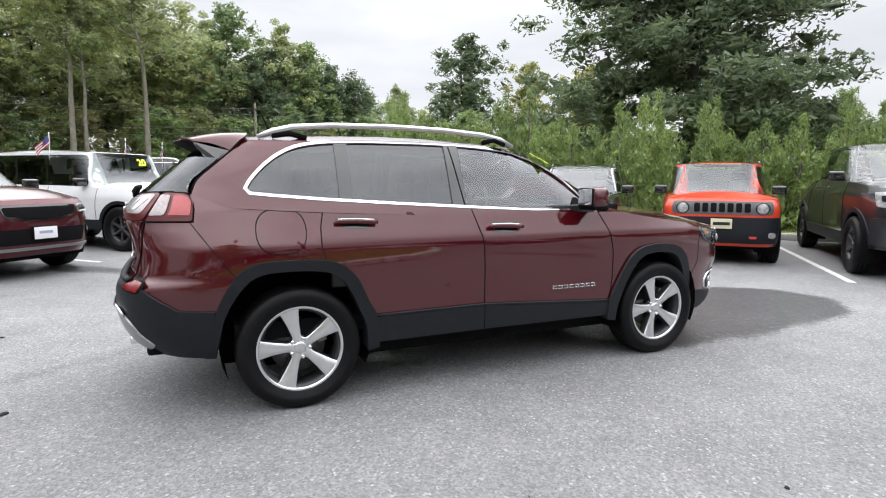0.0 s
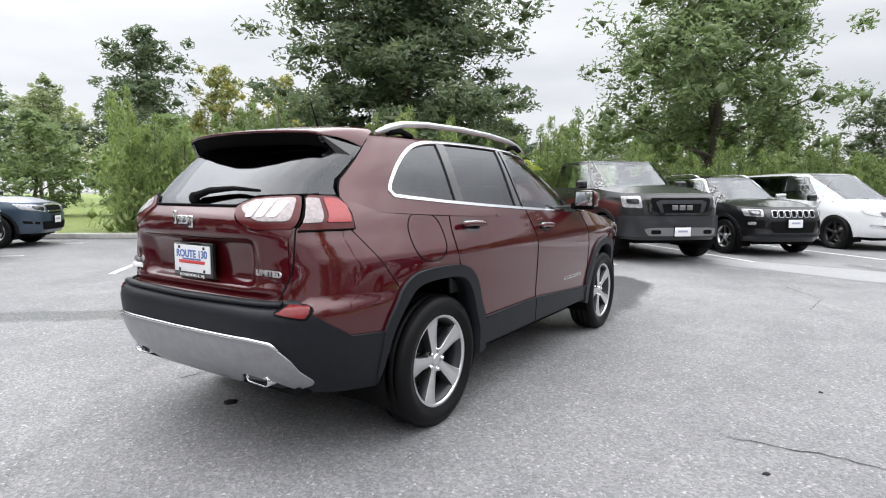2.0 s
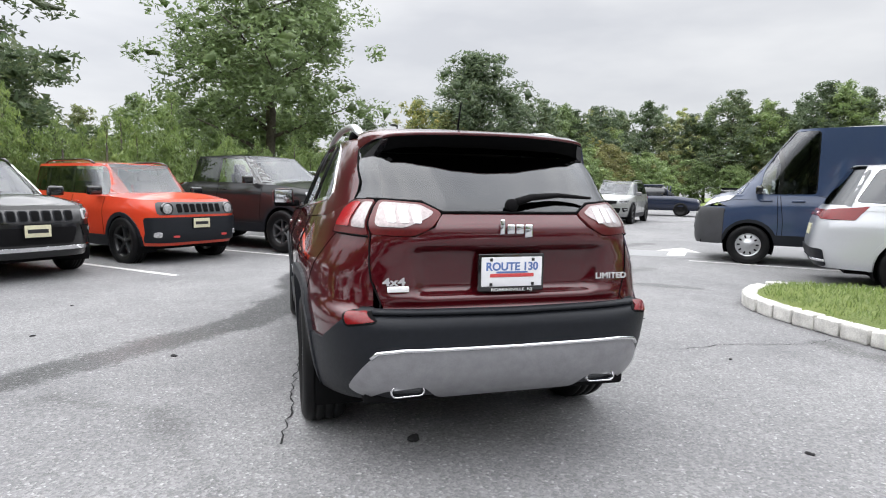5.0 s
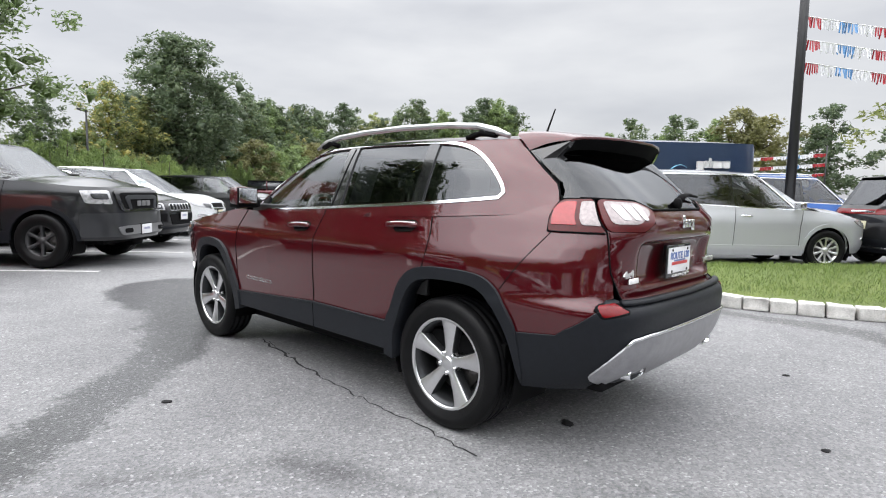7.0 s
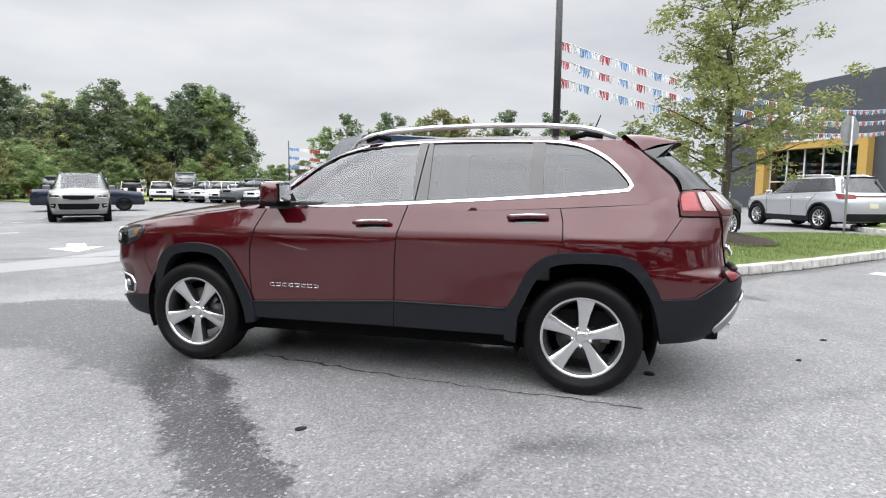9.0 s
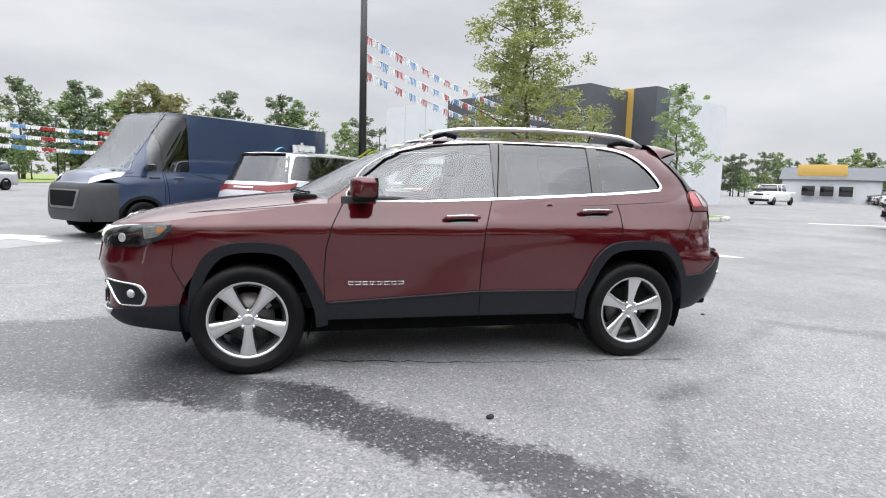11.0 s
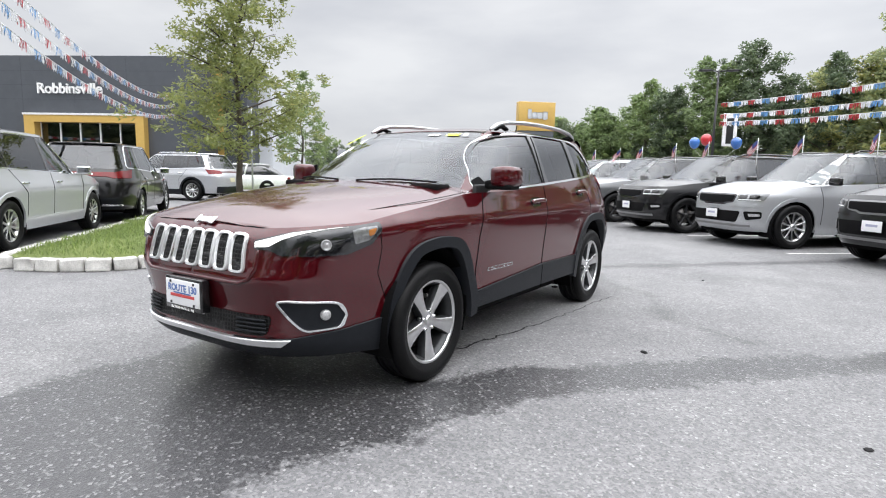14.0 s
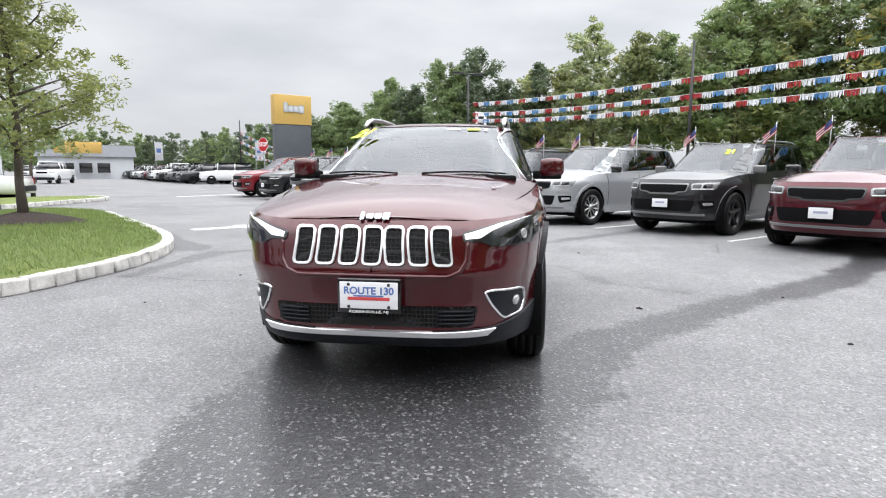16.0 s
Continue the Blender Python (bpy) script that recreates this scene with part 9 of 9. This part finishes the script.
# juniper hedge behind the stalls
JUN = [juniper(31, 3.3), juniper(32, 2.7), juniper(33, 2.3)]
line = [(4.6, 13.4), (6.6, 10.9), (8.4, 9.1), (9.6, 7.5), (10.7, 6.6), (12.0, 5.2), (13.8, 3.4), (15.6, 1.6), (17.6, -0.3), (19.8, -2.2), (22.2, -4.2), (25.0, -6.0), (28.0, -7.6), (31, -10.5), (33.5, -13.2), (35.5, -16.2), (37.2, -19.2)]
first = [True, True, True]
i = 0
for (x0, y0), (x1, y1) in zip(line, line[1:]):
    n = max(1, int(math.hypot(x1 - x0, y1 - y0) / 0.8))
    for k in range(n * 2):
        t = (k % n) / n
        o = 1.1 if k >= n else 0.0
        x, y = x0 + (x1 - x0) * t + rng.uniform(-0.3, 0.3) + 0.7 * o, y0 + (y1 - y0) * t + rng.uniform(-0.3, 0.3) + 0.7 * o
        j = rng.choice((0, 1, 2)) if x < 14 else rng.choice((1, 2, 2))
        s = rng.uniform(0.95, 1.22) * (1.0 if x < 14 else 0.95)
        if first[j]:
            first[j] = False
            put(JUN[j], x, y, rng.uniform(0, 360), s, 0.1)
        else:
            again(JUN[j], x, y, rng.uniform(0, 360), s, 0.1)


# grass blades on the near island
def blades():
    r = np.random.default_rng(3)
    loop = np.array(grown(ISLE_LOOP, -0.2))
    lo, hi = loop.min(0), loop.max(0)
    p = r.uniform(lo, hi, (60000, 2))
    p = p[inside(loop, p)][:26000]
    seg = np.min(np.hypot(p[:, None, 0] - loop[None, ::2, 0], p[:, None, 1] - loop[None, ::2, 1]), 1)
    z = 0.125 + 0.16 * np.minimum(1, (seg + 0.07) / 1.6) ** 0.7
    a = r.uniform(0, 2 * math.pi, len(p))
    h = r.uniform(0.03, 0.075, len(p))
    w = r.uniform(0.004, 0.008, len(p))
    lean = r.normal(size=(len(p), 2)) * 0.025
    v = np.empty((len(p), 3, 3))
    v[:, 0] = np.stack([p[:, 0] - w * np.cos(a), p[:, 1] - w * np.sin(a), z], 1)
    v[:, 1] = np.stack([p[:, 0] + w * np.cos(a), p[:, 1] + w * np.sin(a), z], 1)
    v[:, 2] = np.stack([p[:, 0] + lean[:, 0], p[:, 1] + lean[:, 1], z + h], 1)
    me = bpy.data.meshes.new("grass_blades")
    me.from_pydata([tuple(q) for q in v.reshape(-1, 3)], [], [(3 * i, 3 * i + 1, 3 * i + 2) for i in range(len(p))])
    me.materials.append(leaf_material("grass_blade", (0.21, 0.29, 0.085), 0.4, 0.2))
    tagged(new("grass_blades", me), "short green mown grass blades", "grass", "", "stuff")


blades()
